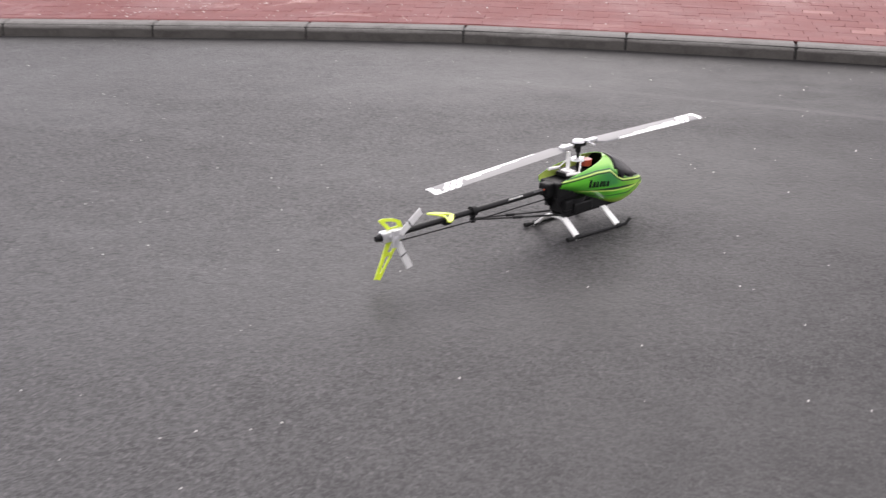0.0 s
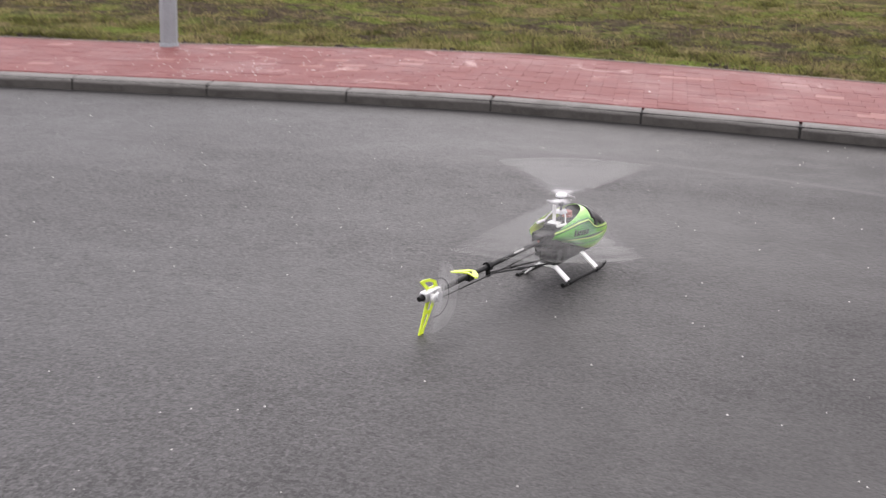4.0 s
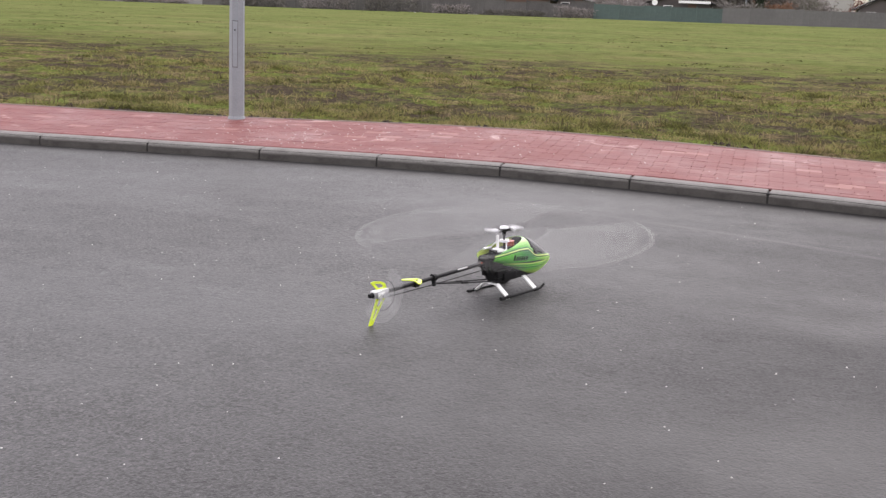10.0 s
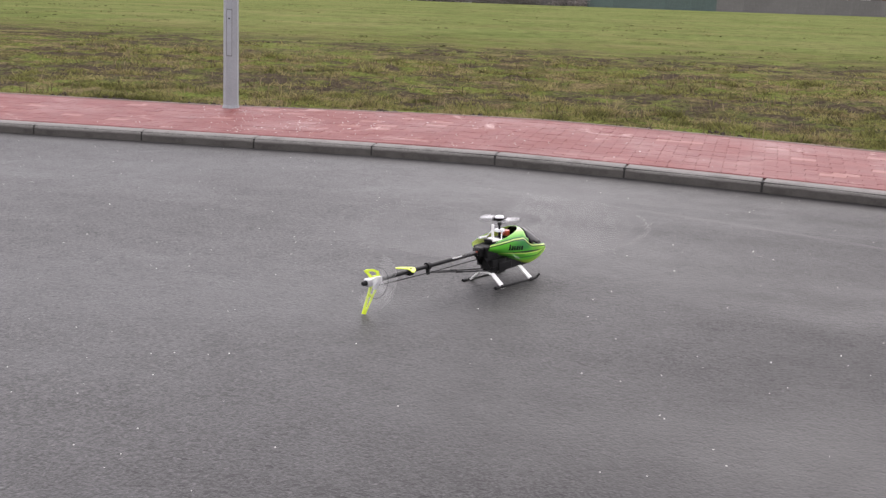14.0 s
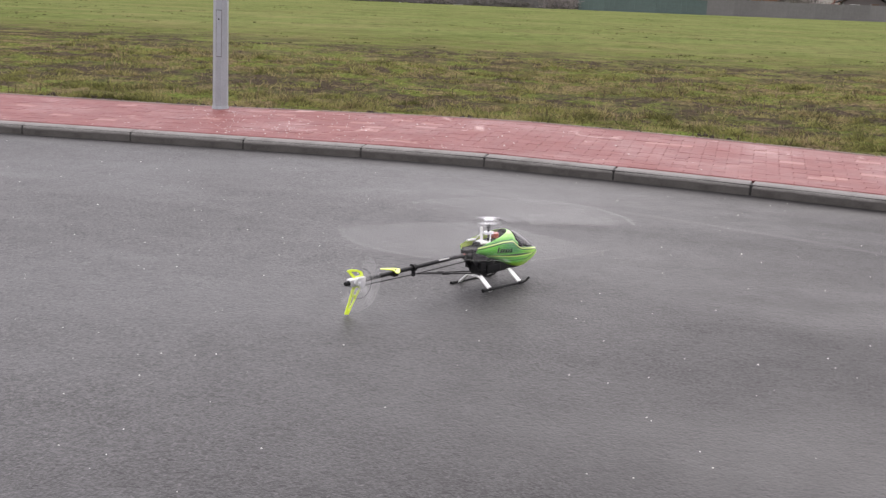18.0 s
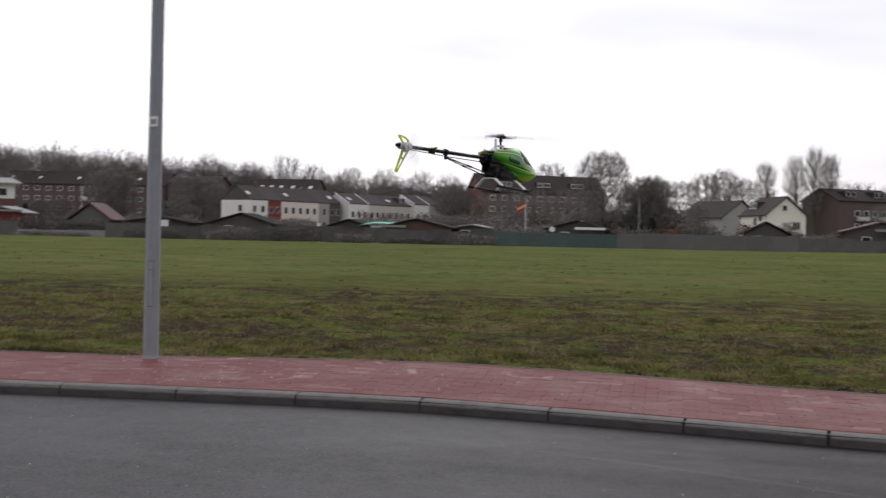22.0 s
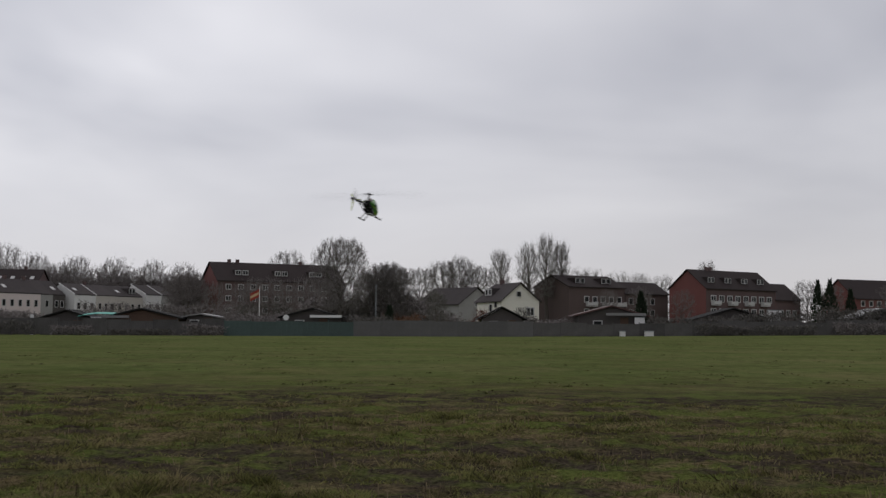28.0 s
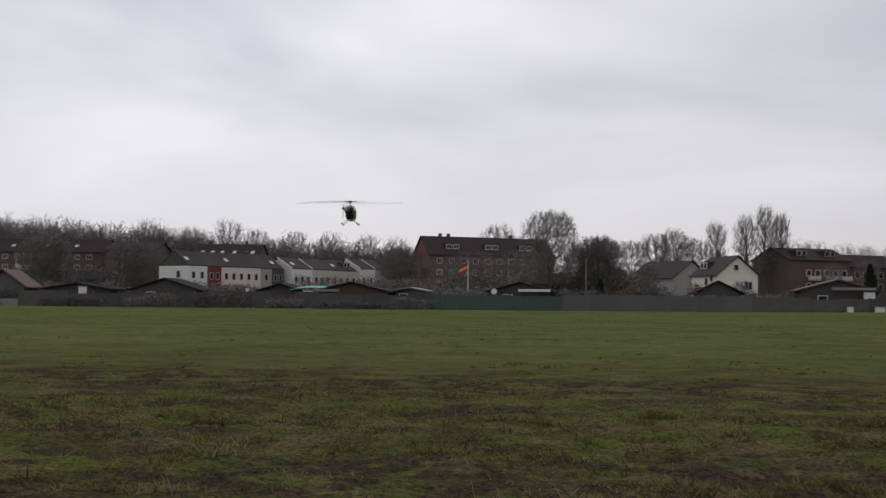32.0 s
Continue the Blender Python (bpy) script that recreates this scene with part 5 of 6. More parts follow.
def window(parent, x, z, w, h, m=None, frame=None):
    """A framed window lying on the wall y = 0 of its house, with its pane as a part of it."""
    key = (round(w, 2), round(h, 2))
    if key not in WINDOWS:
        bm = bmesh.new()
        t = 0.075 if w < 1.25 else 0.15
        ring = [(-w / 2, -h / 2), (w / 2, -h / 2), (w / 2, h / 2), (-w / 2, h / 2)]
        hole = [(-w / 2 + t, -h / 2 + t), (w / 2 - t, -h / 2 + t), (w / 2 - t, h / 2 - t), (-w / 2 + t, h / 2 - t)]
        plate(bm, ring, 0.10, "y", -0.03, [hole])
        if w > 1.3:
            box(bm, -0.05, 0.05, -0.07, 0.0, -h / 2 + t, h / 2 - t)
        a = mesh_of("window", bm, M_FRAME)
        bm = bmesh.new()
        box(bm, -w / 2 + t - 0.01, w / 2 - t + 0.01, -0.03, 0.005, -h / 2 + t - 0.01, h / 2 - t + 0.01)
        WINDOWS[key] = a, mesh_of("pane", bm, M_GLASS)
    a, b = WINDOWS[key]
    place = (m or Matrix()) @ pose(x, 0, z)
    win = share("window", a, parent, place)
    share("pane", b, win)


def house(m, length, depth, eave, ridge, wall, roof, label, wins=(), gable_left=(), gable_right=(), chimneys=(), dormers=(), skylights=(),
          name="house", category="house", group="", over=0.35, gable_wall=None, band=None, verge=None, apex_wall=None, balconies=()):
    """A house with a saddle roof; its space: front wall on y = 0 looking to -y, ridge along x."""
    h = thing(name, m, label, category, group)
    bm = bmesh.new()
    box(bm, 0, length, 0, depth, -1.0, eave)
    part("wall", bm, wall, h)
    for x, s in ((0, -1), (length, 1)):
        bm = bmesh.new()
        plate(bm, [(0.0, eave), (depth, eave), (depth / 2, ridge - 0.1)], 0.25, "x", x - s * 0.125)
        if gable_wall:
            plate(bm, [(0.0, -1.0), (depth, -1.0), (depth, eave), (0.0, eave)], 0.08, "x", x + s * 0.03)
        part("gable", bm, apex_wall or gable_wall or wall, h)
    run, rise = depth / 2, ridge - eave
    k = over / run
    for s in (0, 1):
        bm = bmesh.new()
        ya, yb = (-over, run) if s == 0 else (depth + over, run)
        za, zb = eave - rise * k + 0.06, ridge + 0.06
        vs = []
        for dz in (0, 0.18):
            vs.append([bm.verts.new(p) for p in ((-over, ya, za + dz), (length + over, ya, za + dz), (length + over, yb, zb + dz), (-over, yb, zb + dz))])
        bm.faces.new(vs[0])
        bm.faces.new(vs[1][::-1])
        for i in range(4):
            bm.faces.new((vs[0][i], vs[0][(i + 1) % 4], vs[1][(i + 1) % 4], vs[1][i]))
        part("roof", bm, roof, h)
    if verge:
        # pale verge boards on the front slope
        for x in (-over - 0.06, length + over + 0.06):
            bm = bmesh.new()
            za, zb = eave - rise * k + 0.1, ridge + 0.1
            plate(bm, [(-over - 0.05, za - 0.12), (-over - 0.05, za + 0.2), (run, zb + 0.2), (run, zb - 0.12)], 0.2, "x", x)
            part("verge_board", bm, verge, h)
    for x, z, w, t in wins:
        window(h, x, z, w, t)
    for y, z, w, t in gable_left:
        window(h, 0, z, w, t, pose(-0.07, y, 0, 0, 0, -90))
    for y, z, w, t in gable_right:
        window(h, 0, z, w, t, pose(length + 0.07, y, 0, 0, 0, 90))
    for x in chimneys:
        bm = bmesh.new()
        box(bm, x - 0.35, x + 0.35, run - 0.3, run + 0.3, ridge - 0.4, ridge + 0.9)
        part("chimney", bm, M_BRICKWALL, h)
    slope = math.atan2(rise, run)
    for x in skylights:
        y, z = run * 0.45, eave + rise * 0.45 + 0.26
        bm = bmesh.new()
        box(bm, -0.45, 0.45, -0.6, 0.6, -0.05, 0.03, pose(x, y, z, math.degrees(slope), 0, 0))
        part("skylight", bm, M_FRAME, h)
    for x, w in dormers:
        bm = bmesh.new()
        y0 = run * 0.25
        z0 = eave + rise * 0.25
        box(bm, x - w / 2, x + w / 2, y0, run, z0, z0 + 1.5)
        dorm = part("dormer", bm, roof, h)
        for dx in (-w / 4, w / 4):
            window(h, x + dx, z0 + 0.85, w * 0.42, 1.1, pose(0, y0 - 0.07, 0))
    for x0, x1, z in balconies:
        bm = bmesh.new()
        box(bm, x0, x1, -0.95, 0.0, z - 0.12, z)
        box(bm, x0, x1, -1.0, -0.92, z + 0.1, z + 0.75)
        for x in (x0, x1 - 0.08):
            box(bm, x, x + 0.08, -0.92, 0.0, z, z + 0.95)
        part("balcony", bm, M_FRAME, h, "white balcony with a solid rail")
    if band:
        z0, z1, mat = band
        bm = bmesh.new()
        box(bm, -0.06, length + 0.06, -0.06, 0.3, z0, z1)
        part("lower_wall", bm, mat, h)
    return h


def rows_of(x0, x1, n, levels, w, h):
    return [(x0 + (x1 - x0) * (k + 0.5) / n, z, w, h) for z in levels for k in range(n)]


def houses():
    # long brick apartment block with red gable
    house(pose(-41.3, 268, 0.2, 0, 0, 27.2), 30.6, 12, 11.4, 15.6, M_BRICKWALL, M_ROOFBROWN, "four-storey dark brick apartment block with red gable end", name="apartment_block", category="apartment block",
          wins=rows_of(1, 30, 10, (2.0, 4.7, 7.4, 10.0), 1.35, 1.3), gable_wall=M_BRICKRED, chimneys=(4.5, 6.5, 22), dormers=((6, 3.4), (15.5, 3.4), (24, 3.4)))
    # red block further along
    house(pose(64.6, 252, 0.9, 0, 0, 34.8), 22.8, 10.5, 9.4, 13.4, M_BRICKWALL, M_ROOFBROWN, "three-storey brick apartment block with bright red gable", name="apartment_block", category="apartment block",
          wins=rows_of(1, 22, 8, (1.8, 4.4, 7.2), 1.7, 1.5), gable_wall=M_BRICKRED, chimneys=(6, 7.2), dormers=((3, 2.2), (8.4, 2.2), (13.8, 2.2), (19.2, 2.2)), balconies=[(x, x + 2.2, z) for x in (1.6, 7.0, 12.4, 17.8) for z in (3.2, 5.9)])
    house(pose(83.4, 265.4, 0.9, 0, 0, 34.8), 9, 9.5, 7.4, 11.0, M_BRICKWALL, M_ROOFBROWN, "lower brick wing with dark roof", name="apartment_wing", category="apartment block", wins=rows_of(1, 8, 3, (1.8, 4.4), 1.4, 1.5))
    # brown block and its lower wing
    house(pose(35.8, 255, 0.8, 0, 0, 28), 15, 13.5, 9.6, 12.2, M_BROWNWALL, M_ROOFBROWN, "dark brown three-storey block with plain gable", name="apartment_block", category="apartment block",
          wins=rows_of(3.5, 14.5, 5, (1.8, 4.3, 7.0), 1.3, 1.4), dormers=((4, 2.6), (11, 2.6)), balconies=[(x, x + 2.6, z) for x in (4.4, 8.8, 12.2) for z in (2.9, 5.6)])
    house(pose(49.2, 262.1, 0.8, 0, 0, 28), 12, 10, 8.4, 11.0, M_BROWNWALL, M_ROOFBROWN, "lower dark brown brick wing", name="apartment_wing", category="apartment block", wins=rows_of(0.5, 8.5, 4, (1.8, 4.3, 6.8), 1.2, 1.4))
    house(pose(107, 280, 1.0, 0, 0, 26), 18, 11, 8.2, 12.7, M_BRICKRED, M_ROOFBROWN, "far red brick block with dark roof", name="apartment_block", category="apartment block", wins=rows_of(1, 17, 6, (1.8, 4.4, 7.0), 1.3, 1.4))
    # blocks in front of the wood
    house(pose(-182, 290, 0, 0, 0, 3), 52, 12, 12.4, 15.8, M_BRICKWALL, M_ROOFBROWN, "long dark brick apartment block before the wood", name="apartment_block", category="apartment block",
          wins=rows_of(2, 50, 15, (3.0, 5.8, 8.6, 11.2), 1.5, 1.25), skylights=(8, 16, 27, 36, 44))
    b = thing("balcony_tower", pose(-151.6, 288.6, 0), "white balcony column on a brick block", "balcony")
    bm = bmesh.new()
    for z in (2.2, 5.0, 7.8):
        box(bm, 0, 4.2, -0.1, 0.9, z, z + 1.1)
    for x in (0, 2.0, 4.0):
        box(bm, x, x + 0.2, -0.12, 0.1, 0, 12)
    part("balcony_rails", bm, M_RENDER, b)
    house(pose(-127, 288, 0, 0, 0, 3), 13, 11, 13.0, 14.9, M_BRICKWALL, M_ROOFBROWN, "small four-storey brick block among bare trees", name="apartment_block", category="apartment block",
          wins=rows_of(2.0, 11, 3, (4.0, 6.6, 9.2, 11.8), 1.5, 1.25))
    house(pose(-99, 272, 0, 0, 0, -2), 16, 11, 10.0, 13.8, M_BRICKWALL, M_ROOFBROWN, "brick house behind the terrace with a row of white roof windows", skylights=(2, 4.5, 7, 10, 12.5, 14.5), chimneys=(3, 12))
    # two rows of terraced houses
    base = dict(category="terraced house", group="terraced houses", name="terraced_house", over=0.0)

    def terrace(x, y, z, rz, at, length, eave, ridge, wall, label, upper, lower, **extra):
        c, d = math.cos(radians(rz)), math.sin(radians(rz))
        n = max(1, round(length / 2.4))
        wins = rows_of(0.25, length - 0.25, n, (upper,), 0.95, 1.45) + rows_of(0.25, length - 0.25, max(1, n - 1), (lower,), 1.1, 1.4)
        house(pose(x + at * c, y + at * d, z, 0, 0, rz), length, 9.4, eave, ridge, wall, M_ROOF, label, wins=wins, **extra, **base)

    row = (-86.85, 238, -0.4, 60)
    terrace(*row, 0, 5.1, 8.15, 11.2, M_RENDER, "white end terrace house with dark clad gable", 6.3, 3.4, apex_wall=M_SHED, gable_left=((3.0, 6.4, 1.2, 1.5),), skylights=(1.2,))
    terrace(*row, 5.12, 3.88, 8.13, 11.18, M_REDRENDER, "dark red rendered terrace house", 6.2, 3.3, chimneys=(0.6,))
    terrace(*row, 9.02, 11.2, 8.1, 11.15, M_PINK, "long pale pink rendered terrace house", 6.2, 3.3, chimneys=(5.4, 10.6), skylights=(3.0,))
    terrace(*row, 20.24, 3.36, 8.06, 11.1, M_GREYR, "grey rendered terrace house", 6.2, 3.3)
    terrace(*row, 23.62, 3.6, 8.02, 11.06, M_SHED, "dark grey end terrace house", 6.2, 3.3, skylights=(1.8,))
    row = (-71.42, 262, -0.3, 60)
    terrace(*row, 0, 6.42, 8.12, 10.55, M_RENDER, "white end terrace house with white gable", 5.8, 3.0, verge=M_RENDER, skylights=(2.0,))
    terrace(*row, 6.45, 6.1, 8.1, 10.52, M_BEIGE, "pale beige rendered terrace house", 5.8, 3.0, chimneys=(1.0,))
    terrace(*row, 12.58, 8.9, 8.07, 10.5, M_BEIGE, "wide pale beige rendered terrace house", 5.8, 3.0, skylights=(2.6,), dormers=((6.4, 2.2),))
    terrace(-60.3, 282, -0.3, 60, 0, 5.4, 8.7, 11.05, M_RENDER, "white terrace house with steep white gable", 5.9, 3.1, verge=M_RENDER, gable_left=((2.4, 6.8, 1.2, 1.2),))
    terrace(-60.3, 282, -0.3, 60, 5.45, 4.2, 8.65, 11.0, M_GREYR, "grey house at the end of the terrace", 5.9, 3.1)
    # cream house with its gable to the field, and one behind
    house(pose(13.12, 200.9, 0.5, 0, 0, -72), 11, 6.6, 5.3, 8.1, M_CREAM, M_ROOF, "cream rendered house with gable towards the field", wins=[(6.4, 4.2, 1.2, 1.2), (8.6, 2.4, 1.6, 2.0), (8.6, 4.8, 1.2, 1.2)],
          gable_right=((5.0, 3.6, 1.4, 1.4), (3.0, 6.4, 0.8, 0.9)), chimneys=(3.2,), dormers=((3.4, 3.0),))
    house(pose(3.2, 227, 0.5, 0, 0, -55), 13, 8.5, 5.2, 8.2, M_GREYR, M_ROOF, "grey house with dark roof behind bare shrubs", gable_right=((4.2, 5.4, 1.3, 1.4),), wins=[(8, 3.6, 1.4, 1.4)])
    # two-storey building at the end of the allotments
    house(pose(-112.2, 129.5, 0.2, 0, 0, 44), 30, 10, 6.9, 7.7, M_RENDER, M_ROOFPALE, "two-storey building, white above and brick below", wins=rows_of(1, 29.5, 12, (5.7,), 1.2, 1.1) + rows_of(1, 29, 8, (2.6,), 1.4, 1.4),
          name="clubhouse", category="building", band=(-1.0, 4.8, M_BRICKDULL), over=0.8)


def shed(x0, x1, y, eave, apex, wall, roof, label, depth=4.0, mid=0.5, strip=None, door=True):
    z = base_z((x0 + x1) / 2, y) - 0.1
    h = thing("garden_shed", pose(x0, y, z), label, "shed", "allotment sheds")
    w = x1 - x0
    c = w * mid
    e, a = eave - z, apex - z
    bm = bmesh.new()
    plate(bm, [(0.15, -0.3), (w - 0.15, -0.3), (w - 0.15, e), (c, a - 0.08), (0.15, e)], depth, "y", depth / 2)
    part("wall", bm, wall, h)
    for xa, xb, za, zb in ((-0.3, c, e - 0.1, a), (w + 0.3, c, e - 0.1, a)):
        bm = bmesh.new()
        vs = [[bm.verts.new(p) for p in ((xa, -0.35, za + d), (xb, -0.35, zb + d), (xb, depth + 0.3, zb + d), (xa, depth + 0.3, za + d))] for d in (0, 0.12)]
        bm.faces.new(vs[0])
        bm.faces.new(vs[1][::-1])
        for i in range(4):
            bm.faces.new((vs[0][i], vs[0][(i + 1) % 4], vs[1][(i + 1) % 4], vs[1][i]))
        part("roof", bm, roof, h)
    if door:
        bm = bmesh.new()
        box(bm, w * 0.62, w * 0.62 + 0.8, -0.05, 0.02, -0.2, min(1.9, e - 0.1))
        part("door", bm, M_SHEDBROWN, h)
        window(h, w * 0.3, min(1.3, e - 0.5), 0.9, 0.6)
    if strip:
        xa, xb, zz, mat = strip
        bm = bmesh.new()
        box(bm, xa - x0, xb - x0, -0.75, -0.36, zz - z - 0.12, zz - z + 0.12)
        part("fascia", bm, mat, h, "pale fascia board")
    return h


def allotments():
    shed(-46.0, -39.0, 112, 2.0, 3.05, M_SHED, M_TAR, "dark wooden garden shed with low roof")
    shed(-33.4, -28.2, 112, 1.85, 2.65, M_SHED, M_TAR, "dark garden shed with pointed roof")
    shed(-27.4, -20.0, 112, 2.0, 2.85, M_SHEDBROWN, M_TAR, "wide brown shed with shallow dark roof", strip=(-27.4, -24.8, 2.1, M_ROOFPALE))
    shed(-19.7, -16.8, 113, 2.2, 2.4, M_SHED, M_ROOFPALE, "flat shed with pale roof edge")
    shed(-10.4, -4.5, 112, 2.2, 3.0, M_SHED, M_TAR, "black shed with white fascia strip", strip=(-7.6, -4.6, 2.3, M_WHITE))
    shed(8.7, 12.9, 112, 2.2, 3.3, M_SHED, M_TAR, "dark shed with steep roof")
    shed(18.0, 24.8, 112, 2.6, 3.5, M_SHED, M_ROOFRED, "shed with dull red roof and pale lean-to", strip=(20.8, 24.6, 2.75, M_ROOFPALE))
    shed(29.6, 37.4, 113, 2.3, 3.4, M_SHED, M_TAR, "low dark shed with rounded black roof")
    shed(45.5, 50.6, 113, 2.6, 3.5, M_SHED, M_ROOFPALE, "dark shed with pale sheet roof")
    shed(54.2, 59.0, 114, 2.6, 3.2, M_SHED, M_ROOFPALE, "dark shed with pale sheet roof")
    shed(-62.4, -57.6, 113, 2.1, 3.8, M_FENCEGREY, M_ROOFRED, "grey garden house with red-brown pitched roof", door=False, depth=3.0)
    shed(-75.4, -70.4, 117, 2.7, 3.3, M_REDRENDER, M_ROOFPALE, "red garden house with pale shallow roof", strip=(-75.7, -70.1, 2.9, M_ROOFPALE), depth=3.0)
    shed(-55.6, -48.6, 113, 2.0, 2.5, M_SHED, M_TAR, "low dark shed behind a wire fence")
    # turquoise tarpaulin slung between two sheds
    t = thing("tarpaulin", pose(-29.6, 111.2, base_z(-28)), "turquoise tarpaulin roof on thin posts", "tarpaulin")
    bm = bmesh.new()
    pts = [[bm.verts.new((x, y, 1.75 + 0.25 * math.sin(x * 1.1) * 0.5 + y * 0.12 + 0.3 * (x / 3.4))) for y in (0, 0.7, 1.4)] for x in (0, 0.8, 1.7, 2.5, 3.4)]
    for a, b in zip(pts, pts[1:]):
        for k in range(2):
            bm.faces.new((a[k], a[k + 1], b[k + 1], b[k]))
    sheet = part("sheet", bm, M_TURQ, t)
    sheet.modifiers.new("thick", "SOLIDIFY").thickness = 0.03
    for x in (0.05, 3.35):
        bm = bmesh.new()
        tube(bm, [(x, 0.1, -0.2), (x, 0.1, 1.75 + 0.3 * x / 3.4)], 0.04, 8)
        part("post", bm, M_FENCE, t)
    # fences along the field
    runs = ((-90, -66.5, 1.75, M_FENCE, "dark weathered board fence", 2.2), (-66.5, -56.5, 0.75, M_ROOFPALE, "low pale garden wall", 2.2), (-56.5, -46.2, 1.5, M_FENCE, "dark weathered board fence", 2.3),
            (-46.2, -15.4, 1.55, M_FENCE, "dark brown board fence", 2.2), (-15.4, -3.3, 1.45, M_FENCEGREEN, "fence hung with green windbreak mesh", 2.4), (-3.3, 13.6, 1.55, M_FENCEGREY, "grey weathered panel fence", 2.4),
            (13.6, 28.6, 1.25, M_FENCE, "low dark board fence", 2.5), (28.6, 62, 1.45, M_FENCE, "dark board fence under hedges", 2.6))
    rng = random.Random(3)
    for a, b, h, mat, label, wide in runs:
        n = max(1, round((b - a) / wide))
        f = thing("fence", pose(a, 109.5, base_z((a + b) / 2, 109.5)), label, "fence", "field fences")
        slope = (base_z(b) - base_z(a)) / (b - a)
        step = (b - a) / n
        bm = bmesh.new()
        front, k = [], 10
        for j in range(k):
            y = -0.02 if j % 2 else 0.0
            front += [(step * j / k, y), (step * (j + 1) / k - 0.004, y)]
        plate(bm, front + [(step, 0.05), (0, 0.05)], h, "z", h / 2)
        panel = mesh_of("fence_panel", bm, mat)
        uneven = 0.16 if mat is M_FENCE else 0.04
        bm = bmesh.new()
        box(bm, -0.05, 0.05, -0.05, 0.05, -0.6, h + 0.06)
        post = mesh_of("fence_post", bm, mat)
        mid = (b - a) / 2
        for j in range(n):
            z = slope * (j * step + step / 2 - mid)
            share("fence_panel", panel, f, pose(j * step, rng.uniform(-0.04, 0.04), z - 0.1 + rng.uniform(-uneven, uneven)))
            share("fence_post", post, f, pose(j * step, 0.02, z - 0.05))
    # flag on its pole
    f = thing("flagpole", pose(-14.5, 128, base_z(-14)), "white flagpole with a small red and gold striped flag", "flag")
    bm = bmesh.new()
    tube(bm, [(0, 0, -0.3), (0, 0, 5.3)], [0.05, 0.035], 8)
    part("pole", bm, M_WHITE, f)
    for k, mat in enumerate((M_CLOTH_RED, M_CLOTH_GOLD, M_CLOTH_RED)):
        bm = bmesh.new()
        rows = [[bm.verts.new((-x, 0.10 * math.sin(x * 5), 5.0 - 0.29 * k - dz - 0.55 * x)) for dz in (0, 0.29)] for x in (0.05, 0.3, 0.55, 0.8, 1.0)]
        for a, b in zip(rows, rows[1:]):
            bm.faces.new((a[0], a[1], b[1], b[0]))
        ob = part("flag_stripe", bm, mat, f)
        ob.modifiers.new("thick", "SOLIDIFY").thickness = 0.015
    a = thing("antenna_pole", pose(-1.7, 124, base_z(-1.7)), "thin pale metal antenna pole", "pole")
    bm = bmesh.new()
    tube(bm, [(0, 0, -0.3), (0, 0, 5.4)], [0.06, 0.045], 8)
    part("mast", bm, M_GALV, a)
    # white oddments by the fence
    for x, y, z, sx, sz, label in ((-50.8, 111.2, 0.0, 0.7, 1.95, "pale upright board beside a garden shed"), (-27.7, 110.6, 0.0, 0.9, 1.7, "pale board leaning by a shed"), (24.4, 108.6, 0.0, 0.8, 0.45, "white box lying by the fence"), (21.9, 108.6, 0.0, 0.5, 0.45, "small white box by the fence"), (23.9, 110.6, 0.0, 0.9, 1.75, "pale upright cabinet beside the fence"),
                                   (37.4, 112.3, 0.0, 1.2, 2.4, "white box-shaped hut wall")):
        b = thing("white_box", pose(x, y, base_z(x, y) + z), label, "box")
        bm = bmesh.new()
        box(bm, -sx / 2, sx / 2, 0, 0.5, -0.05, sz)
        bevelled(bm, 0.04, 1)
        part("body", bm, M_RENDER, b)
        bm = bmesh.new()
        box(bm, -sx / 2 - 0.03, sx / 2 + 0.03, -0.03, 0.53, sz, sz + 0.06)
        part("lid", bm, M_GALV, b)
    m = thing("white_marker", pose(-9.75, 110.2, base_z(-9.7)), "round white disc on a short post above the fence", "sign")
    bm = bmesh.new()
    tube(bm, [(0, 0, -0.2), (0, 0, 1.75)], 0.03, 8)
    part("post", bm, M_FENCE, m)
    bm = bmesh.new()
    tube(bm, [(0, -0.06, 1.72), (0, 0.0, 1.72)], 0.27, 16)
    part("disc", bm, M_WHITE, m)
    for x, y in ((5.2, 140), (1.6, 150), (3.9, 141)):
        car(x, y)
    # pale garden figure-like post among the beds
    p = thing("garden_post", pose(-33.9, 111.4, base_z(-34)), "white painted wooden garden post", "post")
    bm = bmesh.new()
    box(bm, -0.16, 0.16, -0.1, 0.1, -0.2, 1.9)
    box(bm, -0.26, 0.26, -0.12, 0.12, 0.3, 0.95)
    bevelled(bm, 0.04, 1)
    part("body", bm, M_RENDER, p)


def car(x, y):
    c = thing("parked_car", pose(x, y, base_z(x, y)), "white parked car behind the fence", "car", "parked cars")
    bm = bmesh.new()
    plate(bm, [(-2.1, 0.35), (2.1, 0.35), (2.15, 0.8), (1.3, 0.95), (0.7, 1.45), (-1.1, 1.5), (-1.9, 1.0), (-2.15, 0.9)], 1.7, "y", 0)
    bevelled(bm, 0.06, 1)
    part("body", bm, M_WHITE, c)
    bm = bmesh.new()
    plate(bm, [(-1.6, 0.98), (1.1, 0.98), (0.6, 1.38), (-1.05, 1.42)], 1.74, "y", 0)
    part("side_glass", bm, M_GLASS, c)
    for wx in (-1.3, 1.3):
        for wy in (-0.8, 0.8):
            bm = bmesh.new()
            tube(bm, [(wx, wy - 0.1, 0.32), (wx, wy + 0.1, 0.32)], 0.32, 14)
            part("wheel", bm, M_BLACK, c)


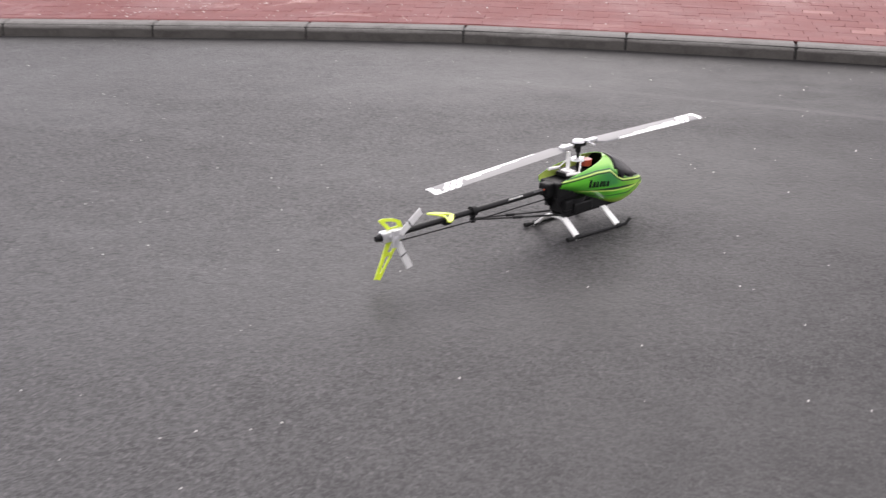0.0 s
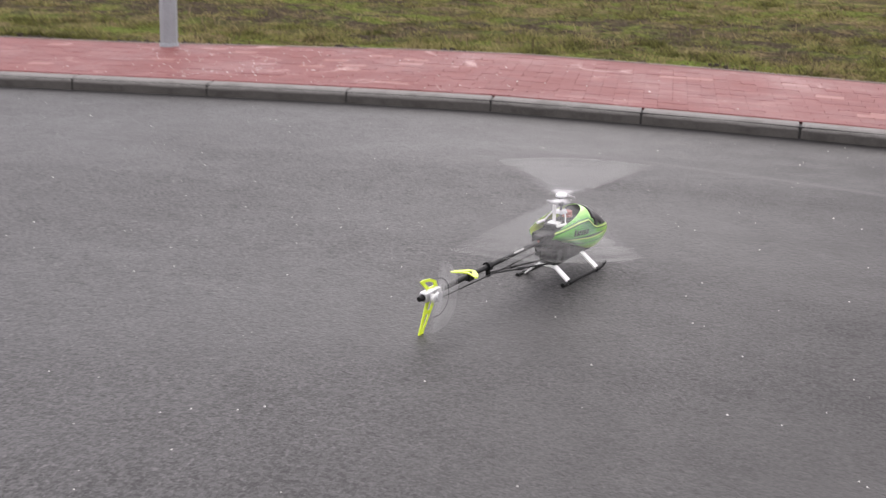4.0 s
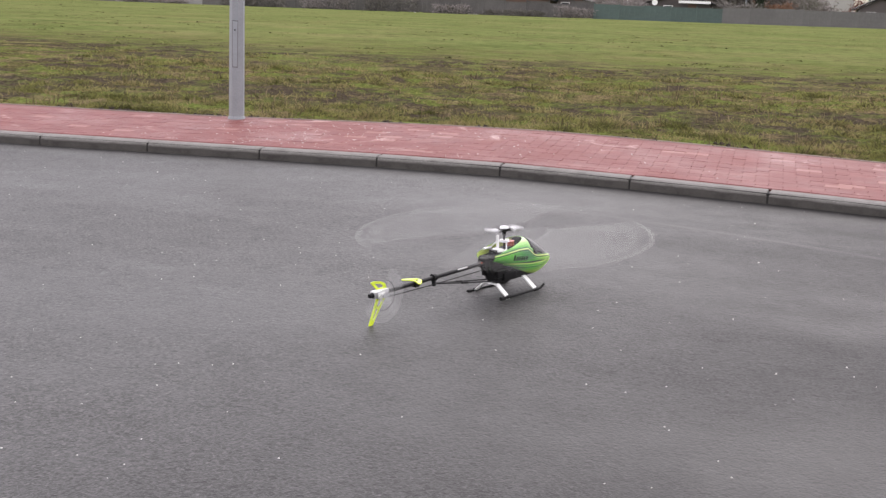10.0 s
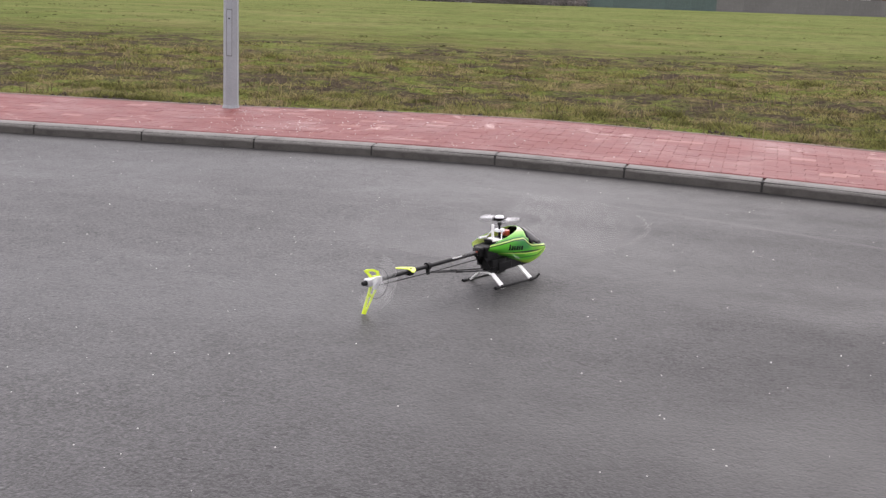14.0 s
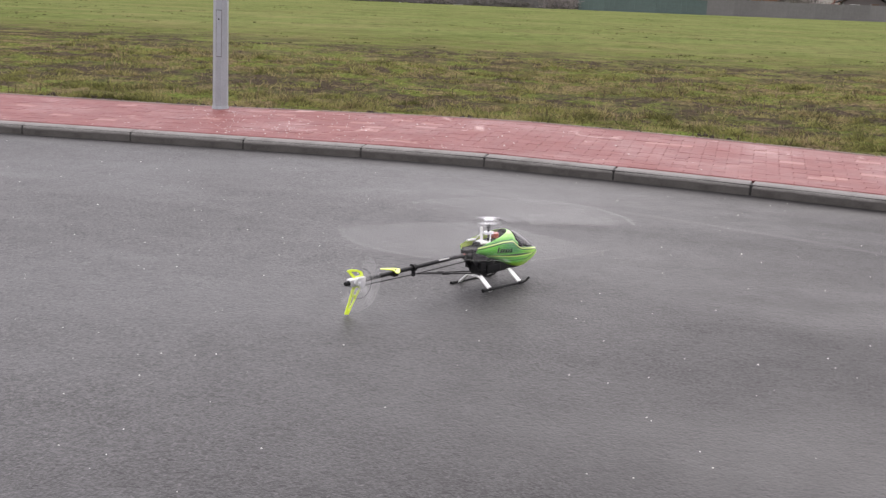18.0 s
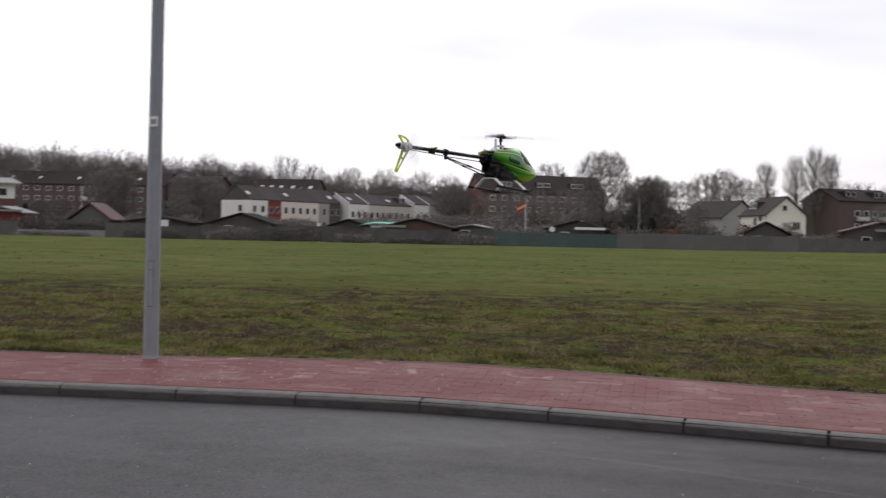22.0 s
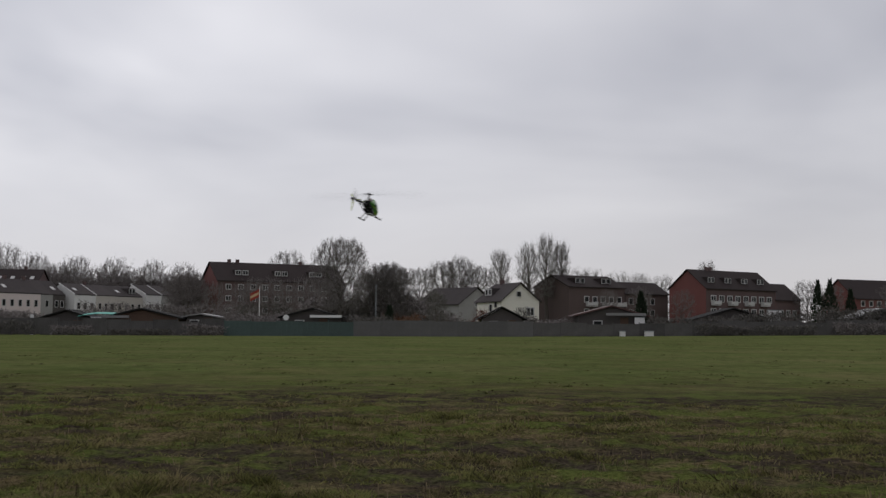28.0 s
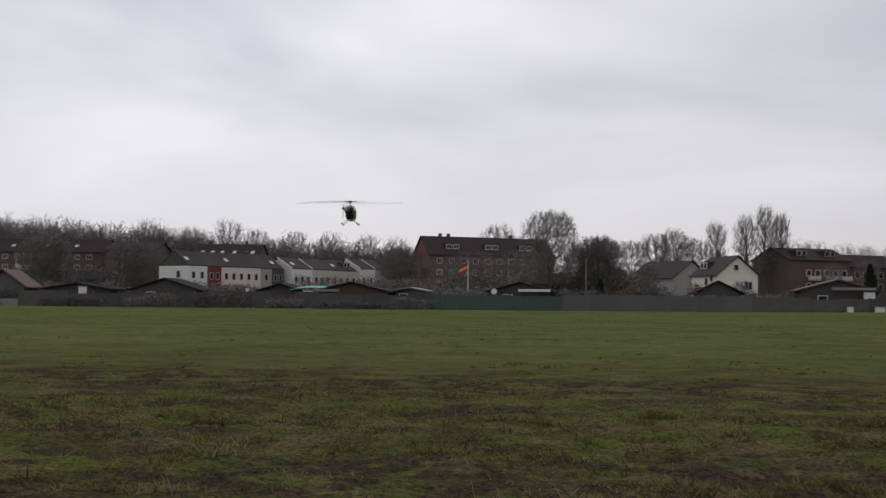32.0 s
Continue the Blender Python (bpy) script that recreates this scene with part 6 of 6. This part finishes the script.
# ---- trees ----
def branch_lines(seed, height, spread, upright, ends=700, first=0.25, thin=0.0):
    """Lines of a bare tree: (points, radii, level). The twig ends fill a dome; boughs part again and again on the way to them."""
    rng = np.random.default_rng(seed)
    a = rng.random(ends) * math.tau
    u = rng.random(ends)
    r = np.sqrt(rng.random(ends)) ** 0.9
    up = first + (1 - first) * u
    # an uneven dome, widest below the middle
    lobe = 1 + 0.16 * np.sin(3 * a + seed) + 0.10 * np.sin(5 * a + 2 * seed + 4 * u)
    c = 0.46 + 0.12 * min(1, upright)
    t = (up - first) / (1 - first) - c
    full = 2.0 + 1.2 * (t > 0)
    wide = spread * lobe * np.sqrt(np.clip(1 - np.abs(np.where(t > 0, t / (1.03 - c), t / (c + 0.12))) ** full, 0.02, 1))
    pts = np.stack([r * wide * np.cos(a), r * wide * np.sin(a), up * height * (0.95 + 0.02 * np.sin(4 * a + seed))], 1)
    lines, leader = [], height * 0.02

    def grow(start, way, group, level):
        n = len(group)
        radius = leader * (n / ends) ** 0.47
        if n <= 2:
            for p in group:
                q = Vector(p)
                mid = start.lerp(q, 0.5) + Vector(rng.normal(0, 0.05, 3).tolist()) * (q - start).length
                lines.append(([start, mid, q], [radius, radius * 0.8, radius * 0.5], level))
            return
        c = Vector(group.mean(0).tolist())
        f = 0.40 if level else 0.5
        to = c - start
        node_at = start + to * f + way * (to.length * 0.12)
        node_at.z = start.z + to.z * f * (1.0 - 0.35 * min(1, upright)) + 0.02 * to.length
        if level == 0:
            node_at = Vector((rng.normal(0, 0.02) * height, rng.normal(0, 0.02) * height, height * first * 0.95))
        bend = start.lerp(node_at, 0.5) + Vector(rng.normal(0, 0.045, 3).tolist()) * (node_at - start).length
        lines.append(([start, bend, node_at], [radius * 1.12, radius, radius * 0.92], level))
        dev = group - group.mean(0)
        axis = np.linalg.svd(dev, full_matrices=False)[2][0] + rng.normal(0, 0.25, 3)
        key = dev @ axis
        k = 3 if n > 40 and level < 3 else 2
        for part_of in np.array_split(np.argsort(key), k) if k == 3 else np.split(np.argsort(key), [int(n * rng.uniform(0.36, 0.64))]):
            if len(part_of):
                grow(node_at, (node_at - start).normalized(), group[part_of], level + 1)

    grow(Vector((0, 0, -0.4)), Vector((0, 0, 1)), pts, 0)
    return lines


def lines_mesh(lines, sides, thick=1.0, least=0.0):
    """Round tapered limbs; the finest twigs are slivers of one triangle."""
    vs, fs = [], []
    for k0, (pts, rad, level) in enumerate(lines):
        o = len(vs)
        if level >= 4 and rad[0] * thick < least * 1.6:
            way = pts[2] - pts[0]
            w = way.cross(Vector((math.sin(k0 * 2.4), math.cos(k0 * 2.4), 0.3))).normalized() * max(least, rad[0] * thick)
            vs += [tuple(pts[0] - w), tuple(pts[0] + w), tuple(pts[1] + w * 0.8), tuple(pts[1] - w * 0.8), tuple(pts[2])]
            fs += [(o, o + 1, o + 2, o + 3), (o + 3, o + 2, o + 4)]
            continue
        n = sides if level < 3 else 3
        for k, p in enumerate(pts):
            way = (pts[min(k + 1, len(pts) - 1)] - pts[max(k - 1, 0)]).normalized()
            side = way.orthogonal().normalized()
            other = way.cross(side)
            r = max(rad[k] * thick, least * (1 if k < len(pts) - 1 else 0.35))
            for j in range(n):
                a = math.tau * j / n
                vs.append(tuple(p + side * (math.cos(a) * r) + other * (math.sin(a) * r)))
        for k in range(len(pts) - 1):
            for j in range(n):
                i = (j + 1) % n
                fs.append((o + k * n + j, o + k * n + i, o + (k + 1) * n + i, o + (k + 1) * n + j))
    return vs, fs


def twiglets(lines, seed, height, width, each=8):
    """Fine twigs that fan out from the ends and middles of the last branches, as thin triangles."""
    rng = np.random.default_rng(seed + 500)
    tips = np.array([list(pts[k]) for pts, rad, level in lines if level >= 4 for k in (1, 2)])
    way = np.array([list((pts[2] - pts[0]).normalized()) for pts, rad, level in lines if level >= 4 for k in (1, 2)])
    p = np.repeat(tips, each, 0)
    d = np.repeat(way, each, 0) + rng.normal(0, 0.5, p.shape) + [0, 0, 0.35]
    d *= height * 0.046 * (0.4 + rng.random((len(p), 1))) / np.linalg.norm(d, axis=1, keepdims=True)
    w = np.cross(d, rng.normal(0, 1, p.shape))
    w *= width * 0.4 / (np.linalg.norm(w, axis=1, keepdims=True) + 1e-6)
    return np.stack([p - w, p + w, p + d], 1).reshape(-1, 3)


def bare_tree(x, y, height, spread, upright, seed, label, twig=None, least=0.025, ends=700, first=0.22, fine=8):
    lines = branch_lines(seed, height, spread, upright, ends, first)
    t = thing("bare_tree", pose(x, y, base_z(x, y), 0, 0, seed * 37), label, "tree")
    least, fine = least * 0.75, round(fine * 1.8)
    raw("trunk", *lines_mesh([l for l in lines if l[2] < 4], 7), M_BARK, t, True)
    v, f = lines_mesh([l for l in lines if l[2] >= 4], 3, least=least)
    tw = twiglets(lines, seed, height, least, fine)
    o = len(v)
    raw("crown", np.concatenate([np.array(v), tw]), f + [(k, k + 1, k + 2) for k in range(o, o + len(tw), 3)], twig or M_TWIG, t)
    return t


def thicket(name, x0, x1, y0, y1, height, n, material, label, category, seed, size=0.5, shape=None, kind="", dense=26):
    """A clump of crossing twigs with an uneven outline."""
    rng = np.random.default_rng(seed)
    vs = []
    for k in range(n):
        x, y = rng.uniform(x0, x1), rng.uniform(y0, y1)
        top = height * (0.75 + 0.3 * noise.noise((x * 0.35 + seed, y * 0.2, 1.0)) + 0.12 * rng.random())
        if shape:
            top *= shape((x - x0) / (x1 - x0))
        if top < 0.15:
            continue
        m = dense
        p = np.stack([rng.normal(x, size * 0.8, m), rng.normal(y, size * 0.8, m), rng.random(m) ** 0.8 * top], 1)
        d = rng.normal(0, 1, (m, 3)) * [1, 1, 0.7] + [0, 0, 0.55]
        d *= (size * (0.4 + rng.random((m, 1)))) / np.linalg.norm(d, axis=1, keepdims=True)
        w = np.cross(d, rng.normal(0, 1, (m, 3)))
        w *= 0.11 * size / (np.linalg.norm(w, axis=1, keepdims=True) + 1e-6)
        p[:, 2] = np.minimum(p[:, 2], top - 0.05)
        vs.append(np.stack([p - w, p + w, p + d], 1).reshape(-1, 3))
    v = np.concatenate(vs)
    v[:, 2] = np.maximum(v[:, 2], -0.1) + base_z((x0 + x1) / 2, y0)
    ob = raw(name, v, np.arange(len(v)).reshape(-1, 3), material)
    return tagged(ob, label, category, kind=kind)


def woods():
    """The leafless wood along the skyline, one mass of trees."""
    variants = []
    for k, (w, u) in enumerate(((4.6, 0.3), (5.2, 0.2), (4.0, 0.5), (4.8, 0.3), (4.4, 0.4))):
        lines = branch_lines(40 + k, 12, w, u, 330, 0.25)
        v, f = lines_mesh(lines, 4, 1.1, 0.028)
        tw = twiglets(lines, k, 12, 0.022, 12)
        o = len(v)
        variants.append((np.concatenate([np.array(v), tw]), f + [(i, i + 1, i + 2) for i in range(o, o + len(tw), 3)]))
    rng = random.Random(12)
    vs, fs, n = [], [], 0
    skyline = [(-215, 26.0), (-175, 24.8), (-150, 22.6), (-130, 20.4), (-111, 19.0), (-97, 17.6), (-80, 16.6), (-64, 15.8), (-52, 14.8), (-44, 13.4)]
    for k in range(100):
        x = -215 + 173 * (k + rng.random()) / 100
        y = rng.uniform(298, 325)
        top = float(np.interp(x * 300 / y, [a for a, b in skyline], [b for a, b in skyline])) * y / 300 * rng.uniform(0.88, 1.04)
        v, f = variants[k % 5]
        s = top / 11.8
        a = rng.uniform(0, math.tau)
        c, d = math.cos(a), math.sin(a)
        m = np.array([[c * s * 0.95, -d * s * 0.95, 0], [d * s * 0.95, c * s * 0.95, 0], [0, 0, s]])
        vs.append(v @ m.T + [x, y, -0.4])
        fs += [tuple(i + n for i in face) for face in f]
        n += len(v)
    tagged(raw("far_wood", np.concatenate(vs), fs, M_WOOD), "leafless brown-grey wood along the skyline", "wood", kind="stuff")
    thicket("undergrowth", -215, -44, 300, 330, 18.6, 12500, M_WOOD, "dense dark undergrowth of the wood", "undergrowth", 3, 0.95, shape=lambda u: 1.05 - 0.36 * u, kind="stuff", dense=24)


def trees():
    bare_tree(-8.2, 172, 14.2, 4.1, 0.6, 3, "broad bare lime tree beside the brick block", ends=1900, first=0.26, least=0.016, fine=7)
    bare_tree(-28.5, 298, 20.4, 5.4, 0.3, 2, "bare tree behind the apartment block", least=0.02, ends=900)
    bare_tree(3.2, 184, 10.4, 3.4, 0.3, 3, "light bare tree with thin twigs", M_TWIGPALE, least=0.012, ends=1100)
    bare_tree(8.6, 262, 16.0, 4.0, 0.5, 4, "upright bare tree with ascending boughs", least=0.018, ends=1100)
    bare_tree(12.6, 266, 17.2, 4.0, 0.5, 5, "upright bare tree with dense twigs", least=0.018, ends=1100)
    bare_tree(17.0, 268, 15.4, 4.6, 0.5, 6, "light grey bare broad tree", M_TWIGPALE, least=0.018, ends=1100)
    bare_tree(21.2, 258, 18.4, 2.5, 0.7, 7, "bare tree with a narrow fan of fine twigs", M_TWIGPALE, least=0.011, first=0.34, ends=900, fine=5)
    bare_tree(27.2, 258, 20.0, 2.6, 0.7, 8, "tall bare tree with a broad fan of fine twigs", M_TWIGPALE, least=0.011, first=0.34, ends=900, fine=4)
    bare_tree(31.4, 260, 22.2, 2.7, 0.7, 9, "tall bare tree with a broad fan of fine twigs", M_TWIGPALE, least=0.011, first=0.34, ends=900, fine=4)
    bare_tree(35.0, 264, 20.6, 2.2, 0.7, 10, "bare tree with a narrow fan of fine twigs", M_TWIGPALE, least=0.011, first=0.34, ends=900, fine=5)
    for k, x in enumerate((41, 46, 52, 57, 63, 72)):
        bare_tree(x * 1.05, 305, 16.8 - k * 0.5, 4.6, 0.5, 11 + k, "distant bare tree behind the blocks", M_TWIGPALE, least=0.022, ends=500)
    bare_tree(73, 285, 17.2, 2.8, 0.8, 21, "bare tree behind the red block", M_TWIGPALE, least=0.022, ends=500)
    bare_tree(88, 180, 18.0, 3.6, 0.8, 22, "tall bare poplar at the field's end", M_TWIGPALE, least=0.016, ends=1000)
    for k, (x, y, h) in enumerate(((92, 270, 12), (97, 268, 11), (101, 240, 10.5), (112, 238, 12.5), (117, 236, 11.5), (124, 240, 12), (132, 238, 12))):
        bare_tree(x, y, h, 4.0, 0.4, 25 + k, "bare tree beyond the allotments", least=0.025, ends=500)
    for k, (x, y, h) in enumerate(((-172, 250, 21.0), (-165, 246, 21.6), (-158, 250, 20.0))):
        bare_tree(x, y, h, 5.0, 0.6, 35 + k, "tall bare tree behind the clubhouse", M_TWIG, least=0.028, ends=1000)
    for k, (x, y, h, w) in enumerate(((-162, 263, 16, 4.4), (-158.5, 262, 14, 4), (-150, 264, 7.5, 3), (-143.5, 263, 8, 3), (-135.5, 266, 15, 4), (-131, 262, 15.2, 4.2), (-127.5, 264, 14.5, 3.4), (-120, 262, 7.5, 3), (-112, 262, 14, 4), (-108, 265, 14, 4), (-103.5, 262, 12, 3.5), (-48, 270, 13.4, 5.0), (-50, 276, 13.4, 4.4))):
        bare_tree(x, y, h, w, 0.2, 45 + k, "dense dark bare tree before the wood", M_WOOD, least=0.03, ends=1000)
    # slight trees before the brick block
    for k, (x, y, h, w) in enumerate(((-33, 214, 9.2, 2.6), (-30.2, 226, 9.6, 2.6), (-27.5, 222, 10.4, 2.8), (-24.2, 226, 10.8, 3.0), (-21, 218, 9.6, 2.8), (-18.6, 228, 11.0, 3.0), (-16.5, 224, 10.6, 3.0), (-13.4, 220, 10.2, 3.0), (40, 228, 8.4, 2.2), (47, 232, 9.0, 2.6), (56, 236, 8.6, 2.6))):
        bare_tree(x, y, h, w, 0.5, 160 + k, "slight bare tree before a brick block", M_TWIG, least=0.016, ends=500, first=0.2, fine=5)
    # single crowns standing above the wood's edge behind the terraces
    for k, (x, h, w) in enumerate(((-118, 20.5, 6.0), (-107, 18.6, 4.5), (-97, 20.2, 5.2), (-90, 18.0, 4.6), (-80, 17.6, 4.4), (-70, 17.4, 5.2), (-61, 16.6, 4.4), (-54, 16.0, 4.6), (-45, 15.6, 4.8))):
        bare_tree(x * 1.04, 306, h * 1.1, w, 0.45, 120 + k, "rounded bare tree at the edge of the wood", M_TWIG, least=0.022, ends=600, first=0.3)
    # stand of young trees beside the lime tree
    for k, (x, h, w) in enumerate(((-4.6, 9.6, 2.2), (-2.8, 10.8, 2.4), (-1.2, 11.0, 2.4), (0.2, 10.2, 2.2), (-2.2, 9.6, 2.6))):
        bare_tree(x, 178 + k % 3, h, w, 0.5, 70 + k, "young dark bare tree in a dense stand", M_TWIG, least=0.02, ends=1200, first=0.1)
    thicket("thicket", -6.0, 2.2, 177, 182, 6.0, 260, M_WOOD, "dense dark undergrowth of a stand of trees", "thicket", 5, 0.8)
    thicket("thicket", -14, -5.6, 178, 183, 5.4, 200, M_WOOD, "dark leafless undergrowth below the lime tree", "thicket", 15, 0.8)
    thicket("thicket", 1.5, 9, 176, 182, 6.5, 120, M_WOOD, "low dark leafless thicket", "thicket", 6, 0.8, lambda u: 1 - 0.6 * u)
    thicket("shrubbery", -76, -62, 204, 210, 3.6, 260, M_WOOD, "leafless garden shrubs before the terraced houses", "shrubs", 191, 0.6)
    thicket("shrubbery", -63, -44, 208, 214, 3.0, 300, M_HEDGE, "leafless garden shrubs before the terraced houses", "shrubs", 192, 0.6)
    thicket("shrubbery", -63.4, -57.0, 111.2, 112.6, 1.9, 110, M_HEDGE, "dark leafless shrubs before a garden house", "shrubs", 17, 0.4)
    thicket("hedge", -0.6, 2.8, 124, 126, 2.6, 60, M_BUSHTAN, "tan leafless clipped hedge", "hedge", 7, 0.4)
    bare_tree(5.2, 151, 5.6, 1.7, 0.2, 90, "pale grey willow shrub with fine twigs", M_BUSHGREY, least=0.025, ends=400, first=0.1)
    thicket("shrub", 8.2, 10.6, 122, 124, 3.0, 50, M_BUSHRED, "dark reddish leafless bush", "shrub", 9, 0.35, lambda u: math.sin(math.pi * (0.15 + 0.7 * u)))
    thicket("shrub", 12.0, 14.4, 116, 118, 2.9, 50, M_HEDGE, "dark bush beside the cream house", "shrub", 10, 0.35, lambda u: math.sin(math.pi * (0.15 + 0.7 * u)))
    for k, (x0, x1, h) in enumerate(((25, 33, 2.0), (33, 43, 2.4), (42, 54, 2.9), (53, 66, 2.6), (66, 90, 3.0), (90, 120, 3.4))):
        thicket("hedge", x0, x1, 110.4, 113 if x0 < 60 else 118, h, int((x1 - x0) * 14), M_HEDGE, "dark untrimmed garden hedge", "hedge", 60 + k, 0.4)
    for k, (x0, x1, y, h) in enumerate(((-16, -10.5, 113, 2.3), (-70, -62.6, 115, 2.6), (-57.4, -50, 116, 2.6), (-56, -50, 118, 4.5), (-39.5, -36, 112, 2.5), (-92, -80, 118, 3.2), (-110, -92, 122, 3.4), (-72, -62, 128, 3.0), (-50, -44, 124, 3.0), (-20, -12, 150, 4.2), (-44, -20, 165, 4.4), (-4.5, 0, 113, 2.2), (13.5, 18, 114, 2.0))):
        thicket("shrubbery", x0, x1, y, y + 3, h, int((x1 - x0) * 16), M_HEDGE if k % 2 else M_WOOD, "dark leafless garden shrubs", "shrubs", 80 + k, 0.45)
    # rank growth along the foot of the fences
    for k, (x0, x1, h) in enumerate(((-66, -58, 0.5), (-54, -47, 0.9), (-45, -40, 1.3), (-38.5, -33, 1.7), (-31, -27.5, 1.0), (-26, -20, 0.7), (-19, -15.5, 1.2), (29, 40, 1.1), (42, 52, 1.3), (52, 62, 1.0))):
        thicket("weeds", x0, x1, 108.4, 109.2, h, int((x1 - x0) * 9), M_HEDGE if k % 2 else M_WOOD, "dark dead weeds along the fence", "weeds", 140 + k, 0.3)
    conifers()


def conifers():
    for x, y, h, w in ((26.7, 125, 4.6, 0.85), (57.6, 160, 7.2, 1.1), (59.3, 160, 7.3, 1.3), (62.5, 161, 6.0, 1.0), (-86.5, 146, 4.0, 0.9), (-0.2, 122, 3.0, 0.5)):
        rng = np.random.default_rng(int(x * 7) % 1000)
        t = thing("conifer", pose(x, y, base_z(x, y)), "dark narrow evergreen conifer", "conifer", "conifers")
        bm = bmesh.new()
        tube(bm, [(0, 0, -0.3), (0, 0, h * 0.9)], [0.12, 0.03], 8)
        part("trunk", bm, M_BARK, t)
        m = 1100
        z = rng.random(m) ** 1.1 * h
        r = w * np.minimum(1, 1.5 * (1 - z / h) + 0.05) * np.sqrt(rng.random(m))
        a = rng.random(m) * math.tau
        p = np.stack([r * np.cos(a), r * np.sin(a), z * 0.97], 1)
        d = np.stack([np.cos(a) * 0.16, np.sin(a) * 0.16, 0.30 + 0 * a], 1) * (0.6 + rng.random((m, 1)))
        s = np.cross(d, rng.normal(0, 1, (m, 3)))
        s *= 0.09 / (np.linalg.norm(s, axis=1, keepdims=True) + 1e-6)
        raw("foliage", np.stack([p - s, p + s, p + d], 1).reshape(-1, 3), np.arange(3 * m).reshape(-1, 3), M_CONIFER, t)


# ---- build ----
ground_sheet()
road_sheet()
kerb()
HELI, MAIN, TAIL, BLADES, TAIL_BLADES = helicopter()
lamp_post()
houses()
allotments()
trees()
woods()
grass()
stalks()
tussocks()
clods()
grit()
pavement()
motions()
